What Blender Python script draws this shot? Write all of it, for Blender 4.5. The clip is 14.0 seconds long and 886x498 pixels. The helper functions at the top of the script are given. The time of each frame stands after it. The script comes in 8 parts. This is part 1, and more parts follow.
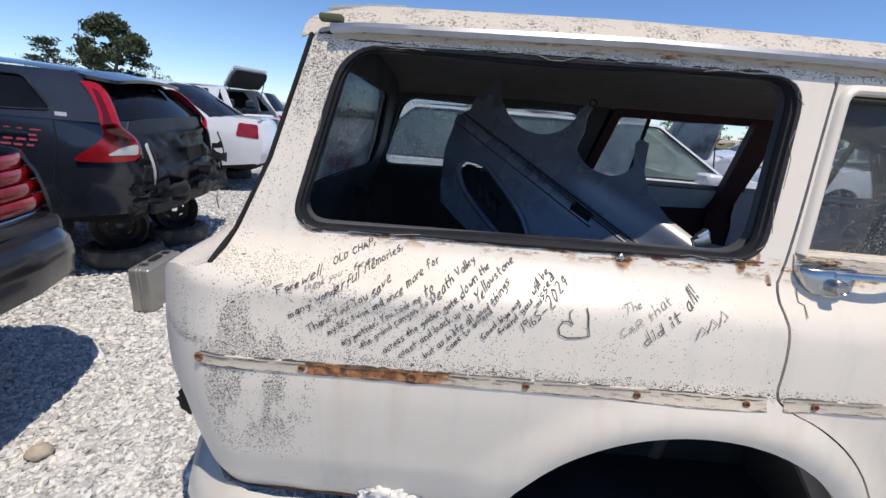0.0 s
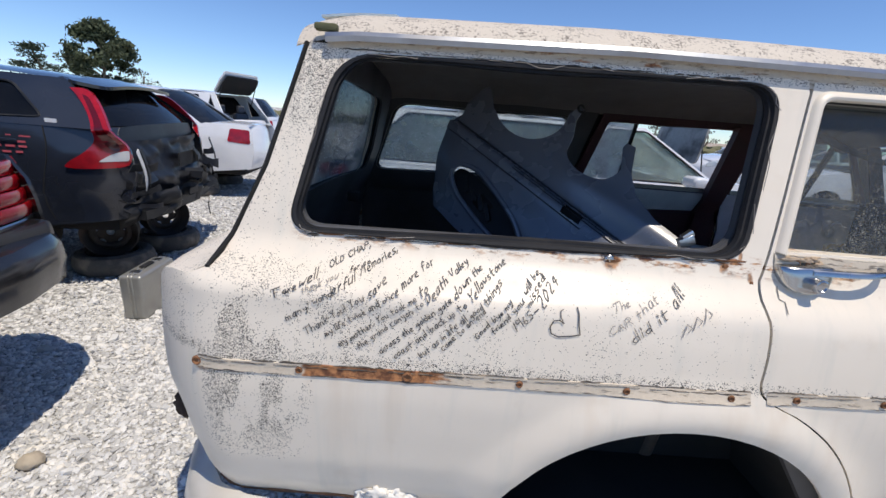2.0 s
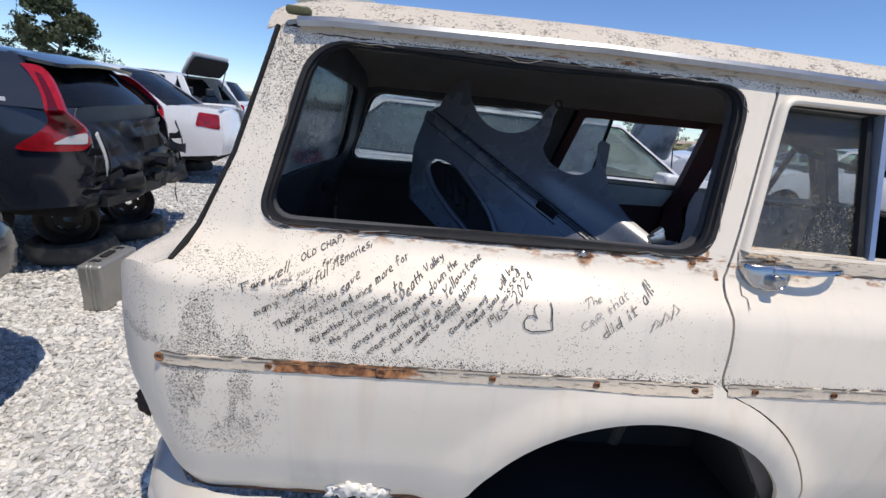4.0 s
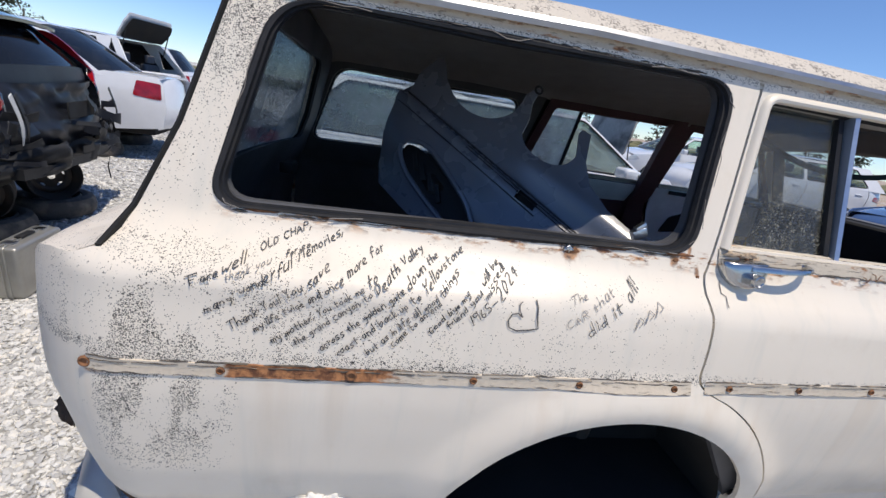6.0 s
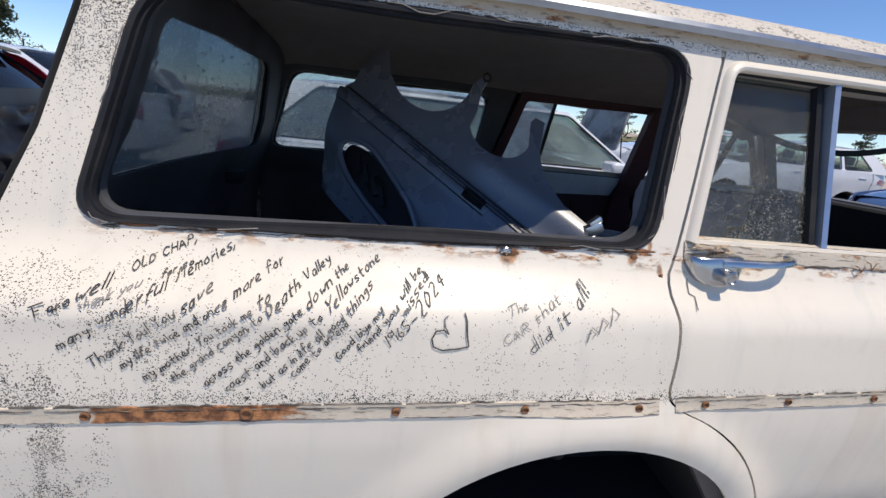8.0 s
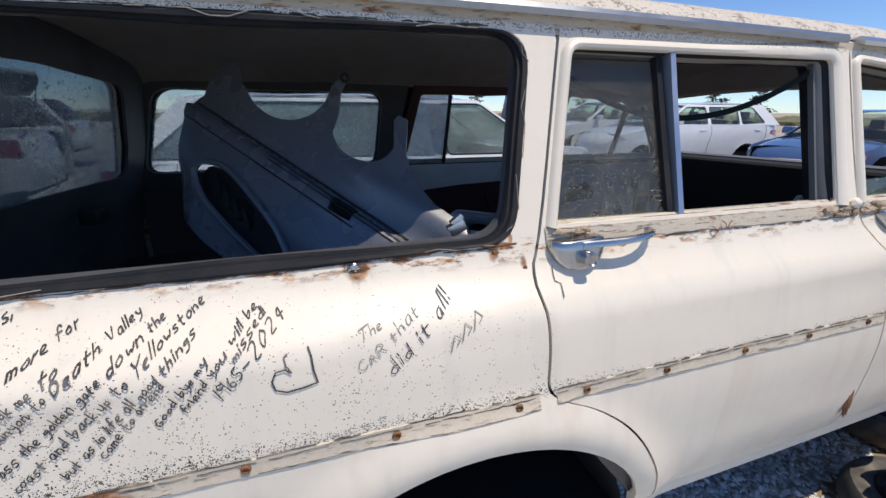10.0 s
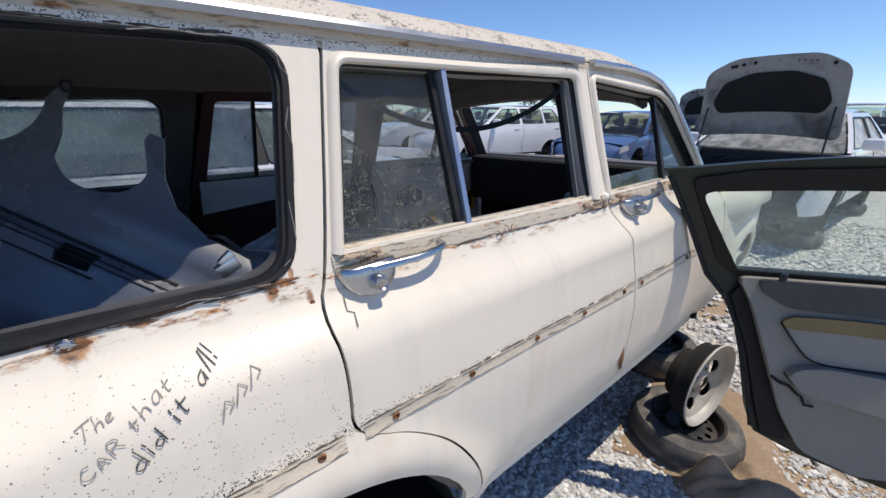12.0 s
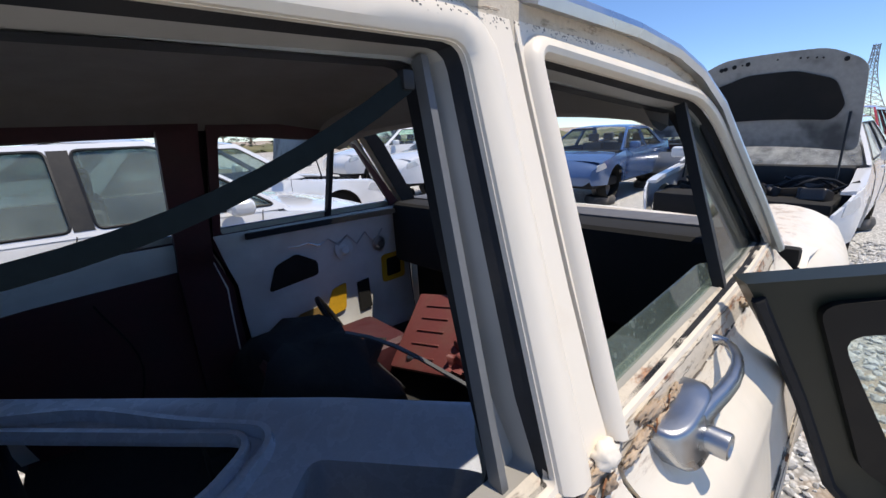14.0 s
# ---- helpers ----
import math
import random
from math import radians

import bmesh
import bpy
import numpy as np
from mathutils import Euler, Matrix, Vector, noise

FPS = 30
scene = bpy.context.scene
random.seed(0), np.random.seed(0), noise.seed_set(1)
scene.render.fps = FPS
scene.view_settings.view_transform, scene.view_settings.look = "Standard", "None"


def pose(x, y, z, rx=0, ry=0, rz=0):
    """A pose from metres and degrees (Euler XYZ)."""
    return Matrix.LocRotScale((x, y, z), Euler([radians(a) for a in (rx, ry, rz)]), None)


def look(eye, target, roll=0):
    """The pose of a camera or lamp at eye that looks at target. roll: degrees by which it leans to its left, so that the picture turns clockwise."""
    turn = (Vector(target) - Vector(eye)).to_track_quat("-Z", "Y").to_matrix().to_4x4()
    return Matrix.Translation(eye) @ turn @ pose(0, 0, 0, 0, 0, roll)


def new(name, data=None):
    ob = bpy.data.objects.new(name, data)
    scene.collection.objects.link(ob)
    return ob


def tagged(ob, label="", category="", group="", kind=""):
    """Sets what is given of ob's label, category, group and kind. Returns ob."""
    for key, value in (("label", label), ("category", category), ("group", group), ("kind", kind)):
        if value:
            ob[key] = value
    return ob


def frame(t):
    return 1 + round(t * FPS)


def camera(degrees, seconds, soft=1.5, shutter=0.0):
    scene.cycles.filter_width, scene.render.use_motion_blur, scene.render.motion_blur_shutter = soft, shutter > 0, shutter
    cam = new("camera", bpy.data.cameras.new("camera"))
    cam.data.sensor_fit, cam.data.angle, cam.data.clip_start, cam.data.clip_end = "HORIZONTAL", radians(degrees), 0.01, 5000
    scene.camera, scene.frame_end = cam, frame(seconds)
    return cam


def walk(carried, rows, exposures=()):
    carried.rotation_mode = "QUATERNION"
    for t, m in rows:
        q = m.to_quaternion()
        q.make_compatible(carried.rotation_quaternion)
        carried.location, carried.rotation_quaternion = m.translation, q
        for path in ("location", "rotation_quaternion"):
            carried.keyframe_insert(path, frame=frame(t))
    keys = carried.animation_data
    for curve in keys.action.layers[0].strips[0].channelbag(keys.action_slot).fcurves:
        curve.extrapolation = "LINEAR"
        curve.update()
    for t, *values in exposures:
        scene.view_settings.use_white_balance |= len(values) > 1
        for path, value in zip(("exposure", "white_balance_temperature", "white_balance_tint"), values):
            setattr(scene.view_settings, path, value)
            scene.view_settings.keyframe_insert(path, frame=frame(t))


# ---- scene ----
cam = camera(95.4, 14.0)
PATH = [
    (0, (0.398, 0.12, 1.498), (0.335, 2.017, 0.868), 4.9),
    (0.5, (0.408, 0.115, 1.5), (0.356, 2.016, 0.882), 4.6),
    (1, (0.412, 0.108, 1.508), (0.367, 2.013, 0.901), 4.4),
    (1.5, (0.409, 0.1, 1.511), (0.371, 2.005, 0.904), 4.4),
    (2, (0.396, 0.096, 1.501), (0.367, 2.002, 0.894), 4.7),
    (4.3, (0.4, 0.112, 1.506), (0.498, 2.004, 0.867), 6.6),
    (4.5, (0.415, 0.115, 1.495), (0.516, 2.01, 0.864), 6.7),
    (5, (0.41, 0.123, 1.481), (0.56, 2.013, 0.843), 7.7),
    (5.5, (0.398, 0.128, 1.478), (0.618, 2.007, 0.829), 8.9),
    (6, (0.355, 0.191, 1.481), (0.659, 2.052, 0.814), 9.8),
    (6.5, (0.326, 0.248, 1.481), (0.683, 2.095, 0.802), 10.0),
    (7, (0.342, 0.277, 1.462), (0.706, 2.121, 0.779), 9.5),
    (7.2, (0.383, 0.287, 1.458), (0.728, 2.138, 0.783), 9.1),
    (9.5, (0.717, 0.295, 1.489), (1.037, 2.163, 0.852), 1.6),
    (10, (0.758, 0.326, 1.491), (1.262, 2.149, 0.839), 0.4),
    (10.5, (0.784, 0.343, 1.506), (1.493, 2.092, 0.846), 0.1),
    (11, (0.767, 0.355, 1.519), (1.65, 2.024, 0.858), 0.1),
    (11.5, (0.765, 0.349, 1.526), (1.794, 1.932, 0.869), 0.2),
    (12, (0.915, 0.331, 1.524), (2.044, 1.851, 0.879), 0.1),
    (12.5, (1.184, 0.339, 1.553), (2.349, 1.833, 0.913), -0.4),
    (13, (1.391, 0.528, 1.553), (2.59, 2.005, 0.936), -1.1),
    (13.5, (1.609, 0.742, 1.544), (2.815, 2.222, 0.948), -1.5),
    (14, (1.829, 0.923, 1.552), (3.038, 2.416, 0.996), -2.5),
]
walk(cam, [(t, look(eye, target, roll)) for t, eye, target, roll in PATH], exposures=[(0.0, -0.13, 6720, 10), (13.4, -0.13, 6720, 10), (14.0, 0.07, 6720, 10)])


# ---- world ----
import functools

SUN_EL, SUN_AZ = 71.0, -45.0
world = bpy.data.worlds.new("sky")
scene.world = world
world.use_nodes = True
wn = world.node_tree
sky = wn.nodes.new("ShaderNodeTexSky")
sky.sky_type, sky.sun_disc = "NISHITA", False
sky.sun_elevation, sky.sun_rotation = radians(SUN_EL), radians(90 - SUN_AZ)
sky.air_density, sky.dust_density, sky.ozone_density = 1.0, 0.0, 4.0
sky.altitude = 1500
wn.nodes["Background"].inputs["Strength"].default_value = 0.15
tint = wn.nodes.new("ShaderNodeMix")
tint.data_type, tint.blend_type = "RGBA", "MULTIPLY"
tint.inputs[0].default_value = 1.0
tint.inputs[7].default_value = (0.80, 0.93, 1.12, 1)
wn.links.new(sky.outputs[0], tint.inputs[6])
wn.links.new(tint.outputs[2], wn.nodes["Background"].inputs["Color"])
sun = new("sun", bpy.data.lights.new("sun", "SUN"))
sun.data.energy, sun.data.angle, sun.data.color = 4.5, radians(0.5), (1.0, 0.915, 0.80)
sun_dir = Vector((math.cos(radians(SUN_EL)) * math.cos(radians(SUN_AZ)), math.cos(radians(SUN_EL)) * math.sin(radians(SUN_AZ)), math.sin(radians(SUN_EL))))
sun.rotation_euler = sun_dir.to_track_quat("Z", "Y").to_euler()


# ---- materials ----
def nodes_of(name):
    m = bpy.data.materials.new(name)
    m.use_nodes = True
    t = m.node_tree
    return m, t, t.nodes["Principled BSDF"]


def ramp(t, fac, stops):
    r = t.nodes.new("ShaderNodeValToRGB")
    while len(r.color_ramp.elements) < len(stops):
        r.color_ramp.elements.new(0.5)
    for e, (p, c) in zip(r.color_ramp.elements, stops):
        e.position = p
        e.color = (*c, 1) if len(c) == 3 else c
    t.links.new(fac, r.inputs[0])
    return r.outputs[0]


def noise_tex(t, scale, detail=4, rough=0.55, vec=None, stretch=None):
    n = t.nodes.new("ShaderNodeTexNoise")
    n.inputs["Scale"].default_value, n.inputs["Detail"].default_value, n.inputs["Roughness"].default_value = scale, detail, rough
    if vec is None:
        vec = t.nodes.new("ShaderNodeTexCoord").outputs["Object"]
    if stretch:
        mp = t.nodes.new("ShaderNodeMapping")
        mp.inputs["Scale"].default_value = stretch
        t.links.new(vec, mp.inputs[0])
        vec = mp.outputs[0]
    t.links.new(vec, n.inputs["Vector"])
    return n.outputs["Fac"]


def mixc(t, fac, a, b, mode="MIX"):
    m = t.nodes.new("ShaderNodeMix")
    m.data_type, m.blend_type = "RGBA", mode
    for s, v in ((0, fac), (6, a), (7, b)):
        if isinstance(v, (int, float)):
            m.inputs[s].default_value = v
        elif isinstance(v, tuple):
            m.inputs[s].default_value = (*v, 1)
        else:
            t.links.new(v, m.inputs[s])
    return m.outputs[2]


def math_n(t, op, a, b=0.0, c=0.0):
    m = t.nodes.new("ShaderNodeMath")
    m.operation = op
    for s, v in enumerate((a, b, c)):
        if isinstance(v, (int, float)):
            m.inputs[s].default_value = v
        else:
            t.links.new(v, m.inputs[s])
    return m.outputs[0]


def map_n(t, v, a, b, lo=0.0, hi=1.0):
    m = t.nodes.new("ShaderNodeMapRange")
    m.interpolation_type = "SMOOTHSTEP"
    t.links.new(v, m.inputs[0])
    for s, x in ((1, a), (2, b), (3, lo), (4, hi)):
        m.inputs[s].default_value = x
    return m.outputs[0]


def bump(t, bsdf, height, strength, dist=0.002):
    b = t.nodes.new("ShaderNodeBump")
    b.inputs["Strength"].default_value, b.inputs["Distance"].default_value = strength, dist
    t.links.new(height, b.inputs["Height"])
    t.links.new(b.outputs[0], bsdf.inputs["Normal"])


def plain(name, col, rough=0.5, metal=0.0, vary=0.15, scale=30.0, dirt=None, dirt_amt=0.0, bumps=0.15, coat=0.0, spec=0.5):
    """A surface with mottled colour, a coarser layer of dirt and fine relief."""
    m, t, b = nodes_of(name)
    n1, n2 = noise_tex(t, scale, 5), noise_tex(t, scale * 0.12, 3)
    dark = tuple(c * (1 - vary) for c in col)
    light = tuple(min(1, c * (1 + vary)) for c in col)
    c = mixc(t, n1, dark, light)
    if dirt:
        c = mixc(t, math_n(t, "MULTIPLY", map_n(t, n2, 0.45, 0.75), dirt_amt), c, dirt)
    t.links.new(c, b.inputs["Base Color"])
    t.links.new(map_n(t, n2, 0.3, 0.7, max(0.03, rough - 0.08), min(1, rough + 0.1)), b.inputs["Roughness"])
    b.inputs["Metallic"].default_value = metal
    b.inputs["Coat Weight"].default_value = coat
    b.inputs["Coat Roughness"].default_value = 0.08
    b.inputs["Specular IOR Level"].default_value = spec
    if bumps:
        bump(t, b, n1, bumps, 0.0015)
    return m


def glass_mat(name, tint=(0.9, 0.95, 0.93), dirt=0.0, dirt_col=(0.45, 0.43, 0.38), scale=40.0, spots=0.0, low=None, lots=0.30):
    """A thin pane: clear, with gloss, and a film of dust and dried drops."""
    m, t, b = nodes_of(name)
    t.nodes.remove(b)
    out = t.nodes["Material Output"]
    clear, gloss, film0, trans = (t.nodes.new("ShaderNodeBsdf" + k) for k in ("Transparent", "Glossy", "Diffuse", "Translucent"))
    film = t.nodes.new("ShaderNodeMixShader")
    film.inputs[0].default_value = 0.45
    t.links.new(film0.outputs[0], film.inputs[1])
    t.links.new(trans.outputs[0], film.inputs[2])
    trans.inputs[0].default_value = (*dirt_col, 1)
    clear.inputs[0].default_value = (*tint, 1)
    gloss.inputs["Roughness"].default_value = 0.02
    film0.inputs[0].default_value = (*dirt_col, 1)
    lw = t.nodes.new("ShaderNodeLayerWeight")
    lw.inputs[0].default_value = 0.5
    shine = math_n(t, "ADD", math_n(t, "MULTIPLY", math_n(t, "POWER", lw.outputs["Facing"], 4.0), 0.6), 0.035)
    mix1, mix2 = t.nodes.new("ShaderNodeMixShader"), t.nodes.new("ShaderNodeMixShader")
    t.links.new(shine, mix1.inputs[0])
    t.links.new(clear.outputs[0], mix1.inputs[1])
    t.links.new(gloss.outputs[0], mix1.inputs[2])
    base = map_n(t, noise_tex(t, scale * 0.1, 5), 0.25, 0.8, 0.3, 1.0)
    fac = math_n(t, "MULTIPLY", base, dirt)
    if spots:
        fine = None
        for size, lot in ((scale * 5.0, lots), (scale * 2.2, lots * 0.53)):
            vo = t.nodes.new("ShaderNodeTexVoronoi")
            vo.inputs["Scale"].default_value = size
            t.links.new(t.nodes.new("ShaderNodeTexCoord").outputs["Object"], vo.inputs["Vector"])
            pick = t.nodes.new("ShaderNodeSeparateColor")
            t.links.new(vo.outputs["Color"], pick.inputs[0])
            dot = math_n(t, "MULTIPLY", map_n(t, pick.outputs[0], lot, lot - 0.05), map_n(t, math_n(t, "ADD", vo.outputs["Distance"], math_n(t, "MULTIPLY", pick.outputs[1], 0.2)), 0.46, 0.36, 0.0, spots))
            fine = dot if fine is None else math_n(t, "MAXIMUM", fine, dot)
        where = map_n(t, noise_tex(t, scale * 0.35, 4, 0.6, None, (1.0, 1.0, 0.5)), 0.30, 0.62)
        if low:
            co = t.nodes.new("ShaderNodeSeparateXYZ")
            t.links.new(t.nodes.new("ShaderNodeTexCoord").outputs["Object"], co.inputs[0])
            where = math_n(t, "MULTIPLY", where, map_n(t, co.outputs["Z"], low[1], low[0], 0.15, 1.0))
        fac = math_n(t, "ADD", fac, math_n(t, "MULTIPLY", fine, where))
    t.links.new(math_n(t, "MINIMUM", fac, 0.95), mix2.inputs[0])
    t.links.new(mix1.outputs[0], mix2.inputs[1])
    t.links.new(film.outputs[0], mix2.inputs[2])
    t.links.new(mix2.outputs[0], out.inputs[0])
    return m


def paint_old():
    """Cream paint, chalky, with black lichen at the tail corner, rust under the windows and along the side trim."""
    m, t, b = nodes_of("cream_paint_weathered")
    obj = t.nodes.new("ShaderNodeTexCoord").outputs["Object"]
    sep = t.nodes.new("ShaderNodeSeparateXYZ")
    t.links.new(obj, sep.inputs[0])
    u, w = sep.outputs["X"], sep.outputs["Z"]
    mul = lambda *a: functools.reduce(lambda p, q: math_n(t, "MULTIPLY", p, q), a)
    add = lambda *a: functools.reduce(lambda p, q: math_n(t, "ADD", p, q), a)
    big, mid, fine = noise_tex(t, 2.2, 4, 0.6, obj), noise_tex(t, 14, 5, 0.6, obj), noise_tex(t, 310, 3, 0.65, obj)
    streak = noise_tex(t, 9, 4, 0.6, obj, (1.6, 1.0, 0.12))
    c = mixc(t, big, (0.715, 0.64, 0.53), (0.805, 0.74, 0.635))
    c = mixc(t, map_n(t, streak, 0.5, 0.75, 0.0, 0.35), c, (0.56, 0.555, 0.49))
    c = mixc(t, map_n(t, mid, 0.55, 0.8, 0.0, 0.25), c, (0.62, 0.52, 0.40))
    # brown run-off under the trim
    run = mul(map_n(t, w, 0.55, 0.92), map_n(t, w, 0.935, 0.925), map_n(t, noise_tex(t, 11, 4, 0.6, obj, (1.0, 1.0, 0.06)), 0.5, 0.72, 0.0, 0.2))
    c = mixc(t, run, c, (0.55, 0.40, 0.26))
    # lichen: thick under the trim at the tail and up the rear pillar, a thin scatter over the shoulder
    patch = map_n(t, noise_tex(t, 11, 5, 0.7, obj, (1.0, 1.0, 0.45)), 0.38, 0.62)
    clump = map_n(t, noise_tex(t, 55, 3, 0.6, obj), 0.35, 0.65, 0.5, 1.15)
    column = mul(1.25, map_n(t, u, 0.12, 0.0), map_n(t, u, -0.2, -0.09), map_n(t, w, 0.62, 0.88), map_n(t, w, 1.10, 0.93), map_n(t, patch, 0.10, 0.60, 0.10, 1.6))
    pillar = mul(map_n(t, u, 0.155, 0.06), map_n(t, w, 1.40, 1.60), map_n(t, patch, 0.0, 0.6, 0.7, 1.6))
    above = map_n(t, w, 0.935, 0.955)
    shoulder = mul(above, map_n(t, w, 1.24, 1.0, 0.25, 1.0), map_n(t, u, 1.15, -0.15, 0.10, 0.24), map_n(t, patch, 0.0, 1.0, 0.35, 1.0))
    on_doors = map_n(t, u, 1.12, 1.2, 1.0, 0.12)
    edge_line = mul(map_n(t, w, 0.945, 0.955), map_n(t, w, 0.985, 0.955), map_n(t, u, 1.1, 1.3, 0.75, 0.4))
    rail_line = mul(map_n(t, w, 1.648, 1.668), 0.6)
    gate_edge = mul(map_n(t, w, 1.18, 1.3), map_n(t, u, 0.16, 0.0, 0.0, 0.09))
    dens = mul(add(column, pillar, mul(shoulder, on_doors), gate_edge), clump)
    cloud = mul(map_n(t, u, 0.34, 0.0), map_n(t, u, -0.3, -0.12), above, map_n(t, w, 1.24, 1.02), map_n(t, patch, 0.15, 0.75, 0.0, 0.55))
    dens = add(dens, cloud)
    dens = add(dens, mul(add(edge_line, rail_line), clump))
    dens = math_n(t, "MINIMUM", dens, 0.95)
    black = None
    for size, share, rad in ((430, 0.80, 0.62), (250, 0.50, 0.54), (110, 0.13, 0.44)):
        vo = t.nodes.new("ShaderNodeTexVoronoi")
        vo.inputs["Scale"].default_value = size
        t.links.new(obj, vo.inputs["Vector"])
        pick = t.nodes.new("ShaderNodeSeparateColor")
        t.links.new(vo.outputs["Color"], pick.inputs[0])
        there = map_n(t, math_n(t, "SUBTRACT", mul(dens, share), pick.outputs[0]), 0.0, 0.04)
        wobble = add(vo.outputs["Distance"], mul(math_n(t, "SUBTRACT", fine, 0.5), 0.5), mul(pick.outputs[1], 0.22))
        dot = mul(there, map_n(t, wobble, rad, rad - 0.10))
        black = dot if black is None else math_n(t, "MAXIMUM", black, dot)
    black = mul(black, map_n(t, mid, 0.3, 0.7, 0.82, 1.0))
    c = mixc(t, black, c, (0.018, 0.017, 0.016))
    # rust creeping from the window's lower edge
    edge = mul(map_n(t, w, 1.192, 1.218), map_n(t, w, 1.255, 1.235), map_n(t, u, 2.3, 1.2, 0.5, 1.0), map_n(t, u, 0.0, 0.06))
    rusty = mul(edge, map_n(t, noise_tex(t, 22, 5, 0.7, obj, (0.7, 1.0, 2.4)), 0.48, 0.60))
    drip_r = mul(map_n(t, w, 1.12, 1.22), map_n(t, w, 1.235, 1.22), map_n(t, noise_tex(t, 26, 3, 0.6, obj, (1.0, 1.0, 0.1)), 0.66, 0.78, 0.0, 0.35))
    rusty = math_n(t, "MAXIMUM", rusty, drip_r)
    blot = noise_tex(t, 40, 5, 0.65, obj)
    for u0, w0, ru, rw in ((0.80, 1.212, 0.030, 0.022), (1.065, 1.220, 0.014, 0.018), (1.13, 1.20, 0.010, 0.016), (1.105, 1.25, 0.006, 0.02), (-0.157, 0.92, 0.022, 0.022), (0.327, 0.93, 0.02, 0.02)):
        du = math_n(t, "DIVIDE", math_n(t, "SUBTRACT", u, u0), ru)
        dw = math_n(t, "DIVIDE", math_n(t, "SUBTRACT", w, w0), rw)
        d = add(math_n(t, "SQRT", add(mul(du, du), mul(dw, dw))), mul(blot, 1.6))
        rusty = math_n(t, "MAXIMUM", rusty, map_n(t, d, 1.9, 1.2, 0.0, 0.9))
    c = mixc(t, rusty, c, mixc(t, map_n(t, noise_tex(t, 60, 4, 0.6, obj), 0.35, 0.65), (0.11, 0.045, 0.02), (0.50, 0.25, 0.10)))
    t.links.new(c, b.inputs["Base Color"])
    t.links.new(map_n(t, mid, 0.3, 0.8, 0.30, 0.58), b.inputs["Roughness"])
    b.inputs["Specular IOR Level"].default_value = 0.4
    bump(t, b, math_n(t, "ADD", math_n(t, "MULTIPLY", black, 0.6), math_n(t, "MULTIPLY", mid, 0.25)), 0.3, 0.0015)
    return m


def channel_mat(name, rust_on, base=(0.60, 0.52, 0.41)):
    """A bare moulding channel: old cream paint, grime lying in lines along it, rust in stretches."""
    m, t, b = nodes_of(name)
    obj = t.nodes.new("ShaderNodeTexCoord").outputs["Object"]
    sep = t.nodes.new("ShaderNodeSeparateXYZ")
    t.links.new(obj, sep.inputs[0])
    fine = noise_tex(t, 120, 4, 0.6, obj)
    c = mixc(t, fine, tuple(0.82 * k for k in base), tuple(1.15 * k for k in base))
    lines = map_n(t, noise_tex(t, 80, 5, 0.65, obj, (0.3, 1.0, 1.6)), 0.55, 0.68, 0.0, 0.7)
    c = mixc(t, lines, c, mixc(t, fine, (0.035, 0.03, 0.025), (0.20, 0.14, 0.09)))
    if rust_on:
        where = math_n(t, "MULTIPLY", map_n(t, sep.outputs["X"], 0.06, 0.13), map_n(t, sep.outputs["X"], 0.52, 0.2))
        r = map_n(t, math_n(t, "ADD", where, noise_tex(t, 26, 5, 0.7, obj, (0.5, 1.0, 1.6))), 0.64, 0.86)
    else:
        r = map_n(t, noise_tex(t, 18, 5, 0.7, obj, (0.6, 1.0, 2.0)), 0.55, 0.68)
    c = mixc(t, r, c, mixc(t, map_n(t, noise_tex(t, 45, 4, 0.7, obj), 0.35, 0.65), (0.12, 0.045, 0.02), (0.45, 0.20, 0.08)))
    t.links.new(c, b.inputs["Base Color"])
    b.inputs["Roughness"].default_value = 0.75
    bump(t, b, math_n(t, "ADD", lines, fine), 0.6, 0.002)
    return m


def roof_paint():
    """The roof's cream paint, pitted and stained all over."""
    m, t, b = nodes_of("cream_roof_pitted")
    obj = t.nodes.new("ShaderNodeTexCoord").outputs["Object"]
    fine, mid = noise_tex(t, 120, 5, 0.72, obj), noise_tex(t, 18, 5, 0.65, obj)
    c = mixc(t, mid, (0.52, 0.46, 0.38), (0.66, 0.60, 0.51))
    c = mixc(t, map_n(t, math_n(t, "ADD", math_n(t, "MULTIPLY", fine, 0.6), math_n(t, "MULTIPLY", mid, 0.4)), 0.505, 0.585, 0.0, 0.85), c, (0.11, 0.09, 0.075))
    c = mixc(t, map_n(t, noise_tex(t, 3, 4, 0.6, obj), 0.66, 0.78, 0.0, 0.55), c, (0.42, 0.22, 0.10))
    t.links.new(c, b.inputs["Base Color"])
    b.inputs["Roughness"].default_value = 0.65
    bump(t, b, fine, 0.5, 0.002)
    return m


def gravel_mat(name, lo, hi):
    m, t, b = nodes_of(name)
    rnd = t.nodes.new("ShaderNodeNewGeometry").outputs["Random Per Island"]
    c = ramp(t, rnd, [(0.0, lo), (0.5, tuple((a + d) / 2 for a, d in zip(lo, hi))), (0.86, hi), (1.0, (hi[0] * 0.95, hi[1] * 0.84, hi[2] * 0.68))])
    c = mixc(t, noise_tex(t, 60, 4), c, (0.72, 0.71, 0.68), "MULTIPLY")
    c = mixc(t, 0.55, c, ramp(t, rnd, [(0.0, lo), (1.0, hi)]))
    t.links.new(c, b.inputs["Base Color"])
    b.inputs["Roughness"].default_value = 0.85
    return m


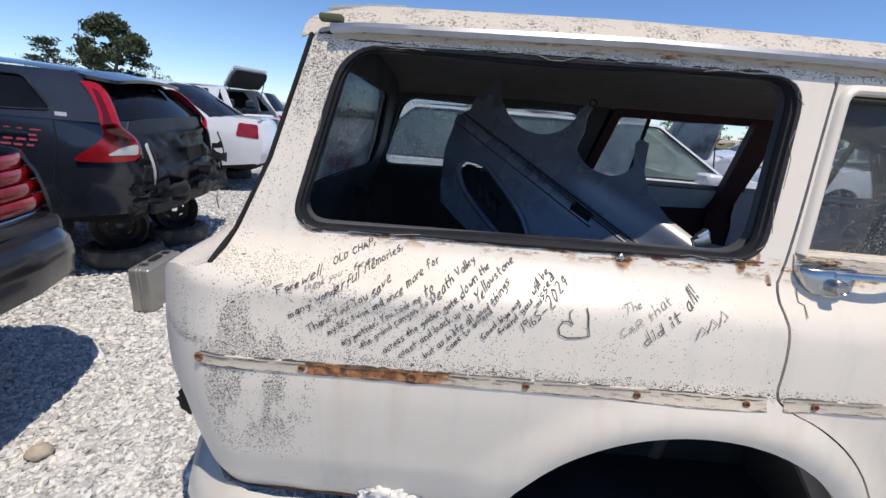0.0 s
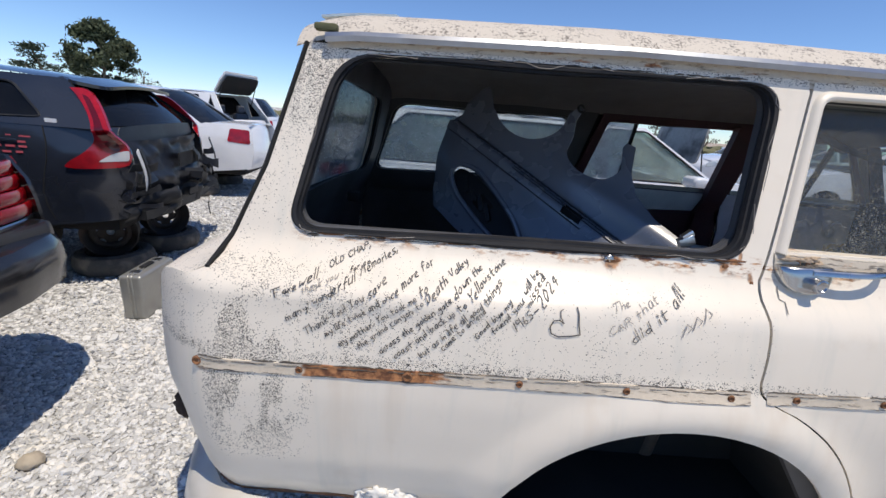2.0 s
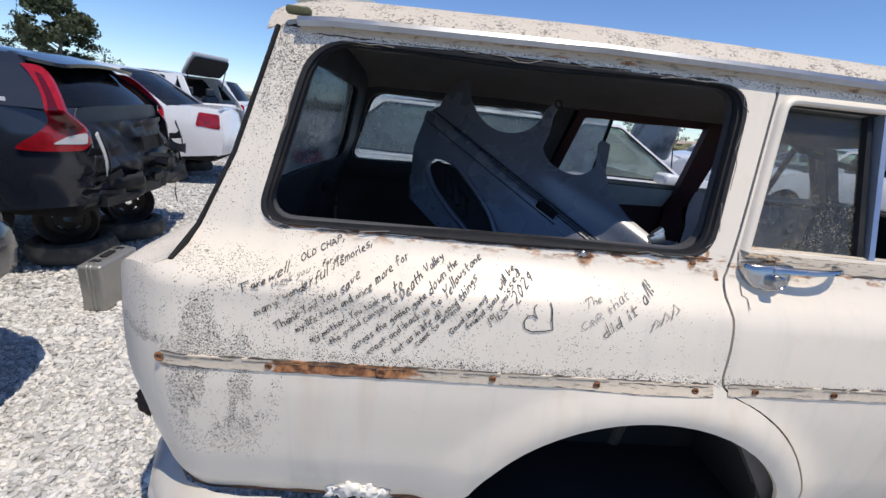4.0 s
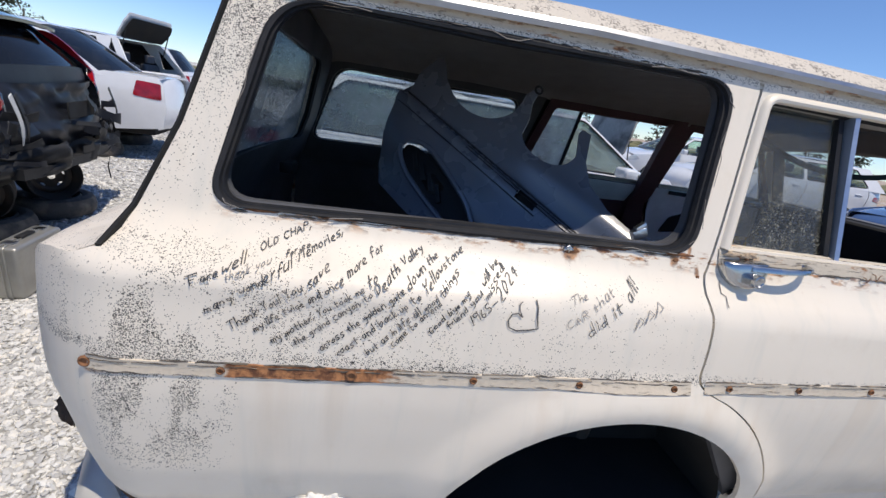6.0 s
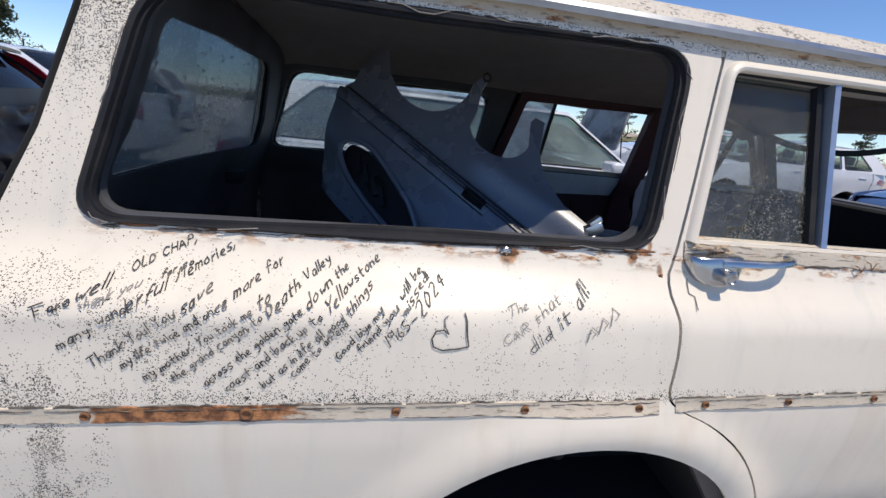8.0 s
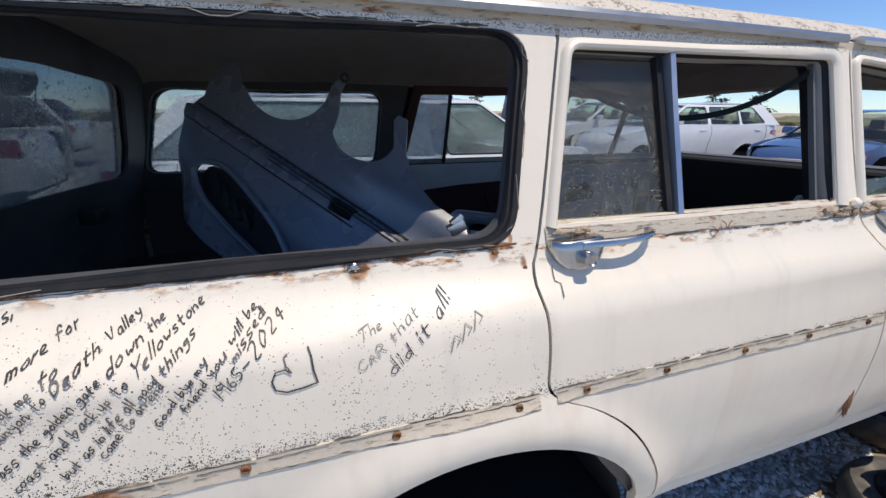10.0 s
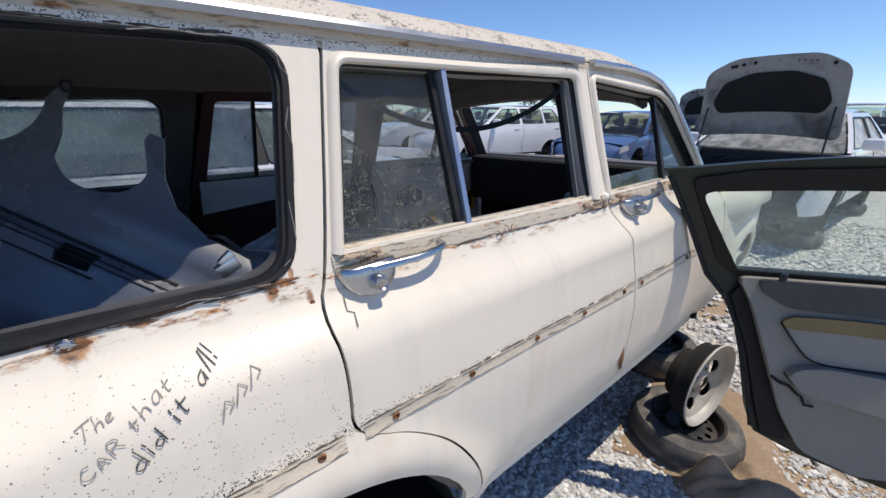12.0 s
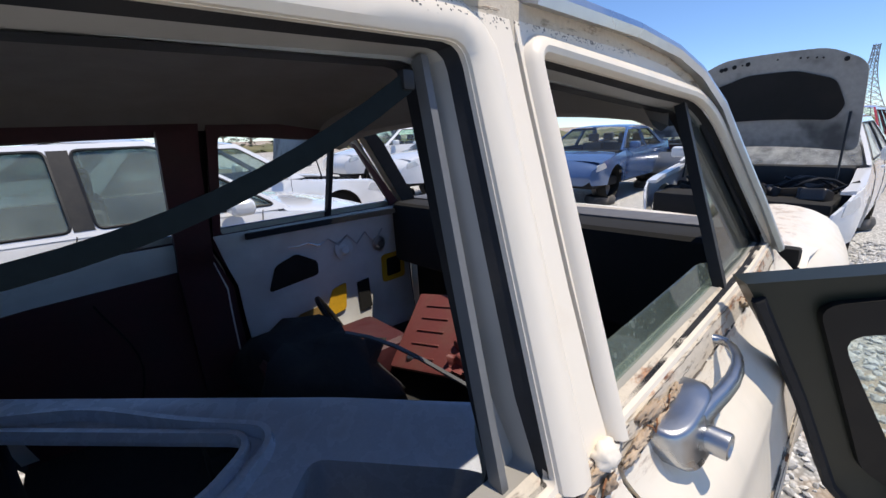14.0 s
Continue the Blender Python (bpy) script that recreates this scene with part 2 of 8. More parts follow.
def ground_mat():
    """Crushed light grey stone, with tan dirt where the aisle is worn."""
    m, t, b = nodes_of("crushed_stone")
    pos = t.nodes.new("ShaderNodeNewGeometry").outputs["Position"]
    vo = t.nodes.new("ShaderNodeTexVoronoi")
    vo.inputs["Scale"].default_value = 38
    t.links.new(pos, vo.inputs["Vector"])
    sepc = t.nodes.new("ShaderNodeSeparateColor")
    t.links.new(vo.outputs["Color"], sepc.inputs[0])
    stone = ramp(t, sepc.outputs[0], [(0.0, (0.34, 0.34, 0.33)), (0.5, (0.58, 0.575, 0.56)), (1.0, (0.78, 0.77, 0.74))])
    # gaps between stones darkened in the colour, where shade would lie
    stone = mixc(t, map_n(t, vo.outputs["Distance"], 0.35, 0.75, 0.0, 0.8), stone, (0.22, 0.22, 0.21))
    sep = t.nodes.new("ShaderNodeSeparateXYZ")
    t.links.new(pos, sep.inputs[0])
    far = map_n(t, sep.outputs["X"], 9.0, 24.0)
    big = noise_tex(t, 0.7, 5, 0.6, pos)
    dirt = math_n(t, "MULTIPLY", far, map_n(t, big, 0.3, 0.6))
    near = math_n(t, "MULTIPLY", map_n(t, sep.outputs["X"], 2.6, 3.3), math_n(t, "MULTIPLY", map_n(t, sep.outputs["X"], 6.2, 4.6), map_n(t, noise_tex(t, 1.1, 4, 0.6, pos), 0.40, 0.55)))
    c = mixc(t, math_n(t, "MAXIMUM", dirt, near), stone, mixc(t, noise_tex(t, 30, 5, 0.6, pos), (0.24, 0.17, 0.11), (0.42, 0.32, 0.22)))
    t.links.new(c, b.inputs["Base Color"])
    b.inputs["Roughness"].default_value = 0.9
    bump(t, b, math_n(t, "SUBTRACT", 1.0, vo.outputs["Distance"]), 0.8, 0.012)
    return m


CREAM = paint_old()
ROOF = roof_paint()
GROUND = ground_mat()
STONES = gravel_mat("gravel_stones", (0.40, 0.40, 0.40), (0.76, 0.76, 0.75))
RAIL = plain("weathered_bright_rail", (0.37, 0.39, 0.42), 0.36, 0.85, 0.12, 50, (0.25, 0.22, 0.19), 0.4, 0.15)
CHROME = plain("pitted_chrome", (0.46, 0.47, 0.48), 0.27, 1.0, 0.08, 60, (0.35, 0.32, 0.28), 0.3, 0.1)
ALU = plain("dull_aluminium", (0.62, 0.64, 0.66), 0.32, 1.0, 0.1, 40, (0.3, 0.3, 0.3), 0.3, 0.1)
RUBBER = plain("cracked_black_rubber", (0.014, 0.015, 0.018), 0.62, 0, 0.4, 60, (0.09, 0.08, 0.07), 0.2, 0.5, spec=0.25)
GAP = plain("dark_gap", (0.01, 0.01, 0.01), 0.9, 0, 0.2, 30, bumps=0)
RUST = plain("flaking_rust", (0.22, 0.10, 0.045), 0.9, 0, 0.6, 70, (0.05, 0.03, 0.02), 0.7, 0.8)
TRIMBASE = channel_mat("bare_trim_channel", True)
GRIME = plain("black_grime", (0.07, 0.06, 0.05), 0.9, 0, 0.6, 160, (0.34, 0.28, 0.21), 1.0, 0.7)
BELTDIRT = channel_mat("sun_baked_belt_channel", False, (0.55, 0.485, 0.39))
INK = plain("black_marker_ink", (0.045, 0.045, 0.047), 0.6, 0, 0.5, 200, (0.25, 0.23, 0.21), 0.7, bumps=0)
INKFAINT = plain("faded_marker_ink", (0.27, 0.255, 0.24), 0.7, 0, 0.4, 200, bumps=0)
HEADLINER = plain("stained_headliner", (0.27, 0.253, 0.236), 0.9, 0, 0.2, 12, (0.2, 0.18, 0.15), 0.5, 0.4)
INNER = plain("dark_grey_inner_steel", (0.075, 0.077, 0.085), 0.5, 0, 0.25, 20, (0.03, 0.025, 0.02), 0.5, 0.2)
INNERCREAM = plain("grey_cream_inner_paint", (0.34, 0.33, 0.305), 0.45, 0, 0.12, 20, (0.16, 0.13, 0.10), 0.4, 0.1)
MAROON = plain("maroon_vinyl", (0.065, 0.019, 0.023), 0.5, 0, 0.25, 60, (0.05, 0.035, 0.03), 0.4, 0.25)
# maroon vinyl again, lighter and redder: sunlight put into the colour
MAROONLIT = plain("maroon_vinyl_lit", (0.17, 0.048, 0.044), 0.55, 0, 0.2, 60, (0.13, 0.08, 0.06), 0.4, 0.25)
CARPET = plain("black_floor_mat", (0.02, 0.02, 0.02), 0.95, 0, 0.4, 80, (0.06, 0.05, 0.04), 0.4, 0.5)
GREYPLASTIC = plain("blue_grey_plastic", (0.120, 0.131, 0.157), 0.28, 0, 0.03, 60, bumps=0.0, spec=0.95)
# same plastic in a lighter colour, standing in for light on the moulding
GREYPLASTICLIT = plain("blue_grey_plastic_lit", (0.54, 0.57, 0.62), 0.26, 0, 0.10, 150, (0.18, 0.18, 0.19), 0.2, 0.12, spec=0.7)
DARKPLASTIC = plain("black_plastic", (0.018, 0.019, 0.021), 0.5, 0, 0.2, 60, (0.07, 0.066, 0.06), 0.3, 0.2, spec=0.28)
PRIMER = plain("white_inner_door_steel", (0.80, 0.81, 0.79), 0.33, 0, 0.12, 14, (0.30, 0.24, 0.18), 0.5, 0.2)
YELLOW = plain("yellow_sealant", (0.75, 0.42, 0.02), 0.6, 0, 0.2, 60)
GLASS = glass_mat("clear_glass", (0.86, 0.93, 0.90), 0.08)
GLASSDIRTY = glass_mat("dusty_glass", (0.74, 0.77, 0.77), 0.14, (0.50, 0.48, 0.40), 85, 0.9, (1.30, 1.58), 0.45)
GLASSFILM = glass_mat("hazed_rear_glass", (0.85, 0.88, 0.88), 0.75, (0.78, 0.80, 0.79), 60, 0.5)
GLASSGATE = glass_mat("streaked_tailgate_glass", (0.42, 0.46, 0.48), 0.45, (0.46, 0.49, 0.50), 22, 0.5)
GLASSGREEN = glass_mat("green_tinted_glass", (0.93, 0.985, 0.955), 0.13, (0.70, 0.80, 0.74), 30, 0.12)
GLASSLOW = glass_mat("dusty_lowered_glass", (0.55, 0.66, 0.62), 0.30, (0.34, 0.40, 0.37), 30, 0.2)
GLASSDARK = glass_mat("dark_privacy_glass", (0.10, 0.11, 0.12), 0.10, (0.2, 0.2, 0.2), 30)
GLASSCAR = glass_mat("car_window_glass", (0.50, 0.58, 0.57), 0.10, (0.4, 0.4, 0.38), 25)
TYRE = plain("grey_worn_tyre", (0.075, 0.073, 0.07), 0.85, 0, 0.3, 60, (0.24, 0.21, 0.18), 0.8, 0.4)
STEEL = plain("rusty_steel_rim", (0.20, 0.19, 0.18), 0.55, 0.6, 0.3, 30, (0.22, 0.11, 0.06), 0.7, 0.3)
DARKSTEEL = plain("black_steel_rim", (0.03, 0.03, 0.032), 0.5, 0.2, 0.3, 30, (0.14, 0.08, 0.05), 0.5, 0.2)
STRAP = plain("dark_green_strap", (0.010, 0.015, 0.016), 0.9, 0, 0.3, 120, spec=0.12)
# near-black for underbody parts, and where shade is put into the colour
BLACKVOID = plain("black_underbody_and_shade", (0.008, 0.008, 0.008), 0.95, 0, 0.3, 20, (0.03, 0.025, 0.02), 0.5, 0.3)


# ---- helpers for shapes ----
from mathutils.geometry import delaunay_2d_cdt


def thing(name, m=None):
    ob = new(name)
    ob.empty_display_size = 0.1
    if m is not None:
        ob.matrix_basis = m
    return ob


def mesh_ob(name, verts, faces, mat, parent=None, label="", smooth=True, sharp=35):
    me = bpy.data.meshes.new(name)
    me.from_pydata([tuple(v) for v in verts], [], [tuple(f) for f in faces])
    me.materials.append(mat)
    bm = bmesh.new()
    bm.from_mesh(me)
    bmesh.ops.remove_doubles(bm, verts=bm.verts, dist=1e-5)
    bmesh.ops.recalc_face_normals(bm, faces=bm.faces)
    for f in bm.faces:
        f.smooth = smooth
    for e in bm.edges:
        if len(e.link_faces) == 2 and e.calc_face_angle(0) > radians(sharp):
            e.smooth = False
    bm.to_mesh(me)
    bm.free()
    ob = new(name, me)
    if parent:
        ob.parent = parent
    if label:
        ob["label"] = label
    return ob


def part(name, bm, mat, parent=None, label="", smooth=True, sharp=35):
    """Links a bmesh as one mesh object under a thing or a part."""
    for e in bm.edges:
        if len(e.link_faces) == 2 and e.calc_face_angle(0) > radians(sharp):
            e.smooth = False
    for f in bm.faces:
        f.smooth = smooth
    me = bpy.data.meshes.new(name)
    bm.to_mesh(me)
    bm.free()
    me.materials.append(mat)
    ob = new(name, me)
    if parent:
        ob.parent = parent
    if label:
        ob["label"] = label
    return ob


def box_bm(lo, hi, bev=0.01, seg=2, m=None):
    bm = bmesh.new()
    bmesh.ops.create_cube(bm, size=1)
    lo, hi = Vector(lo), Vector(hi)
    for v in bm.verts:
        v.co = Vector([(lo[i] + hi[i]) / 2 + v.co[i] * (hi[i] - lo[i]) for i in range(3)])
    if bev:
        bmesh.ops.bevel(bm, geom=list(bm.edges), offset=bev, segments=seg, affect="EDGES", profile=0.6)
    if m is not None:
        bmesh.ops.transform(bm, matrix=m, verts=bm.verts)
    return bm


def rounded(pts, r, n=6):
    """A polygon with its corners rounded; r is one radius or one for each corner."""
    out, k = [], len(pts)
    for i in range(k):
        p, a, b = Vector(pts[i]), Vector(pts[i - 1]), Vector(pts[(i + 1) % k])
        ri = r[i] if isinstance(r, (list, tuple)) else r
        da, db = (a - p), (b - p)
        la, lb = min(ri, da.length * 0.45), min(ri, db.length * 0.45)
        if ri <= 0:
            out.append(tuple(p))
            continue
        s, e = p + da.normalized() * la, p + db.normalized() * lb
        for j in range(n + 1):
            f = j / n
            out.append(tuple((1 - f) ** 2 * s + 2 * f * (1 - f) * p + f * f * e))
    return out


def dense(pts, step, closed=True):
    out, k = [], len(pts)
    for i in range(k if closed else k - 1):
        a, b = Vector(pts[i]), Vector(pts[(i + 1) % k])
        n = max(1, int((b - a).length / step))
        out += [tuple(a.lerp(b, j / n)) for j in range(n)]
    if not closed:
        out.append(tuple(pts[-1]))
    return out


def inside(p, poly):
    x, y, hit = p[0], p[1], False
    for i in range(len(poly)):
        (x1, y1), (x2, y2) = poly[i - 1], poly[i]
        if (y1 > y) != (y2 > y) and x < (x2 - x1) * (y - y1) / (y2 - y1) + x1:
            hit = not hit
    return hit


def sheet_tris(outline, holes=(), step=0.05):
    """A flat region with holes, cut into triangles on an even grid."""
    loops = [dense(outline, step)] + [dense(h, step) for h in holes]
    pts, edges = [], []
    for lp in loops:
        s = len(pts)
        pts += lp
        edges += [(s + i, s + (i + 1) % len(lp)) for i in range(len(lp))]
    xs, ys = [p[0] for p in loops[0]], [p[1] for p in loops[0]]
    gx, gy = int((max(xs) - min(xs)) / step), int((max(ys) - min(ys)) / step)
    edge_pts = np.array(pts)
    for i in range(1, gx + 1):
        for j in range(1, gy + 1):
            p = (min(xs) + i * step + (0.25 * step if j % 2 else -0.25 * step), min(ys) + j * step)
            if inside(p, loops[0]) and not any(inside(p, h) for h in loops[1:]) and np.min(np.sum((edge_pts - p) ** 2, 1)) > (0.4 * step) ** 2:
                pts.append(p)
    v, _, f, *_ = delaunay_2d_cdt([Vector(p) for p in pts], edges, [], 0, 1e-6)
    v = [tuple(p) for p in v]
    keep = []
    for t in f:
        c = (sum(v[i][0] for i in t) / 3, sum(v[i][1] for i in t) / 3)
        if inside(c, loops[0]) and not any(inside(c, h) for h in loops[1:]):
            keep.append(tuple(t))
    return v, keep


def panel(name, outline, holes, to3, mat, parent=None, label="", step=0.05, thick=0.012, sharp=40):
    """A pressed sheet: a flat outline with holes, laid onto a surface by to3(a, b, depth), with an inner face and closed rims."""
    v, f = sheet_tris(outline, holes, step)
    n = len(v)
    verts = [to3(a, b, 0.0) for a, b in v] + [to3(a, b, thick) for a, b in v]
    count = {}
    for t in f:
        for i in range(3):
            e = (t[i], t[(i + 1) % 3])
            key = (min(e), max(e))
            count[key] = None if key in count else e
    faces = list(f) + [tuple(i + n for i in reversed(t)) for t in f]
    faces += [(e[1], e[0], e[0] + n, e[1] + n) for e in count.values() if e]
    return mesh_ob(name, verts, faces, mat, parent, label, True, sharp)


def sweep(name, path, prof, mat, parent=None, label="", closed=False, up=(0, 0, 1), cap=True, sharp=40):
    """A bar with the section prof (across, up) carried along a path."""
    path, up = [Vector(p) for p in path], Vector(up)
    k, n, verts, faces = len(prof), len(path), [], []
    for i, p in enumerate(path):
        a = path[i - 1] if (i or closed) else p
        b = path[(i + 1) % n] if (i < n - 1 or closed) else p
        d = (b - a).normalized()
        side = d.cross(up).normalized()
        top = side.cross(d).normalized()
        verts += [p + side * x + top * y for x, y in prof]
    for i in range(n if closed else n - 1):
        j = (i + 1) % n
        faces += [(i * k + q, i * k + (q + 1) % k, j * k + (q + 1) % k, j * k + q) for q in range(k)]
    if cap and not closed:
        faces += [tuple(range(k)), tuple(range((n - 1) * k, n * k))]
    return mesh_ob(name, verts, faces, mat, parent, label, True, sharp)


def circle(r, n=8, squash=1.0):
    return [(r * math.cos(2 * math.pi * i / n), r * squash * math.sin(2 * math.pi * i / n)) for i in range(n)]


def ring_bm(prof, n=32, m=None, axis="Y"):
    """A turned body: the section prof of (radius, along), spun round an axis."""
    bm = bmesh.new()
    rows = []
    for i in range(n):
        a = 2 * math.pi * i / n
        rows.append([bm.verts.new((r * math.cos(a), h, r * math.sin(a)) if axis == "Y" else (r * math.cos(a), r * math.sin(a), h)) for r, h in prof])
    for i in range(n):
        for j in range(len(prof) - 1):
            a, b = rows[i], rows[(i + 1) % n]
            bm.faces.new((a[j], a[j + 1], b[j + 1], b[j]))
    bmesh.ops.remove_doubles(bm, verts=bm.verts, dist=1e-5)
    bmesh.ops.recalc_face_normals(bm, faces=bm.faces)
    if m is not None:
        bmesh.ops.transform(bm, matrix=m, verts=bm.verts)
    return bm


def interp(x, pts):
    return float(np.interp(x, [p[0] for p in pts], [p[1] for p in pts]))


# ---- ground ----
def ground_height(x, y):
    dip = ((x - 3.1) / 1.5) ** 2 + ((y - 0.7) / 1.7) ** 2
    return -0.26 * math.exp(-dip * dip) + 0.02 * noise.noise(Vector((x * 0.4, y * 0.4, 0))) + 0.012 * noise.noise(Vector((x * 1.7, y * 1.7, 3)))


def build_ground():
    xs = [-900, -300, -100, -40, -20] + [-12 + 0.25 * i for i in range(0, 113)] + [22, 40, 100, 300, 900]
    ys = [-900, -300, -100, -40, -12, -6] + [-4 + 0.25 * i for i in range(0, 97)] + [26, 40, 100, 300, 900]
    verts = [(x, y, ground_height(x, y) if abs(x) < 17 and abs(y) < 21 else 0.0) for x in xs for y in ys]
    k = len(ys)
    faces = [(i * k + j, (i + 1) * k + j, (i + 1) * k + j + 1, i * k + j + 1) for i in range(len(xs) - 1) for j in range(k - 1)]
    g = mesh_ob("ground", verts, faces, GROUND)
    tagged(g, "light grey crushed stone yard with patches of tan dirt", "ground", kind="structure")


build_ground()


def build_gravel():
    """Loose stones, smallest and thickest where the camera passes nearest."""
    rng = np.random.default_rng(5)
    ico = bmesh.new()
    bmesh.ops.create_icosphere(ico, subdivisions=1, radius=1)
    base = np.array([v.co[:] for v in ico.verts])
    tri = np.array([[v.index for v in f.verts] for f in ico.faces])
    ico.free()
    areas = [(-2.3, 0.15, 0.15, 2.9, 30000, 0.0075, 0.0135), (-4.2, 0.3, 0.0, 5.6, 22000, 0.010, 0.018), (-8, -0.5, 2.0, 12.0, 9000, 0.016, 0.028), (1.3, 3.6, 0.2, 2.0, 9000, 0.008, 0.017), (3.4, 9.0, -2.6, 3.2, 15000, 0.013, 0.026)]
    verts, faces, start = [], [], 0
    for x0, x1, y0, y1, n, r0, r1 in areas:
        x, y = rng.uniform(x0, x1, n), rng.uniform(y0, y1, n)
        r = rng.uniform(r0, r1, n) * rng.choice([0.7, 1.0, 1.4], n, p=[0.3, 0.55, 0.15])
        s = np.stack([rng.uniform(0.8, 1.35, n), rng.uniform(0.65, 1.1, n), rng.uniform(0.45, 0.85, n)], 1) * r[:, None]
        p = base[None] * (1 + rng.uniform(-0.24, 0.24, (n, 12, 1))) * s[:, None, :]
        a, tl = rng.uniform(0, 6.28, n)[:, None], rng.uniform(-0.6, 0.6, n)[:, None]
        h = np.array([ground_height(u, v) for u, v in zip(x, y)]) + 0.3 * r
        q = np.stack([p[..., 0] * np.cos(a) - p[..., 1] * np.sin(a) + x[:, None], p[..., 0] * np.sin(a) + p[..., 1] * np.cos(a) + y[:, None], p[..., 2] + tl * p[..., 0] + h[:, None]], 2)
        verts.append(q.reshape(-1, 3))
        faces.append((tri[None] + 12 * np.arange(n)[:, None, None] + start).reshape(-1, 3))
        start += 12 * n
    me = bpy.data.meshes.new("gravel")
    me.from_pydata(np.concatenate(verts).tolist(), [], np.concatenate(faces).tolist())
    me.materials.append(STONES)
    tagged(new("gravel", me), "loose angular light grey gravel lying over the yard", "gravel", kind="stuff")


build_gravel()


# ---- the old station wagon ----
WAGON_M = Matrix.Translation((0.5, 0.863, 0)) @ Matrix.Rotation(radians(2.0), 4, "Z") @ Matrix.Rotation(radians(-1.7), 4, "X") @ Matrix.Translation((-0.5, 0, 0))
MID = 0.965
SIDE = [(0.44, 0.16), (0.475, 0.10), (0.50, 0.072), (0.56, 0.04), (0.66, 0.016), (0.78, 0.006), (0.86, 0.002), (0.935, 0.006), (1.0, 0.014), (1.05, 0.021), (1.085, 0.030), (1.11, 0.039), (1.13, 0.052), (1.16, 0.092), (1.18, 0.113), (1.20, 0.130), (1.25, 0.146), (1.45, 0.212), (1.61, 0.264), (1.66, 0.279), (1.70, 0.292)]
AX, AZ, ARX, ARZ = 1.012, 0.45, 0.452, 0.398
wagon = thing("station_wagon", WAGON_M)
tagged(wagon, "cream vintage station wagon, rusted and stripped, on rim stands", "car")


def side_v(u, w, arch=True):
    """How far the near side lies inward at a place along and up the body."""
    v = interp(w, SIDE) + 0.012 * (u - 1.0) ** 2 - 0.004
    if w > 1.05:
        k = min(1.0, (w - 1.05) / 0.15)
        v += k * k * (3 - 2 * k) * interp(u, [(-0.3, 0.03), (0.2, 0.014), (1.1, -0.016), (1.6, -0.030), (2.2, -0.044), (2.8, -0.044), (3.2, -0.03)])
    if u < -0.1 and w < 1.16:
        v += (2.57 + 6.5 * max(0.0, 0.8 - w)) * (-0.1 - u) ** 2
    if u < 0.85 and 1.06 < w < 1.15:
        v -= 0.024 * min(1.0, (0.85 - u) / 0.6) * max(0.0, min(1.0, (u + 0.34) / 0.16)) * ((w - 1.06) / 0.06 if w < 1.12 else (1.15 - w) / 0.03)
    if u > 3.2:
        v += 0.05 * (u - 3.2) ** 2
    if arch and w < 1.0:
        for ax in (AX, AX + 2.72):
            d = math.hypot((u - ax) / ARX, (w - AZ) / ARZ)
            if 0.9 < d < 1.32:
                f = max(0.0, 1 - abs(d - 1.09) / 0.23)
                v -= 0.022 * f * f * (3 - 2 * f)
    return v


def near3(u, w, d):
    return (u, side_v(u, w) + d, w)


def far3(u, w, d):
    return (u, 2 * MID - side_v(u, w) - d, w)


def arch_line(ax, n=26, k=1.0, low=0.5):
    a0 = math.asin(min(1, (low - AZ) / (ARZ * k)))
    return [(ax + ARX * k * math.cos(a), AZ + ARZ * k * math.sin(a)) for a in [math.pi - a0 - (math.pi - 2 * a0) * i / n for i in range(n + 1)]]


DRIP = [(-0.02, 1.676), (0.14, 1.690), (0.8, 1.702), (1.26, 1.698), (2.2, 1.687), (2.45, 1.684), (2.60, 1.671), (2.71, 1.645), (2.81, 1.588), (2.90, 1.465), (2.97, 1.375), (3.045, 1.255)]
SEAM_R = [(1.264, 1.668), (1.172, 1.240), (1.139, 1.170), (1.151, 1.09), (1.150, 1.02), (1.145, 0.962), (1.172, 0.932), (1.27, 0.892), (1.37, 0.815), (1.45, 0.70), (1.495, 0.585), (1.503, 0.49)]
SEAM_F = [(2.182, 1.676), (2.150, 1.245), (2.190, 1.172), (2.226, 1.09), (2.240, 0.98), (2.246, 0.80), (2.247, 0.62), (2.250, 0.49)]


def eased(pts):
    """A line with its corners cut twice, ends kept."""
    for _ in range(2):
        out = [pts[0]]
        for (a, b), (c, d) in zip(pts, pts[1:]):
            out += [(0.75 * a + 0.25 * c, 0.75 * b + 0.25 * d), (0.25 * a + 0.75 * c, 0.25 * b + 0.75 * d)]
        pts = out + [pts[-1]]
    return pts


SEAM_R, SEAM_F = eased(SEAM_R), eased(SEAM_F)
QWIN = rounded([(0.003, 1.222), (1.106, 1.243), (1.186, 1.654), (0.098, 1.650)], [0.07, 0.065, 0.085, 0.10], 7)
QWIN_FAR = rounded([(-0.045, 1.240), (1.075, 1.248), (1.108, 1.625), (0.085, 1.625)], [0.06, 0.06, 0.07, 0.08], 7)
RWIN = rounded([(1.212, 1.268), (2.070, 1.268), (2.103, 1.634), (1.291, 1.626)], [0.008, 0.008, 0.02, 0.02], 3)
FWIN = rounded([(2.180, 1.268), (3.03, 1.272), (2.775, 1.592), (2.210, 1.632)], [0.008, 0.02, 0.09, 0.012], 5)
GATE = [(-0.152, 1.14), (-0.062, 1.37), (0.015, 1.672)]
TAILEDGE = [(-0.28, 0.5), (-0.315, 0.58), (-0.345, 0.66), (-0.375, 0.75), (-0.395, 0.85), (-0.40, 0.95), (-0.392, 1.01), (-0.37, 1.055), (-0.33, 1.088), (-0.27, 1.110), (-0.20, 1.122)]


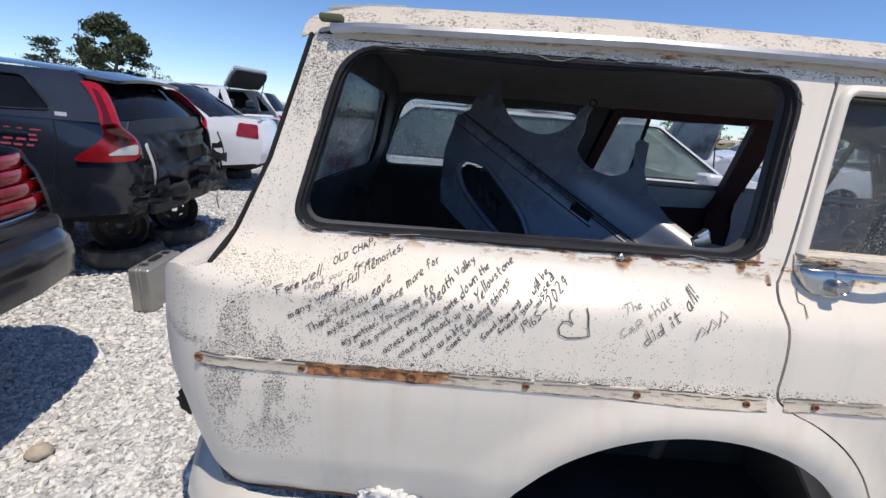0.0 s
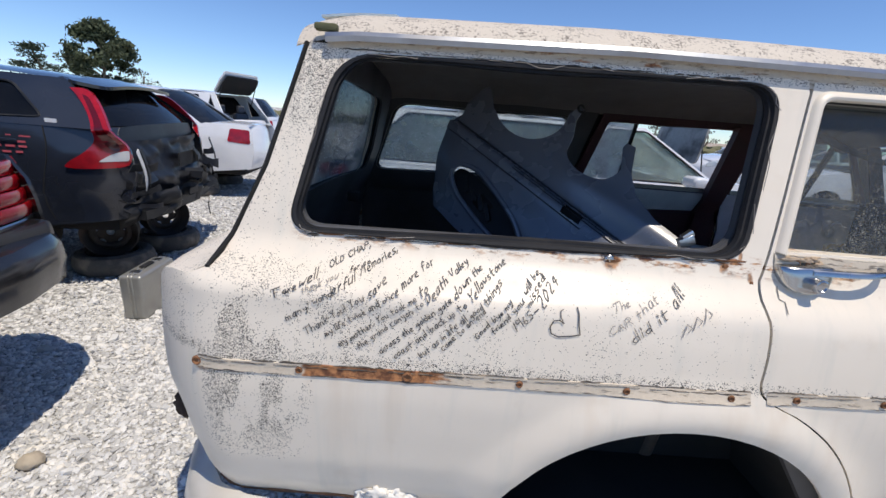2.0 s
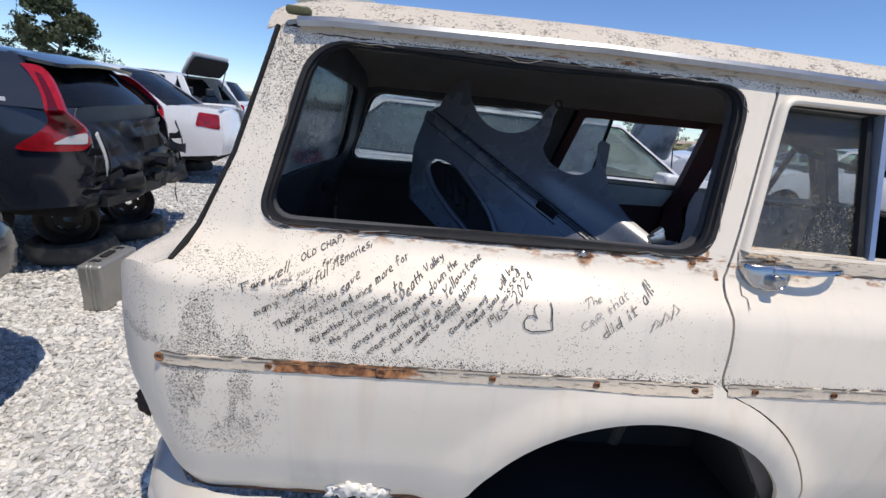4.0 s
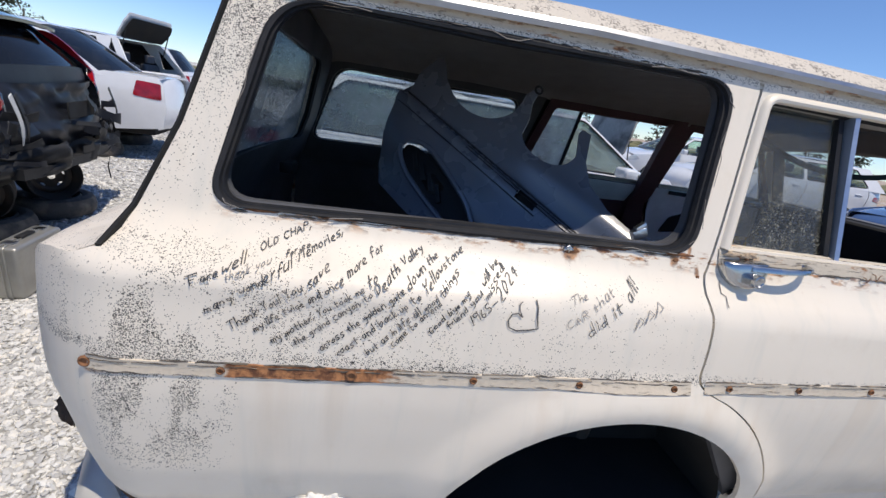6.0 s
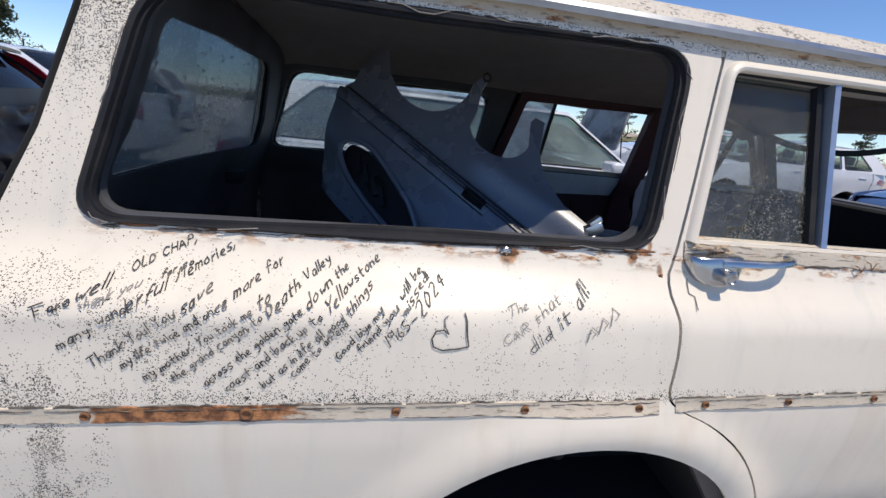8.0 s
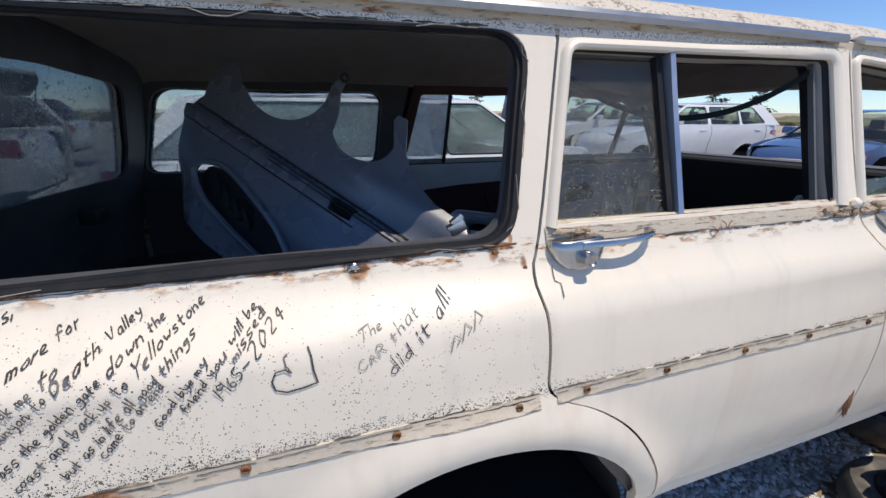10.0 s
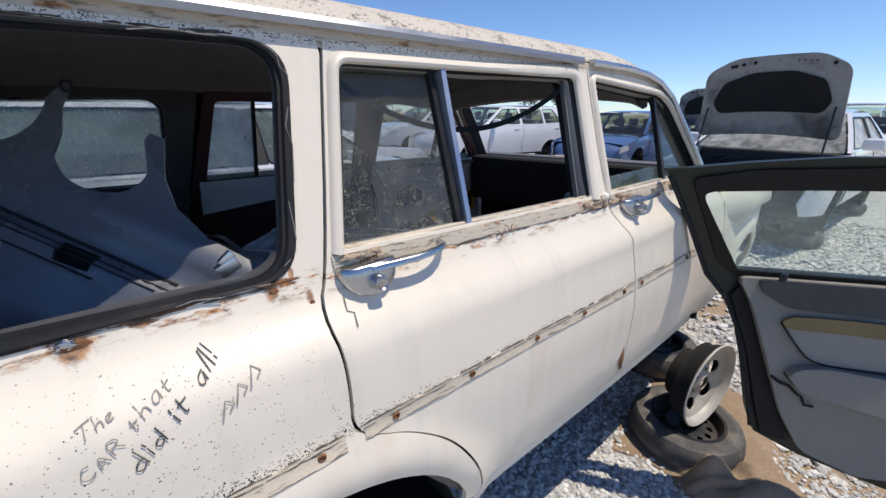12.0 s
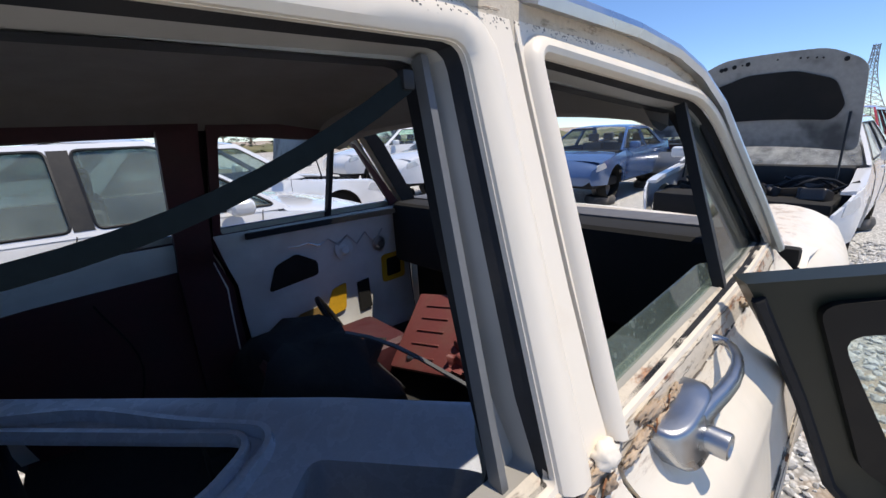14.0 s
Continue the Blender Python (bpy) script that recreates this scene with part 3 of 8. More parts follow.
CRACK = plain("bleached_rubber_edge", (0.24, 0.22, 0.20), 0.9, 0, 0.5, 80, (0.06, 0.055, 0.05), 0.9)


def body_side(to3, near):
    q_out = TAILEDGE + GATE + [(0.6, 1.672), (1.252, 1.672)] + [(a - 0.0035, b) for a, b in SEAM_R[1:]] + list(reversed(arch_line(AX)))
    quarter = panel("quarter_panel", q_out, [QWIN if near else QWIN_FAR], to3, CREAM, wagon, "cream rear quarter panel with handwriting, lichen specks and rust", 0.02 if near else 0.04)
    d_out = [(a + 0.0035, b) for a, b in SEAM_R] + [(a - 0.0035, b) for a, b in reversed(SEAM_F)]
    rdoor = panel("rear_door", d_out, [RWIN], to3, CREAM, wagon, "cream rear door with missing trim strip", 0.03)
    f_out = [(a + 0.0035, b) for a, b in SEAM_F] + [(3.16, 0.49), (3.19, 0.8), (3.20, 1.0), (3.18, 1.19), (3.085, 1.25), (3.03, 1.30), (2.88, 1.49), (2.79, 1.588), (2.70, 1.634), (2.59, 1.658), (2.45, 1.668)]
    fdoor = panel("front_door", f_out, [FWIN], to3, CREAM, wagon, "cream front door with missing trim strip", 0.03)
    x2 = AX + 2.72
    fen = [(3.17, 0.49), (3.197, 0.8), (3.207, 1.0), (3.207, 1.075), (3.4, 1.072), (3.8, 1.065), (4.15, 1.05), (4.28, 1.0), (4.34, 0.92), (4.36, 0.6), (4.34, 0.5)] + list(reversed(arch_line(x2)))
    fend = panel("front_fender", fen, [], to3, CREAM, wagon, "cream front fender", 0.04)
    # dark jambs behind the seams
    for s, nm in ((SEAM_R, "door_jamb"), (SEAM_F, "door_jamb")):
        pts = dense([p for p in s], 0.04, False)
        verts, faces = [], []
        for a, b in pts:
            verts += [to3(a - 0.02, b, 0.013), to3(a + 0.02, b, 0.013)]
        faces = [(2 * i, 2 * i + 1, 2 * i + 3, 2 * i + 2) for i in range(len(pts) - 1)]
        mesh_ob(nm, verts, faces, GAP, wagon)
    # rubber channel round the quarter window
    ring = dense(QWIN if near else QWIN_FAR, 0.03)
    c = Vector((0.6, 1.44))
    verts, faces, k = [], [], 7
    for a, b in ring:
        o = (Vector((a, b)) - c).normalized()
        for off, dep in ((0.010, -0.002), (0.004, -0.007), (-0.004, -0.005), (-0.007, 0.004), (-0.012, 0.004), (-0.015, 0.014), (-0.006, 0.03)):
            verts.append(to3(a + o[0] * off, b + o[1] * off, dep))
    n = len(ring)
    faces = [(i * k + j, i * k + j + 1, ((i + 1) % n) * k + j + 1, ((i + 1) % n) * k + j) for i in range(n) for j in range(k - 1)]
    gasket = mesh_ob("window_gasket", verts, faces, RUBBER, quarter, "cracked black rubber window gasket")
    if near:
        rng = random.Random(77)
        q = 0
        while q < n - 4:
            ln = rng.randint(2, 5)
            seg = []
            for a, b in ring[q:q + ln]:
                o = (Vector((a, b)) - c).normalized() * rng.choice((0.0085, -0.002, 0.004))
                seg.append(to3(a + o[0], b + o[1], -0.0085 if o.length > 0.006 else -0.0065))
            if len(seg) > 1 and rng.random() < 0.75:
                sweep("rubber_crack", seg, circle(0.0011, 4), CRACK, gasket, "", up=(0, -1, 0))
            q += ln + rng.randint(0, 2)
    # inner frame and reveal of the quarter window and the doors
    inset = [(a, b) for a, b in (rounded([(0.012, 1.228), (1.098, 1.249), (1.178, 1.648), (0.104, 1.644)], 0.07, 6) if near else QWIN_FAR)]
    panel("inner_panel", [(-0.14, 0.5)] + [(-0.14, 1.14), (0.02, 1.665), (1.245, 1.665), (1.162, 1.23), (1.14, 1.0), (1.14, 0.94)] + [(a, b) for a, b in reversed(arch_line(AX, 16, 1.05))], [inset], lambda a, b, d: to3(a, b, 0.032 + d), INNER, quarter, "dark grey inner side panel", 0.06, 0.02)
    for win, par, r in ((RWIN, rdoor, ((1.232, 1.245), (2.052, 1.243), (2.084, 1.624), (1.310, 1.617))), (FWIN, fdoor, ((2.196, 1.245), (3.0, 1.250), (2.758, 1.580), (2.226, 1.622)))):
        if win is RWIN:
            o = [(1.48, 0.52), (1.42, 0.75), (1.25, 0.93), (1.165, 0.96), (1.16, 1.2), (1.27, 1.66), (2.168, 1.665), (2.14, 1.22), (2.225, 1.0), (2.235, 0.52)]
        else:
            o = [(2.26, 0.52), (2.25, 1.0), (2.165, 1.2), (2.192, 1.66), (2.44, 1.658), (2.68, 1.62), (2.78, 1.56), (3.06, 1.24), (3.16, 1.2), (3.15, 0.52)]
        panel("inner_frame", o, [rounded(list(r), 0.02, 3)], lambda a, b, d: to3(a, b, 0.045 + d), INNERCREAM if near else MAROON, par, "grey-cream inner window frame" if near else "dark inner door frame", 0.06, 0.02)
        if not near:
            lo = [(1.46, 0.56), (1.40, 0.75), (1.25, 0.93), (1.20, 0.98), (1.20, 1.24), (2.13, 1.24), (2.20, 1.0), (2.20, 0.56)] if win is RWIN else [(2.26, 0.54), (2.24, 1.0), (2.165, 1.245), (3.04, 1.25), (3.14, 1.0), (3.14, 0.54)]
            panel("inner_skin", lo, [], lambda a, b, d: to3(a, b, 0.067 + d), PRIMER, par, "bare white inner door skin", 0.08, 0.008)
        # reveal between the outer and inner frames
        ring2 = dense(win, 0.05)
        cc = Vector((sum(p[0] for p in win) / len(win), sum(p[1] for p in win) / len(win)))
        verts = []
        for a, b in ring2:
            o2 = (cc - Vector((a, b))).normalized() * (0.014 if b > 1.29 else 0.0)
            verts += [to3(a, b, 0.006), to3(a + o2[0] * 0.5, b + o2[1] * 0.5, 0.02), to3(a + o2[0], b + o2[1], 0.046)]
        m = len(ring2)
        quads = lambda k, j: [(k * i + j, k * i + j + 1, k * ((i + 1) % m) + j + 1, k * ((i + 1) % m) + j) for i in range(m)]
        mesh_ob("window_channel", verts, quads(3, 0), RUBBER, par)
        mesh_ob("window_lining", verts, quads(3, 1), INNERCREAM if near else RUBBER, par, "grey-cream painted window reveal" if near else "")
        if near:
            # the thin black seal that edges the inner frame
            ring2 = dense(rounded(list(r), 0.02, 3), 0.05)
            m, verts = len(ring2), []
            for a, b in ring2:
                o2 = (cc - Vector((a, b))).normalized() * (0.003 if b > 1.29 else 0.0)
                verts += [to3(a + o2[0], b + o2[1], 0.043), to3(a + o2[0], b + o2[1], 0.068)]
            mesh_ob("window_seal", verts, quads(2, 0), RUBBER, par)
    return quarter, rdoor, fdoor, fend


NEAR = body_side(near3, True)
FAR = body_side(far3, False)
quarter, rdoor, fdoor, fender = NEAR


def belt_strip(u0, u1, par, seed, mat, label):
    """The channel that the belt moulding has left along a window's lower edge."""
    rng = random.Random(seed)
    pts = [(u0 + (u1 - u0) * i / 40) for i in range(41)]
    verts, k = [], 5
    for u in pts:
        j = rng.uniform(-0.002, 0.002)
        for w, d in ((1.227 + j, 0.002), (1.232 + j, -0.0022), (1.249, -0.0032 + 0.5 * j), (1.262, -0.0025), (1.272, 0.02)):
            verts.append(near3(u, w, d))
    faces = [(i * k + q, i * k + q + 1, (i + 1) * k + q + 1, (i + 1) * k + q) for i in range(40) for q in range(k - 1)]
    return mesh_ob("belt_channel", verts, faces, mat, par, label)


belt_strip(1.185, 2.142, rdoor, 1, BELTDIRT, "sun-baked bare belt channel with rust")
belt_strip(2.165, 3.045, fdoor, 2, BELTDIRT, "sun-baked bare belt channel with rust")


def trim_strip(u0, u1, par, mat, label=""):
    n = max(6, int((u1 - u0) / 0.02))
    rng = random.Random(int(u0 * 100))
    verts, k = [], 6
    for i in range(n + 1):
        u = u0 + (u1 - u0) * i / n
        j = rng.uniform(-0.001, 0.001)
        for w, d in ((0.919 + j, 0.002), (0.921 + j, -0.0026), (0.929, -0.0015), (0.941, -0.0015), (0.949 + j, -0.0026), (0.951 + j, 0.002)):
            verts.append(near3(u, w + trim_rise(u), d))
    faces = [(i * k + q, i * k + q + 1, (i + 1) * k + q + 1, (i + 1) * k + q) for i in range(n) for q in range(k - 1)]
    return mesh_ob("trim_channel", verts, faces, mat, par, label)


def trim_rise(u):
    return interp(u, [(-0.2, -0.012), (0.3, -0.003), (1.0, 0.006), (1.7, 0.016), (2.3, 0.012), (3.2, 0.005)])


def grime_line(u0, u1, w, par, seed):
    """Broken runs of grime lying along the edge of a channel."""
    rng = random.Random(seed)
    u = u0
    while u < u1:
        e = min(u1, u + rng.uniform(0.02, 0.14))
        n = max(2, int((e - u) / 0.012))
        th = rng.uniform(0.0008, 0.0030)
        verts = []
        for i in range(n + 1):
            a = u + (e - u) * i / n
            k = th * (0.4 + rng.random()) * math.sin(math.pi * (0.06 + 0.88 * i / n)) ** 0.5
            z = w(a) + rng.uniform(-0.0012, 0.0012)
            verts += [near3(a, z - k, -0.0012), near3(a, z, -0.0032), near3(a, z + k, -0.0012)]
        mesh_ob("grime", verts, [(3 * i + q, 3 * i + q + 1, 3 * i + q + 4, 3 * i + q + 3) for i in range(n) for q in range(2)], GRIME, par)
        u = e + rng.uniform(0.0, 0.035) * (1 if rng.random() < 0.6 else 2.5)


for u0, u1, par, lab in ((-0.165, 1.125, quarter, "bare trim channel with grime, lichen and a rusted stretch"), (1.165, 2.232, rdoor, "bare cream trim channel with ragged grime"), (2.258, 3.18, fdoor, "bare cream trim channel with ragged grime")):
    ch = trim_strip(u0, u1, par, TRIMBASE, lab)
    for k, off in enumerate((0.951, 0.944, 0.922)):
        grime_line(u0, u1, lambda a: off + trim_rise(a), ch, int(u0 * 100) + k * 7)
for u0, u1, par in ((1.19, 2.14, rdoor), (2.17, 3.03, fdoor)):
    for k, off in enumerate((1.229, 1.247, 1.260)):
        grime_line(u0, u1, lambda a: off, par, 90 + k + int(u0 * 10))
grime_line(0.05, 1.09, lambda a: 1.212 + 0.0195 * a, quarter, 55)
grime_line(0.1, 1.1, lambda a: 1.662, quarter, 56)


def screw_hole(u, par, r=0.007, stain=True):
    w = 0.935 + trim_rise(u)
    bm = ring_bm([(0.0, -0.001), (r * 0.55, -0.001), (r * 0.8, -0.004), (r, -0.004), (r * 1.25, 0.0)], 12)
    bmesh.ops.transform(bm, matrix=Matrix.Translation(near3(u, w, -0.002)), verts=bm.verts)
    part("screw_hole", bm, GAP if not stain else RUST, par)


for u in (-0.168, 0.076, 0.327, 0.586, 0.835, 1.077):
    screw_hole(u, quarter, 0.010 if u in (-0.168, 0.327) else 0.007)
for u in (1.236, 1.446, 1.685, 1.912, 2.156):
    screw_hole(u, rdoor)
for u in (2.285, 2.7, 3.0):
    screw_hole(u, fdoor)


# roof, headliner, rails
def roof_w(u, s):
    """The roof's height at u, where s runs from 0 at the near rail to 1 at the far one."""
    d = interp(u, DRIP[:8])
    e = min(s, 1 - s) * 2 * (MID - 0.285)
    crown = 0.055 * (1 - math.exp(-e / 0.05)) + 0.075 * math.sin(math.pi * s) ** 0.8
    front = max(0.0, (u - 2.42) / 0.45)
    return d + crown * (1 - 0.45 * front * front) + 0.004


def roof_grid(name, mat, drop, u0, u1, label, inset=0.0):
    nu, ns = 60, 40
    verts, faces = [], []
    for i in range(nu + 1):
        for j in range(ns + 1):
            s = 0.5 - 0.5 * math.cos(math.pi * j / ns)
            bow = -0.02 * math.sin(math.pi * s) ** 0.7
            u = u0 + (u1 + bow - u0) * i / nu
            d = interp(min(u, 2.7), DRIP[:8])
            v0 = side_v(min(u, 2.7), d) + inset
            v = v0 + (2 * MID - 2 * v0) * s
            back = max(0.0, (0.12 - u) / 0.14)
            verts.append((u, v, roof_w(min(u, 2.7), s) - drop - 0.02 * back ** 2 - max(0, u - 2.7) * 0.28))
    k = ns + 1
    faces = [(i * k + j, (i + 1) * k + j, (i + 1) * k + j + 1, i * k + j + 1) for i in range(nu) for j in range(ns)]
    return mesh_ob(name, verts, faces, mat, wagon, label)


roof_grid("roof", ROOF, 0.0, -0.02, 2.72, "pitted and stained cream roof skin")
roof_grid("headliner", HEADLINER, 0.05, 0.04, 2.69, "sagging grey-brown headliner", 0.035)

for to3, lab in ((near3, "bright metal drip rail"), (far3, "bright metal drip rail")):
    path = [to3(u, w, -0.012) for u, w in dense(DRIP, 0.06, False)]
    sgn = 1 if to3 is near3 else -1
    sweep("drip_rail", [p for p in path if 0.02 < p[0] < 2.178], [(0.014, -0.012), (0.017, 0.0), (0.012, 0.010), (0.0, 0.012), (-0.016, 0.006), (-0.016, -0.004), (0.0, -0.006)], RAIL if to3 is near3 else ALU, wagon, lab, up=(0, 0, 1))
    sweep("front_drip_rail", [p for p in path if p[0] > 2.185], [(0.013, -0.011), (0.016, 0.0), (0.011, 0.010), (0.0, 0.012), (-0.016, 0.006), (-0.016, -0.004), (0.0, -0.006)], ALU, wagon, "stained metal drip rail", up=(0, 0, 1))
    # body strip under the rail
    verts = []
    pts = [p for p in dense(DRIP, 0.06, False) if 0.015 < p[0] < 3.2]
    for u, w in pts:
        verts += [to3(u, w - 0.045, 0.003), to3(u, w - 0.03, 0.0015), to3(u, w - 0.004, -0.004), to3(u, w + 0.008, 0.012)]
    mesh_ob("rail_base", verts, [(4 * i + q, 4 * i + q + 1, 4 * i + q + 5, 4 * i + q + 4) for i in range(len(pts) - 1) for q in range(3)], BELTDIRT, wagon)


# windscreen header, pillars and scuttle
head = []
for i in range(25):
    q = i / 24
    v = 0.30 + (2 * MID - 0.60) * q
    low = 1.545 + 0.062 * math.sin(math.pi * q) ** 0.45
    top = roof_w(2.69, q) - 0.012
    head += [(2.60, v, top - 0.045), (2.66, v, low + 0.012), (2.70, v, low), (2.735, v, low + 0.010), (2.725, v, top)]
mesh_ob("windscreen_header", head, [(5 * i + q, 5 * i + q + 1, 5 * i + q + 6, 5 * i + q + 5) for i in range(24) for q in range(4)], HEADLINER, wagon, "grey-brown lined windscreen header")

for to3 in (near3, far3):
    o = [(2.66, 1.668), (2.745, 1.632), (2.825, 1.585), (3.06, 1.262), (3.16, 1.235), (2.92, 1.56), (2.83, 1.655), (2.72, 1.69)]
    panel("windscreen_pillar", o, [], lambda a, b, d: to3(a, b, d + 0.012), CREAM, wagon, "cream windscreen pillar", 0.05, 0.05)
    panel("pillar_lining", o, [], lambda a, b, d: to3(a, b, d + 0.066), RUBBER, wagon, "black pillar lining", 0.05, 0.006)

scut = []
for i in range(13):
    s = i / 12
    v = 0.105 + (2 * MID - 0.21) * s
    b = 0.10 * math.sin(math.pi * s)
    e = min(s, 1 - s)
    lo = 0.05 * math.exp(-e / 0.02) - 0.030 * math.sin(math.pi * s)
    scut += [(3.20 + b * 1.1, v, 1.215 - lo), (3.24 + b, v, 1.243 - lo), (3.46, v, 1.222 - lo)]
mesh_ob("scuttle", scut, [(3 * i + q, 3 * i + q + 1, 3 * i + q + 4, 3 * i + q + 3) for i in range(12) for q in range(2)], CREAM, wagon)
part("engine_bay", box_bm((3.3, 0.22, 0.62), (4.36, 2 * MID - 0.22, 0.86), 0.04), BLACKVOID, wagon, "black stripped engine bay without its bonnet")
for to3 in (near3, far3):
    verts, ns = [], 14
    for i in range(27):
        u = 3.212 + 1.10 * i / 26
        fall = math.sqrt(max(0.0, 1 - max(0.0, (u - 3.95) / 0.37) ** 2))
        for j in range(ns + 1):
            a = -0.6 + (math.pi + 0.6) * j / ns
            k = max(0.0, min(1.0, (u - 3.212) / 0.25))
            h = math.copysign(abs(math.sin(a)) ** 0.85, math.sin(a))
            verts.append((u, to3(u, 1.072, 0.185 - 0.05 * k - (0.185 + 0.02 * k) * math.cos(a))[1], 1.062 + (0.132 + 0.018 * k) * h * (0.35 + 0.65 * fall) - 0.10 * (1 - fall)))
    mesh_ob("fender_crown", verts, [(i * (ns + 1) + j, i * (ns + 1) + j + 1, (i + 1) * (ns + 1) + j + 1, (i + 1) * (ns + 1) + j) for i in range(26) for j in range(ns)], CREAM, wagon, "rounded cream fender crown")
part("grille_panel", box_bm((4.24, 0.35, 0.55), (4.28, 2 * MID - 0.35, 0.95), 0.02), CREAM, wagon)
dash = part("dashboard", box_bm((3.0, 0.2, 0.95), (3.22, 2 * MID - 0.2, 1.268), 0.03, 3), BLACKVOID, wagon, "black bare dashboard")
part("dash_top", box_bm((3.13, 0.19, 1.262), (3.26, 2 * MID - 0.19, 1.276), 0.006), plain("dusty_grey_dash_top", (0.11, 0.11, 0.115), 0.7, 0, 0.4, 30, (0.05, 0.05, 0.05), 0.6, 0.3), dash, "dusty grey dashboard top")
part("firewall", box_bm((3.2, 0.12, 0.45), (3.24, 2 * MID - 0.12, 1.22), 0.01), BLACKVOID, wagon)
# floor pan and wheel housings
part("floor_pan", box_bm((1.47, 0.12, 0.50), (3.22, 2 * MID - 0.12, 0.56), 0.01), CARPET, wagon, "black bare floor pan")
part("rear_pan", box_bm((-0.18, 0.40, 0.50), (1.475, 2 * MID - 0.40, 0.555), 0.01), CARPET, wagon)
part("cargo_floor", box_bm((-0.14, 0.36, 0.84), (1.15, 2 * MID - 0.36, 0.87), 0.01), CARPET, wagon)
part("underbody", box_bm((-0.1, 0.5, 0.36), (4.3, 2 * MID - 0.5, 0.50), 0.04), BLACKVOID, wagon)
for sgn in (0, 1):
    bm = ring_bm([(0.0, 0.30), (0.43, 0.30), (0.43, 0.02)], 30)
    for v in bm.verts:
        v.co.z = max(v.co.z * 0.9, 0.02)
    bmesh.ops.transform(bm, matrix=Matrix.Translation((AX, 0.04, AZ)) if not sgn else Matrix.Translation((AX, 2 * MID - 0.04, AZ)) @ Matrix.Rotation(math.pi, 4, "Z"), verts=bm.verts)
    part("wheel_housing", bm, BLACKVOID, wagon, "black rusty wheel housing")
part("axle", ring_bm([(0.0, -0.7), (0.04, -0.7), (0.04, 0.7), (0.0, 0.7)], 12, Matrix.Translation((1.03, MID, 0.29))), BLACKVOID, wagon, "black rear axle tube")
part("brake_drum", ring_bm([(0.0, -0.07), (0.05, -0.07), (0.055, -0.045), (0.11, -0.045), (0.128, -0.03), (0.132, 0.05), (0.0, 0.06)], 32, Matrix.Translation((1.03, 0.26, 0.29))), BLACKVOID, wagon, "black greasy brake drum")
GREASE = plain("greasy_brown_steel", (0.060, 0.042, 0.030), 0.7, 0, 0.5, 40, (0.02, 0.015, 0.012), 0.6, 0.4)
sweep("leaf_spring", [(0.35, 0.42, 0.36), (0.7, 0.42, 0.25), (1.03, 0.42, 0.20), (1.25, 0.41, 0.245), (1.62, 0.40, 0.36)], [(-0.03, -0.022), (0.03, -0.022), (0.03, 0.022), (-0.03, 0.022)], GREASE, wagon, "brown greasy leaf spring")
part("spring_shackle", box_bm((1.56, 0.36, 0.31), (1.66, 0.43, 0.42), 0.015), GREASE, wagon)
part("damper", ring_bm([(0.0, -0.16), (0.022, -0.16), (0.022, 0.0), (0.030, 0.0), (0.030, 0.22), (0.0, 0.22)], 16, Matrix.Translation((1.13, 0.36, 0.36)) @ Matrix.Rotation(radians(8), 4, "Y"), "Z"), GREASE, wagon)
sweep("coil_spring", [(0.86 + 0.055 * math.cos(i * 0.52), 0.36 + 0.055 * math.sin(i * 0.52), 0.20 + 0.0045 * i) for i in range(60)], circle(0.007, 6), BLACKVOID, wagon, "black coil spring")


# tailgate
def gate3(s, w):
    """A place on the tailgate: s from 0 at the near edge to 1 at the far, w up."""
    u = interp(w, [(0.5, -0.20), (0.9, -0.215), (1.12, -0.17), (1.14, -0.15), (1.37, -0.062), (1.672, 0.012)])
    v0 = side_v(u, w) + 0.012
    return Vector((u - 0.05 * math.sin(math.pi * s), v0 + (2 * MID - 2 * v0) * s, w))


def gate_panel(name, outline, holes, mat, par, label="", off=0.0, thick=0.03, step=0.06):
    return panel(name, outline, holes, lambda a, b, d: tuple(gate3(a, b) + Vector((d + off, 0, 0))), mat, par, label, step, thick)


gwin = rounded([(0.10, 1.235), (0.90, 1.235), (0.87, 1.635), (0.5, 1.655), (0.13, 1.635)], 0.05, 6)
tailgate = gate_panel("tailgate", [(0.0, 0.58), (1.0, 0.58), (1.0, 1.672)] + [(1 - i / 14, 1.672 + 0.118 * math.sin(math.pi * i / 14) ** 0.5) for i in range(1, 14)] + [(0.0, 1.672)], [gwin], CREAM, wagon, "cream tailgate with hazed window")
gate_panel("tailgate_inner", [(0.02, 0.62), (0.98, 0.62), (0.98, 1.66)] + [(1 - i / 14, 1.66 + 0.10 * math.sin(math.pi * i / 14) ** 0.5) for i in range(1, 14)] + [(0.02, 1.66)], [rounded([(0.12, 1.25), (0.88, 1.25), (0.855, 1.62), (0.5, 1.64), (0.145, 1.62)], 0.05, 6)], INNER, tailgate, "dark inner tailgate with openings", 0.05, 0.012)
gate_panel("tailgate_glass", rounded([(0.09, 1.225), (0.91, 1.225), (0.88, 1.645), (0.5, 1.665), (0.12, 1.645)], 0.05, 6), [], GLASSGATE, tailgate, "hazed streaky tailgate glass", 0.012, 0.004, 0.2)
ring = dense(gwin, 0.03)
for off, nm in ((0.04, "gate_gasket"),):
    sweep(nm, [gate3(a, b) + Vector((off, 0, 0)) for a, b in ring], [(-0.012, -0.008), (0.012, -0.008), (0.012, 0.008), (-0.012, 0.008)], RUBBER, tailgate, "black rubber tailgate gasket", closed=True)
part("gate_crank", box_bm((-0.07, 1.1, 1.13), (-0.01, 1.2, 1.18), 0.012), DARKPLASTIC, tailgate)
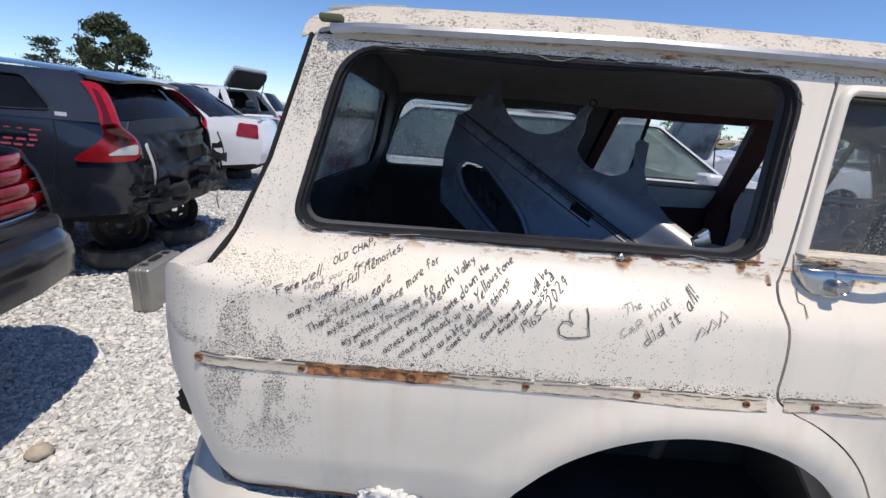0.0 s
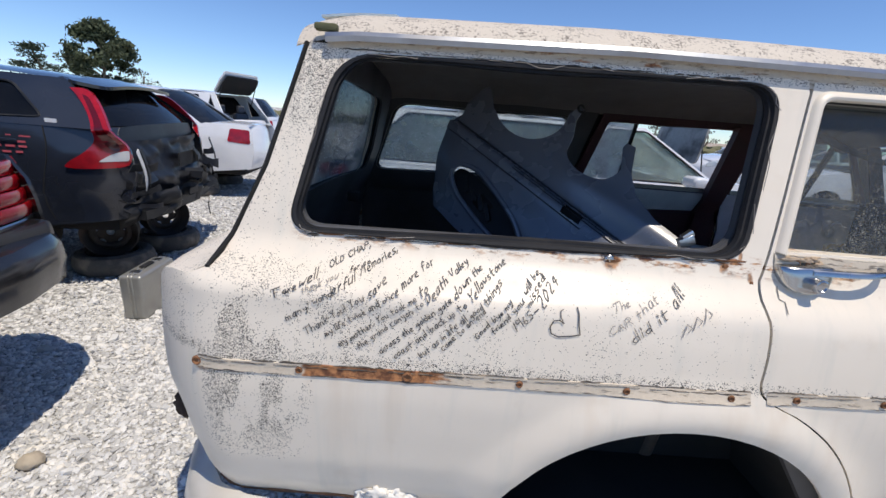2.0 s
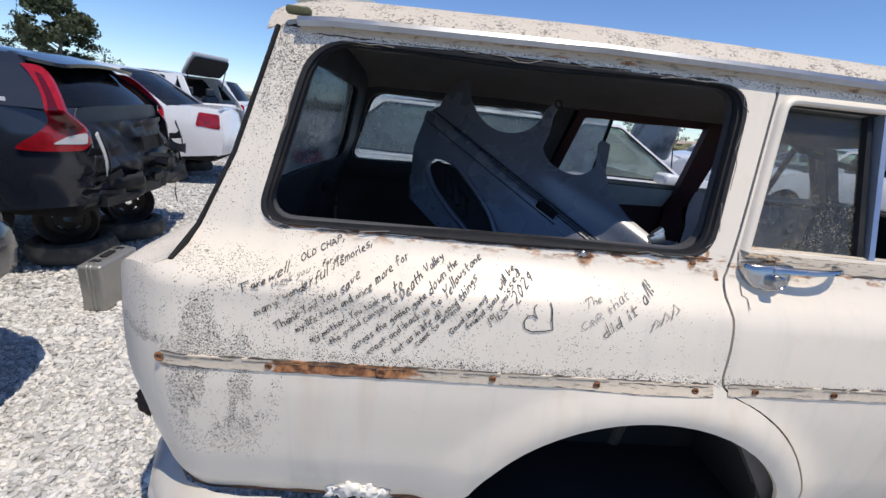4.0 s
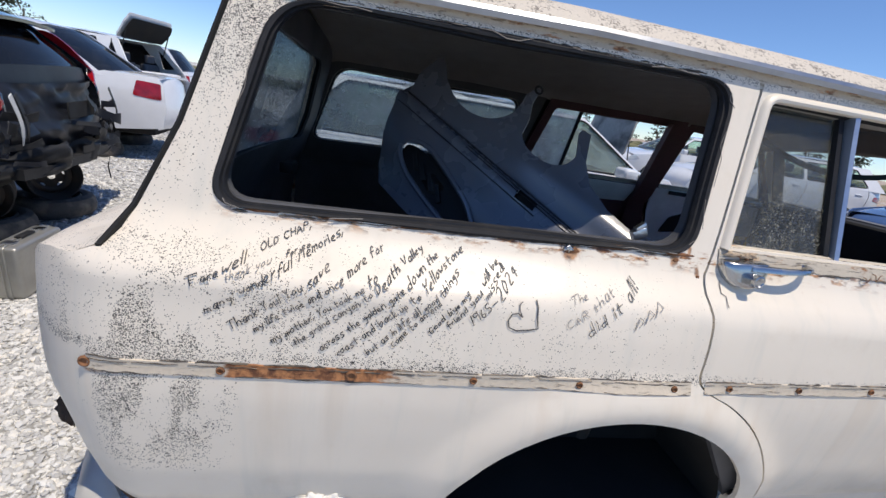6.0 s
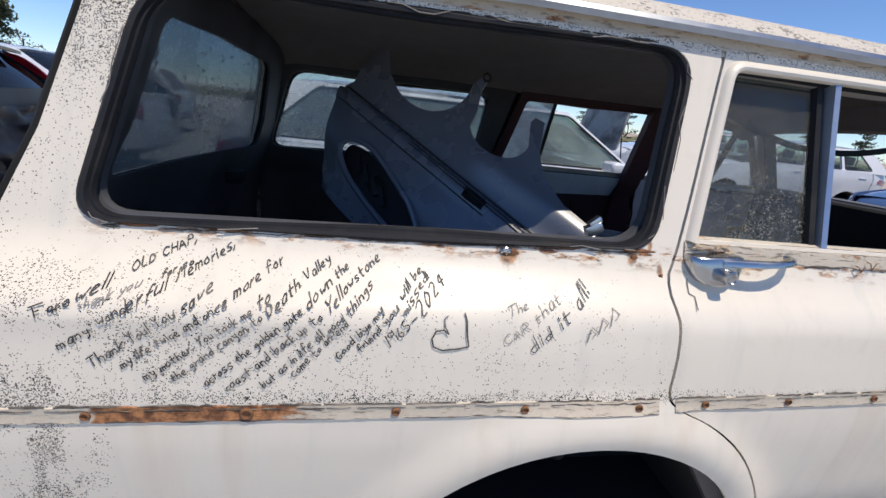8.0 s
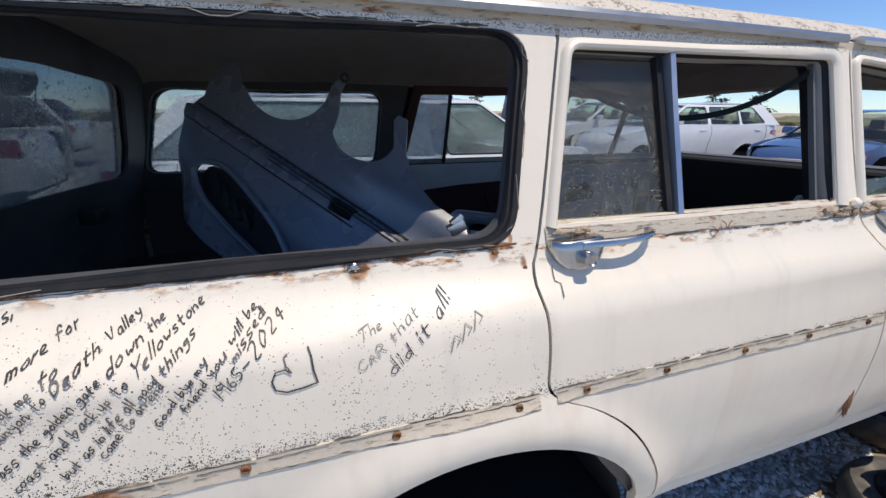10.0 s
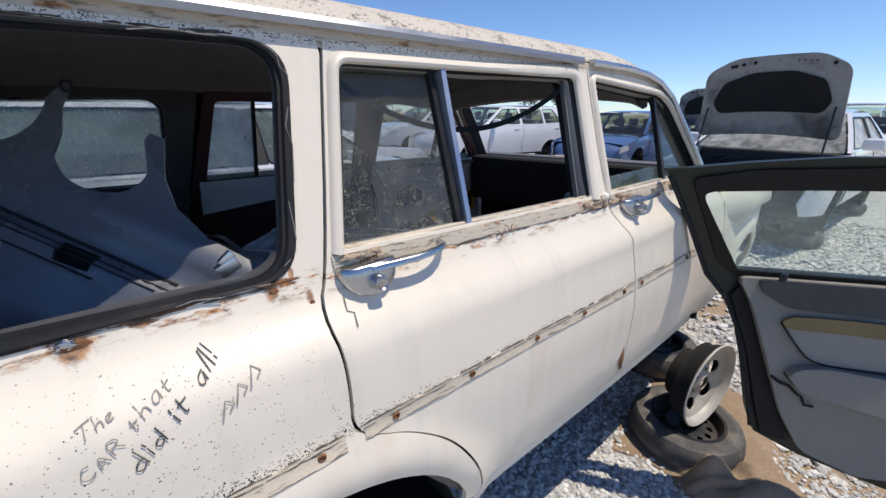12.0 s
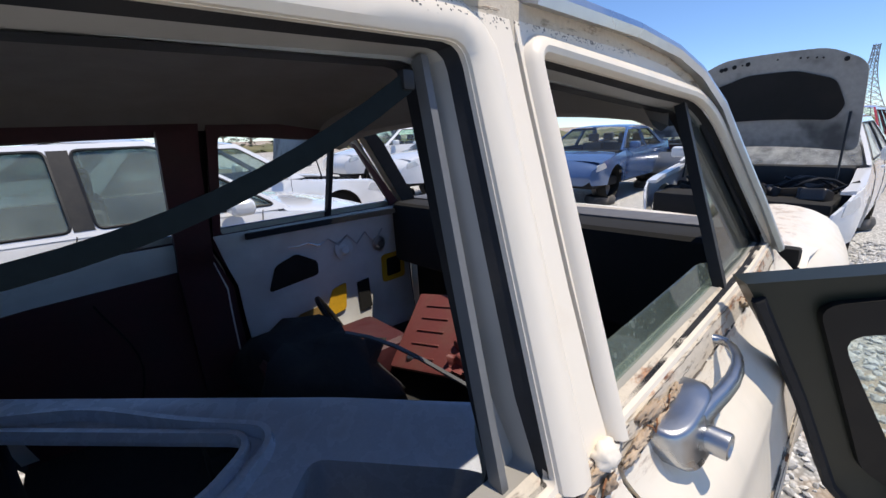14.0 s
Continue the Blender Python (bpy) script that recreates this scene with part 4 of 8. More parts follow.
# seam between tailgate and pillar
sweep("gate_seam", [(u - 0.006, side_v(u, w) + 0.004, w) for u, w in dense([(-0.152, 1.135)] + GATE, 0.05, False)], [(-0.005, -0.006), (0.005, -0.006), (0.005, 0.006), (-0.005, 0.006)], GAP, wagon)
part("roof_hinge", box_bm((0.030, 0.29, 1.698), (0.088, 0.315, 1.716), 0.008, 3), plain("mossy_rubber", (0.10, 0.10, 0.05), 0.9, 0, 0.4, 60), wagon, "mossy rubber roof hinge")
sweep("air_deflector", [(-0.03 + 0.02 * i, 0.59 - 0.006 * i, 1.795 + 0.004 * math.sin(math.pi * i / 12)) for i in range(13)], [(-0.012, -0.006), (0.012, -0.004), (0.012, 0.003), (-0.012, 0.002)], plain("pale_green_metal", (0.62, 0.68, 0.66), 0.4, 0.3), wagon, "pale metal strip on the roof's rear edge")
# lower tail between the two quarter panels
tail_v, tail_rows = [], TAILEDGE[1:] + [(-0.172, 1.134)]
for u, w in tail_rows:
    v0 = side_v(u, w) + 0.006
    for j in range(17):
        s = j / 16
        tail_v.append((u - 0.045 * math.sin(math.pi * s) ** 0.6, v0 + (2 * MID - 2 * v0) * s, w))
mesh_ob("tail_panel", tail_v, [(i * 17 + j, i * 17 + j + 1, (i + 1) * 17 + j + 1, (i + 1) * 17 + j) for i in range(len(tail_rows) - 1) for j in range(16)], CREAM, wagon, "cream lower tail panel")
# rear bumper
BUMPER = plain("tarnished_bumper", (0.66, 0.65, 0.61), 0.35, 0.35, 0.12, 14, (0.52, 0.38, 0.20), 0.7, 0.15)
bpts = [(-0.10, 0.03, 0.43), (-0.19, 0.065, 0.43), (-0.25, 0.13, 0.43), (-0.31, 0.27, 0.43), (-0.34, 0.6, 0.43)] + [(-0.35, MID, 0.43)]
bpts = [(0.08, 0.03, 0.42), (-0.02, 0.022, 0.427)] + bpts + [(a, 2 * MID - b, c) for a, b, c in reversed(bpts[:-1])]
sweep("rear_bumper", dense(bpts, 0.06, False), [(0.03, -0.085), (-0.02, -0.075), (-0.042, -0.04), (-0.05, 0.0), (-0.042, 0.04), (-0.02, 0.062), (0.03, 0.07)], BUMPER, wagon, "tarnished chrome rear bumper wrapping the corner")


# ---- the wagon's fittings ----
def blob(name, c, size, mat, par, label, seed, rough=0.35):
    bm = bmesh.new()
    bmesh.ops.create_icosphere(bm, subdivisions=3, radius=1)
    for v in bm.verts:
        k = 1 + rough * noise.noise(v.co * 2.3 + Vector((seed, 0, 0))) + rough * 0.6 * noise.noise(v.co * 6 + Vector((0, seed, 0)))
        v.co = Vector(c) + Vector((v.co.x * size[0], v.co.y * size[1], v.co.z * size[2])) * k
    return part(name, bm, mat, par, label)


def side_band(name, u0, u1, w0, w1, d, mat, par, label=""):
    return panel(name, [(u0, w0), (u1, w0), (u1, w1), (u0, w1)], [], lambda a, b, t: near3(a, b, d + t), mat, par, label, 0.05, 0.006)


def door_handle(u, par):
    """A bright pull handle: a flat-topped boss, a round push button and a blade that bows out and hooks back to the door."""
    z0 = 1.217
    at = lambda x, o, z: near3(u + 1.08 * x, z0 + z, -0.82 * o)
    plan = rounded([(-0.004, 0.0), (-0.002, 0.034), (0.022, 0.050), (0.088, 0.052), (0.112, 0.040), (0.108, 0.0)], [0.002, 0.02, 0.02, 0.02, 0.02, 0.002], 5)
    verts = []
    levels = ((0.0272, 0.5, 0.6), (0.0268, 0.86, 0.9), (0.0252, 0.97, 0.98), (0.0215, 1.0, 1.0), (0.012, 1.0, 0.98), (-0.004, 0.94, 0.90), (-0.018, 0.82, 0.80), (-0.029, 0.60, 0.66), (-0.034, 0.36, 0.5))
    for z, kx, ko in levels:
        verts += [at(0.05 + (x - 0.05) * kx, o * ko - 0.003, z + (0.05 * (x - 0.05) if z > 0 else 0)) for x, o in plan]
    n = len(plan)
    faces = [(q * n + i, q * n + (i + 1) % n, (q + 1) * n + (i + 1) % n, (q + 1) * n + i) for q in range(len(levels) - 1) for i in range(n)]
    faces += [tuple(range(n)), tuple(reversed(range((len(levels) - 1) * n, len(levels) * n)))]
    hd = mesh_ob("door_handle", verts, faces, CHROME, par, "pitted chrome door handle", True, 50)
    line = [(0.055, 0.040, 0.017, 1.0), (0.085, 0.044, 0.018, 1.0), (0.115, 0.050, 0.0195, 0.95), (0.145, 0.054, 0.021, 0.9), (0.175, 0.053, 0.0225, 0.85), (0.20, 0.047, 0.024, 0.8), (0.22, 0.036, 0.025, 0.75), (0.232, 0.022, 0.026, 0.72), (0.234, 0.010, 0.0265, 0.75), (0.231, -0.002, 0.027, 0.8)]
    rows, k = [], 10
    for i, (x, o, z, s) in enumerate(line):
        a, b = line[max(0, i - 1)], line[min(len(line) - 1, i + 1)]
        t = Vector((b[0] - a[0], b[1] - a[1])).normalized()
        for q in range(k):
            c = 2 * math.pi * q / k
            e, f = 0.0105 * s * math.copysign(abs(math.cos(c)) ** 0.6, math.cos(c)), 0.0080 * s * math.copysign(abs(math.sin(c)) ** 0.6, math.sin(c))
            rows.append(at(x - t.y * e, o + t.x * e, z + f))
    faces = [(i * k + q, i * k + (q + 1) % k, (i + 1) * k + (q + 1) % k, (i + 1) * k + q) for i in range(len(line) - 1) for q in range(k)]
    mesh_ob("blade", rows, faces + [tuple(range(k))], CHROME, hd, "", True, 60)
    m = Matrix.Translation(at(0.060, -0.026, -0.008))
    part("push_button", ring_bm([(0.0, -0.074), (0.010, -0.075), (0.0125, -0.078), (0.0150, -0.077), (0.0155, -0.073), (0.0155, -0.02), (0.0, -0.02)], 26, m), CHROME, hd, "round chrome push button", sharp=40)
    part("button_collar", ring_bm([(0.015, -0.046), (0.0195, -0.046), (0.021, -0.042), (0.022, -0.02)], 26, m), CHROME, hd, sharp=50)


door_handle(1.190, rdoor)
door_handle(2.232, fdoor)


def pane(name, outline, to3, d, mat, par, label):
    ob = panel(name, outline, [], lambda a, b, t: to3(a, b, d + t), mat, par, label, 0.12, 0.003)
    ob.visible_shadow = False
    return ob


# fixed dusty pane and bright division bar of the rear door
pane("fixed_pane", [(1.205, 1.255), (1.545, 1.255), (1.550, 1.634), (1.282, 1.628)], near3, 0.030, GLASSDIRTY, rdoor, "dusty smoked glass speckled with dried droppings")
BAR = [(-0.010, -0.008), (0.010, -0.008), (0.012, 0.004), (0.006, 0.010), (-0.006, 0.010), (-0.012, 0.004)]
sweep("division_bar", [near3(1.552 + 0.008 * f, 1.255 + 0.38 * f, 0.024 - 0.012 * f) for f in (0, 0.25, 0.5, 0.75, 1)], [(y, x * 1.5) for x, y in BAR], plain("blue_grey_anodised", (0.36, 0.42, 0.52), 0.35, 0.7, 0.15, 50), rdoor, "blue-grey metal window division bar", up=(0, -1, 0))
sweep("division_seal", [near3(1.530 + 0.008 * f, 1.255 + 0.38 * f, 0.028) for f in (0, 0.5, 1)], [(-0.008, -0.009), (0.008, -0.009), (0.008, 0.009), (-0.008, 0.009)], RUBBER, rdoor, "", up=(0, -1, 0))
# front door: lowered pane and quarter light
pane("lowered_pane", rounded([(2.185, 1.24), (2.67, 1.245), (2.67, 1.305), (2.60, 1.318), (2.185, 1.312)], 0.02, 3), near3, 0.032, GLASSLOW, fdoor, "dusty green front window wound nearly down")
sweep("vent_post", [near3(2.640 + 0.055 * f, 1.24 + 0.36 * f, 0.022) for f in (0, 0.5, 1)], [(-0.007, -0.009), (0.007, -0.009), (0.007, 0.009), (-0.007, 0.009)], DARKPLASTIC, fdoor, "black quarter light post", up=(0, -1, 0))
pane("quarter_light", [(2.665, 1.262), (3.015, 1.268), (2.768, 1.588), (2.712, 1.594)], near3, 0.026, GLASSCAR, fdoor, "clear quarter light pane")
tri_q = dense([(2.665, 1.262), (3.015, 1.268), (2.768, 1.588), (2.712, 1.594)], 0.08)
sweep("quarter_light_frame", [near3(a, b, 0.022) for a, b in tri_q], circle(0.006, 6), RUBBER, fdoor, "", closed=True, up=(0, -1, 0))


def frame_mould(pts, par, wide):
    """The rounded pressing round a door window, from its rear foot over the top to its front foot; wide gives its width along the car."""
    path = dense(pts, 0.03, False)
    rows = ((0.0, 0.006), (0.03, -0.004), (0.16, -0.010), (0.40, -0.0135), (0.66, -0.012), (0.88, -0.006), (1.0, 0.002))
    verts, k = [], len(rows)
    for i, q in enumerate(path):
        a, b = Vector(path[max(0, i - 1)]), Vector(path[min(len(path) - 1, i + 1)])
        t = (b - a).normalized()
        o = Vector((-t.y, t.x)) * interp(q[0], wide)
        verts += [near3(q[0] + o.x * f, q[1] + o.y * f, d) for f, d in rows]
    faces = [(i * k + j, i * k + j + 1, (i + 1) * k + j + 1, (i + 1) * k + j) for i in range(len(path) - 1) for j in range(k - 1)]
    return mesh_ob("window_mould", verts, faces, CREAM, par, "rounded cream pressing round the window")


frame_mould(rounded([(1.212, 1.262), (1.291, 1.626), (2.103, 1.634), (2.070, 1.262)], [0, 0.02, 0.02, 0], 4), rdoor, [(1.2, 0.026), (1.7, 0.026), (2.05, 0.046)])
frame_mould(rounded([(2.180, 1.262), (2.210, 1.632), (2.775, 1.592), (3.03, 1.268)], [0, 0.012, 0.09, 0], 5), fdoor, [(2.2, 0.024), (2.5, 0.028), (2.9, 0.030)])
blob("lock_knob", near3(2.138, 1.262, -0.006), (0.016, 0.012, 0.014), CREAM, rdoor, "cream lump of paint at the pillar's foot", 61, 0.3)
# far side: posts and panes
sweep("far_division_bar", [far3(1.478 + 0.005 * f, 1.24 + 0.39 * f, 0.035) for f in (0, 0.5, 1)], [(-0.008, -0.012), (0.008, -0.012), (0.008, 0.012), (-0.008, 0.012)], RUBBER, FAR[1], "", up=(0, 1, 0))
pane("far_fixed_pane", [(1.222, 1.238), (1.478, 1.238), (1.483, 1.634), (1.294, 1.628)], far3, 0.030, GLASSFILM, FAR[1], "dusty fixed window pane")
pane("far_quarter_pane", QWIN_FAR, far3, 0.02, glass_mat("lightly_hazed_glass", (0.84, 0.88, 0.87), 0.42, (0.66, 0.69, 0.68), 50, 0.25), FAR[0], "hazed far quarter window glass")
sweep("far_vent_post", [far3(2.668 + 0.01 * f, 1.24 + 0.35 * f, 0.03) for f in (0, 0.5, 1)], [(-0.010, -0.014), (0.010, -0.014), (0.010, 0.014), (-0.010, 0.014)], RUBBER, FAR[2], "", up=(0, 1, 0))
# far B-pillar, dark red inside
panel("centre_pillar", [(2.035, 0.56), (2.165, 0.56), (2.150, 1.25), (2.150, 1.64), (2.035, 1.64), (2.030, 1.25)], [], lambda a, b, d: far3(a, b, 0.068 + d), MAROON, wagon, "dark maroon painted centre pillar", 0.06, 0.05)
# trims of the inner near pillar
sweep("pillar_seal", [near3(2.036 + 0.042 * f, 1.265 + 0.36 * f, 0.034) for f in (0, 0.5, 1)], [(-0.004, -0.007), (0.004, -0.007), (0.004, 0.007), (-0.004, 0.007)], plain("dull_channel_metal", (0.17, 0.175, 0.18), 0.5, 0.3), rdoor, "dull grey inner window channel", up=(0, -1, 0))


# clips, rust blisters and debris on the belt
def clip(c, par, seed, size):
    """A bent wire moulding clip."""
    rng = random.Random(seed)
    p, r = Vector(c), size
    pts = [p + Vector((-r, 0, 0.3 * r)), p + Vector((-0.55 * r, -0.004, 0.1 * r)), p + Vector((-0.1 * r, -0.006, -rng.uniform(0.5, 1.3) * r)), p + Vector((0.25 * r, -0.006, 0.15 * r)), p + Vector((0.9 * r, -0.003, rng.uniform(-0.2, 0.5) * r))]
    sweep("moulding_clip", pts, circle(0.0011, 5), RUST, par, "bent rusty wire moulding clip", up=(0, -1, 0))


for k, (cu, cw) in enumerate(((1.637, 1.234), (1.67, 1.244), (1.25, 1.247), (2.07, 1.242), (2.11, 1.246))):
    clip(near3(cu, cw, -0.006), rdoor, 60 + k, 0.013 + 0.003 * (k % 3))
for k, (cu, cw) in enumerate(((2.23, 1.246), (2.27, 1.253), (2.66, 1.254), (2.71, 1.252))):
    clip(near3(cu, cw, -0.006), fdoor, 80 + k, 0.010 + 0.003 * (k % 3))


FILLER = plain("white_filler", (0.74, 0.72, 0.67), 0.9, 0, 0.2, 90, (0.4, 0.34, 0.26), 0.5, 0.9)
FLAKE = plain("flaking_paint_crust", (0.46, 0.36, 0.26), 0.9, 0, 0.4, 60, (0.14, 0.07, 0.035), 0.9, 0.9)
for k, (cu, par) in enumerate(((1.24, rdoor), (1.29, rdoor), (2.05, rdoor), (2.11, rdoor), (2.20, fdoor), (2.24, fdoor), (2.28, fdoor), (2.32, fdoor), (2.67, fdoor), (2.73, fdoor))):
    for q in range(3):
        rr = random.Random(k * 7 + q)
        blob("paint_flake", near3(cu + rr.uniform(-0.025, 0.025), 1.247 + rr.uniform(-0.012, 0.010), -0.006), (rr.uniform(0.010, 0.024), 0.004, rr.uniform(0.004, 0.009)), FLAKE, par, "", 50 + k * 3 + q, 0.9)
blob("rust_patch", near3(0.80, 1.214, 0.0), (0.018, 0.002, 0.010), RUST, quarter, "blistered rust patch with torn metal", 1)
blob("torn_clip", near3(0.790, 1.220, -0.003), (0.011, 0.003, 0.007), CHROME, quarter, "torn bright metal clip", 2, 0.8)
blob("rust_patch", near3(1.07, 1.222, 0.0), (0.008, 0.0016, 0.007), RUST, quarter, "", 3)
blob("rust_patch", near3(1.13, 1.19, 0.0), (0.005, 0.0015, 0.006), RUST, quarter, "", 4)
blob("rust_hole", (-0.325, side_v(-0.325, 0.665) - 0.002, 0.665), (0.026, 0.026, 0.05), plain("black_rust", (0.045, 0.03, 0.022), 0.9, 0, 0.5, 90, bumps=0.8), quarter, "black rusted-through hole at the tail corner", 5, 0.6)
blob("rust_hole", near3(2.225, 0.66, 0.0), (0.012, 0.004, 0.05), RUST, rdoor, "rusted door edge", 6, 0.6)
for k, (cx, cz) in enumerate(((0.235, 0.535), (0.27, 0.55), (0.305, 0.545), (0.335, 0.53))):
    blob("caulk_patch", near3(cx, cz, -0.006), (0.032, 0.012, 0.022 + 0.004 * (k % 2)), FILLER, quarter, "white crumbling filler along the lower edge", 7 + k, 0.9)
sweep("rusty_sill_edge", [near3(-0.19 + 0.79 * i / 20, 0.497 + 0.004 * math.sin(i * 1.7), -0.001) for i in range(21)], circle(0.006, 6), RUST, quarter, "rusty lower edge")
sweep("sill", [near3(1.50 + 1.66 * i / 20, 0.485, 0.012) for i in range(21)], [(-0.02, -0.03), (0.02, -0.03), (0.02, 0.02), (-0.02, 0.02)], CREAM, wagon, "cream sill under the doors")
latch = part("window_latch", box_bm((-0.020, -0.010, -0.012), (0.020, 0.010, 0.014), 0.004, 2, WAGON_M.to_3x3().to_4x4().inverted() @ Matrix.Rotation(radians(-28), 4, "Y")), ALU, wagon, "crumpled bright metal latch on the window ledge")
latch.location = (1.020, 0.212, 1.256)
part("latch_tongue", box_bm((-0.004, -0.008, 0.006), (0.026, 0.008, 0.022), 0.003, 2, Matrix.Rotation(radians(-40), 4, "Y")), ALU, latch)
for i in range(7):
    blob("rust_blister", near3(0.12 + 0.16 * i, 1.219 + 0.003 * i, -0.0005), (0.040, 0.0014, 0.004 + 0.0015 * (i % 3)), RUST, quarter, "", 20 + i, 0.7)


# ---- handwriting on the quarter panel ----
# pen strokes of each letter on a small grid: two figures a point, base line at 2, small letters up to 5, capitals up to 8
PEN = {
    "a": "4525132232444542", "b": "1812223344453514", "c": "452514132242", "d": "443514132243 4842", "e": "1344352514132242",
    "f": "47382722 1545", "g": "452514234445413010", "h": "1812 14354442", "i": "1512 1716", "k": "1812 451342", "l": "1812",
    "m": "1512 14253432 34455452", "n": "1512 14354442", "o": "35141322434435", "p": "1510 1435443213", "r": "1512 1435", "s": "45251443322212",
    "t": "272232 1545", "u": "15132243 4542", "v": "152245", "w": "1522344255", "y": "152343 454120",
    "A": "123852 2444", "C": "573816143253", "D": "121847554312", "F": "1218 0868 1545", "G": "57381522425434", "H": "1812 5852 1555", "L": "181242",
    "M": "1228344852", "O": "38161432545638", "P": "121848564515", "R": "121848564515 3552", "T": "0868 3832", "V": "183258", "Y": "183558 3532",
    "0": "28161422344628", "1": "2822", "2": "1738461242", "4": "32381444", "5": "48181535443212", "6": "38151332442514", "9": "4728162546 4842",
    "-": "1444", "!": "1814 1312", ",": "1301", ".": "1213",
}


def ink_line(text, a, b, mat, par, height=1.0, pen=0.0014):
    """One line of marker handwriting from a to b along the panel, each letter drawn by hand-like strokes."""
    rng = random.Random(len(text) * 31 + int(a[0] * 1000))
    at, lines = 0.0, []
    for ch in text:
        if ch == " ":
            at += 3.2
            continue
        wide = 0.0
        lean, lift, size = rng.uniform(0.05, 0.30), rng.uniform(-0.35, 0.35), rng.uniform(0.88, 1.15)
        for stroke in PEN[ch].split(" "):
            pts = [(int(stroke[q]), int(stroke[q + 1]) - 2) for q in range(0, len(stroke), 2)]
            wide = max([wide] + [x for x, _ in pts])
            pts = [(at + (x + lean * y) * size + rng.uniform(-0.16, 0.16), y * size + lift + rng.uniform(-0.2, 0.2)) for x, y in pts]
            lines.append(eased(pts) if len(pts) > 2 else pts)
        at += wide * size + rng.uniform(0.5, 1.0)
    a, b = Vector(a), Vector(b)
    d = (b - a) / at
    n = Vector((-d.y, d.x)) * height
    bm = bmesh.new()
    for pts in lines:
        flat = [a + d * x + n * (y + 0.5 * noise.noise(Vector((x * 0.09, len(text), 0)))) for x, y in pts]
        prev = None
        for i, q in enumerate(flat):
            t = flat[min(i + 1, len(flat) - 1)] - flat[max(i - 1, 0)]
            o = Vector((-t.y, t.x)).normalized() * pen * rng.uniform(0.7, 1.15)
            e = t.normalized() * pen * 0.6 * (1 if i == len(flat) - 1 else -1 if i == 0 else 0)
            pair = [bm.verts.new(near3(q.x + e.x + o.x, q.y + e.y + o.y, -0.0030)), bm.verts.new(near3(q.x + e.x - o.x, q.y + e.y - o.y, -0.0030))]
            if prev:
                bm.faces.new((prev[0], prev[1], pair[1], pair[0]))
            prev = pair
    ob = part("handwriting", bm, mat, par, "", False)
    ob["kind"] = "stuff"
    return ob


WRITING = [
    ("Farewell", (0.016, 1.095), (0.105, 1.138), 0), ("OLD CHAP,", (0.122, 1.150), (0.212, 1.199), 0),
    ("thank you", (0.077, 1.112), (0.150, 1.140), 1), ("for so", (0.172, 1.147), (0.217, 1.166), 0),
    ("many", (0.043, 1.042), (0.093, 1.074), 0), ("wonderful Memories,", (0.105, 1.085), (0.280, 1.193), 0),
    ("Thank You! You save", (0.091, 1.013), (0.265, 1.139), 0),
    ("my life twice and once more for", (0.134, 1.013), (0.369, 1.176), 0),
    ("my mother. You took me to", (0.169, 0.991), (0.361, 1.133), 0),
    ("the grand canyon, to Death Valley", (0.211, 0.990), (0.452, 1.183), 0),
    ("across the golden gate down the", (0.261, 0.982), (0.486, 1.175), 0),
    ("coast and back up to Yellowstone", (0.296, 0.972), (0.542, 1.191), 0),
    ("but as in life all good things", (0.354, 0.980), (0.533, 1.152), 0),
    ("come to an end", (0.403, 1.000), (0.494, 1.100), 0),
    ("Good bye my", (0.478, 1.034), (0.553, 1.123), 0),
    ("friend you will be", (0.515, 1.047), (0.622, 1.178), 0),
    ("missed!", (0.590, 1.116), (0.636, 1.168), 0),
    ("1965-2024", (0.563, 1.056), (0.668, 1.162), 0),
    ("The", (0.785, 1.118), (0.826, 1.134), 1), ("CAR that", (0.780, 1.064), (0.896, 1.146), 1),
    ("did it all!", (0.833, 1.049), (0.963, 1.160), 0),
]
for text, a, b, faint in WRITING:
    big = text in ("The", "CAR that", "did it all!")
    ink_line(text, a, b, INKFAINT if faint else INK, quarter, 0.85 if big else 0.95 if len(text) < 13 or text[0] in "1f" else 1.22, 0.0009 if faint else 0.00115)


def ink_stroke(name, pts, r, mat):
    pts = dense(pts, 0.012, False)
    verts, faces = [], []
    for i, p in enumerate(pts):
        q = Vector(pts[min(i + 1, len(pts) - 1)]) - Vector(pts[max(i - 1, 0)])
        n = Vector((-q.y, q.x)).normalized() * r
        verts += [near3(p[0] + n.x, p[1] + n.y, -0.0030), near3(p[0] - n.x, p[1] - n.y, -0.0030)]
    faces = [(2 * i, 2 * i + 1, 2 * i + 3, 2 * i + 2) for i in range(len(pts) - 1)]
    return mesh_ob(name, verts, faces, mat, quarter, "", False)


ink_stroke("heart_drawing", [(0.672, 1.087), (0.662, 1.094), (0.648, 1.092), (0.641, 1.078), (0.645, 1.062), (0.662, 1.056), (0.690, 1.059), (0.711, 1.064), (0.706, 1.085), (0.704, 1.11), (0.700, 1.124)], 0.0015, INK)
ink_stroke("heart_drawing", [(0.672, 1.087), (0.664, 1.1), (0.662, 1.114), (0.668, 1.118)], 0.0012, INK)
for k, (x, z) in enumerate(((0.945, 1.075), (0.968, 1.092), (0.992, 1.108))):
    ink_stroke("scribble", [(x, z), (x + 0.008, z + 0.03), (x + 0.02, z + 0.022), (x + 0.012, z + 0.012)], 0.0012, INKFAINT)
# small marker scrawls by the doors
ink_stroke("scribble", [(1.19, 1.19), (1.185, 1.165), (1.197, 1.16), (1.192, 1.14)], 0.0012, INK)


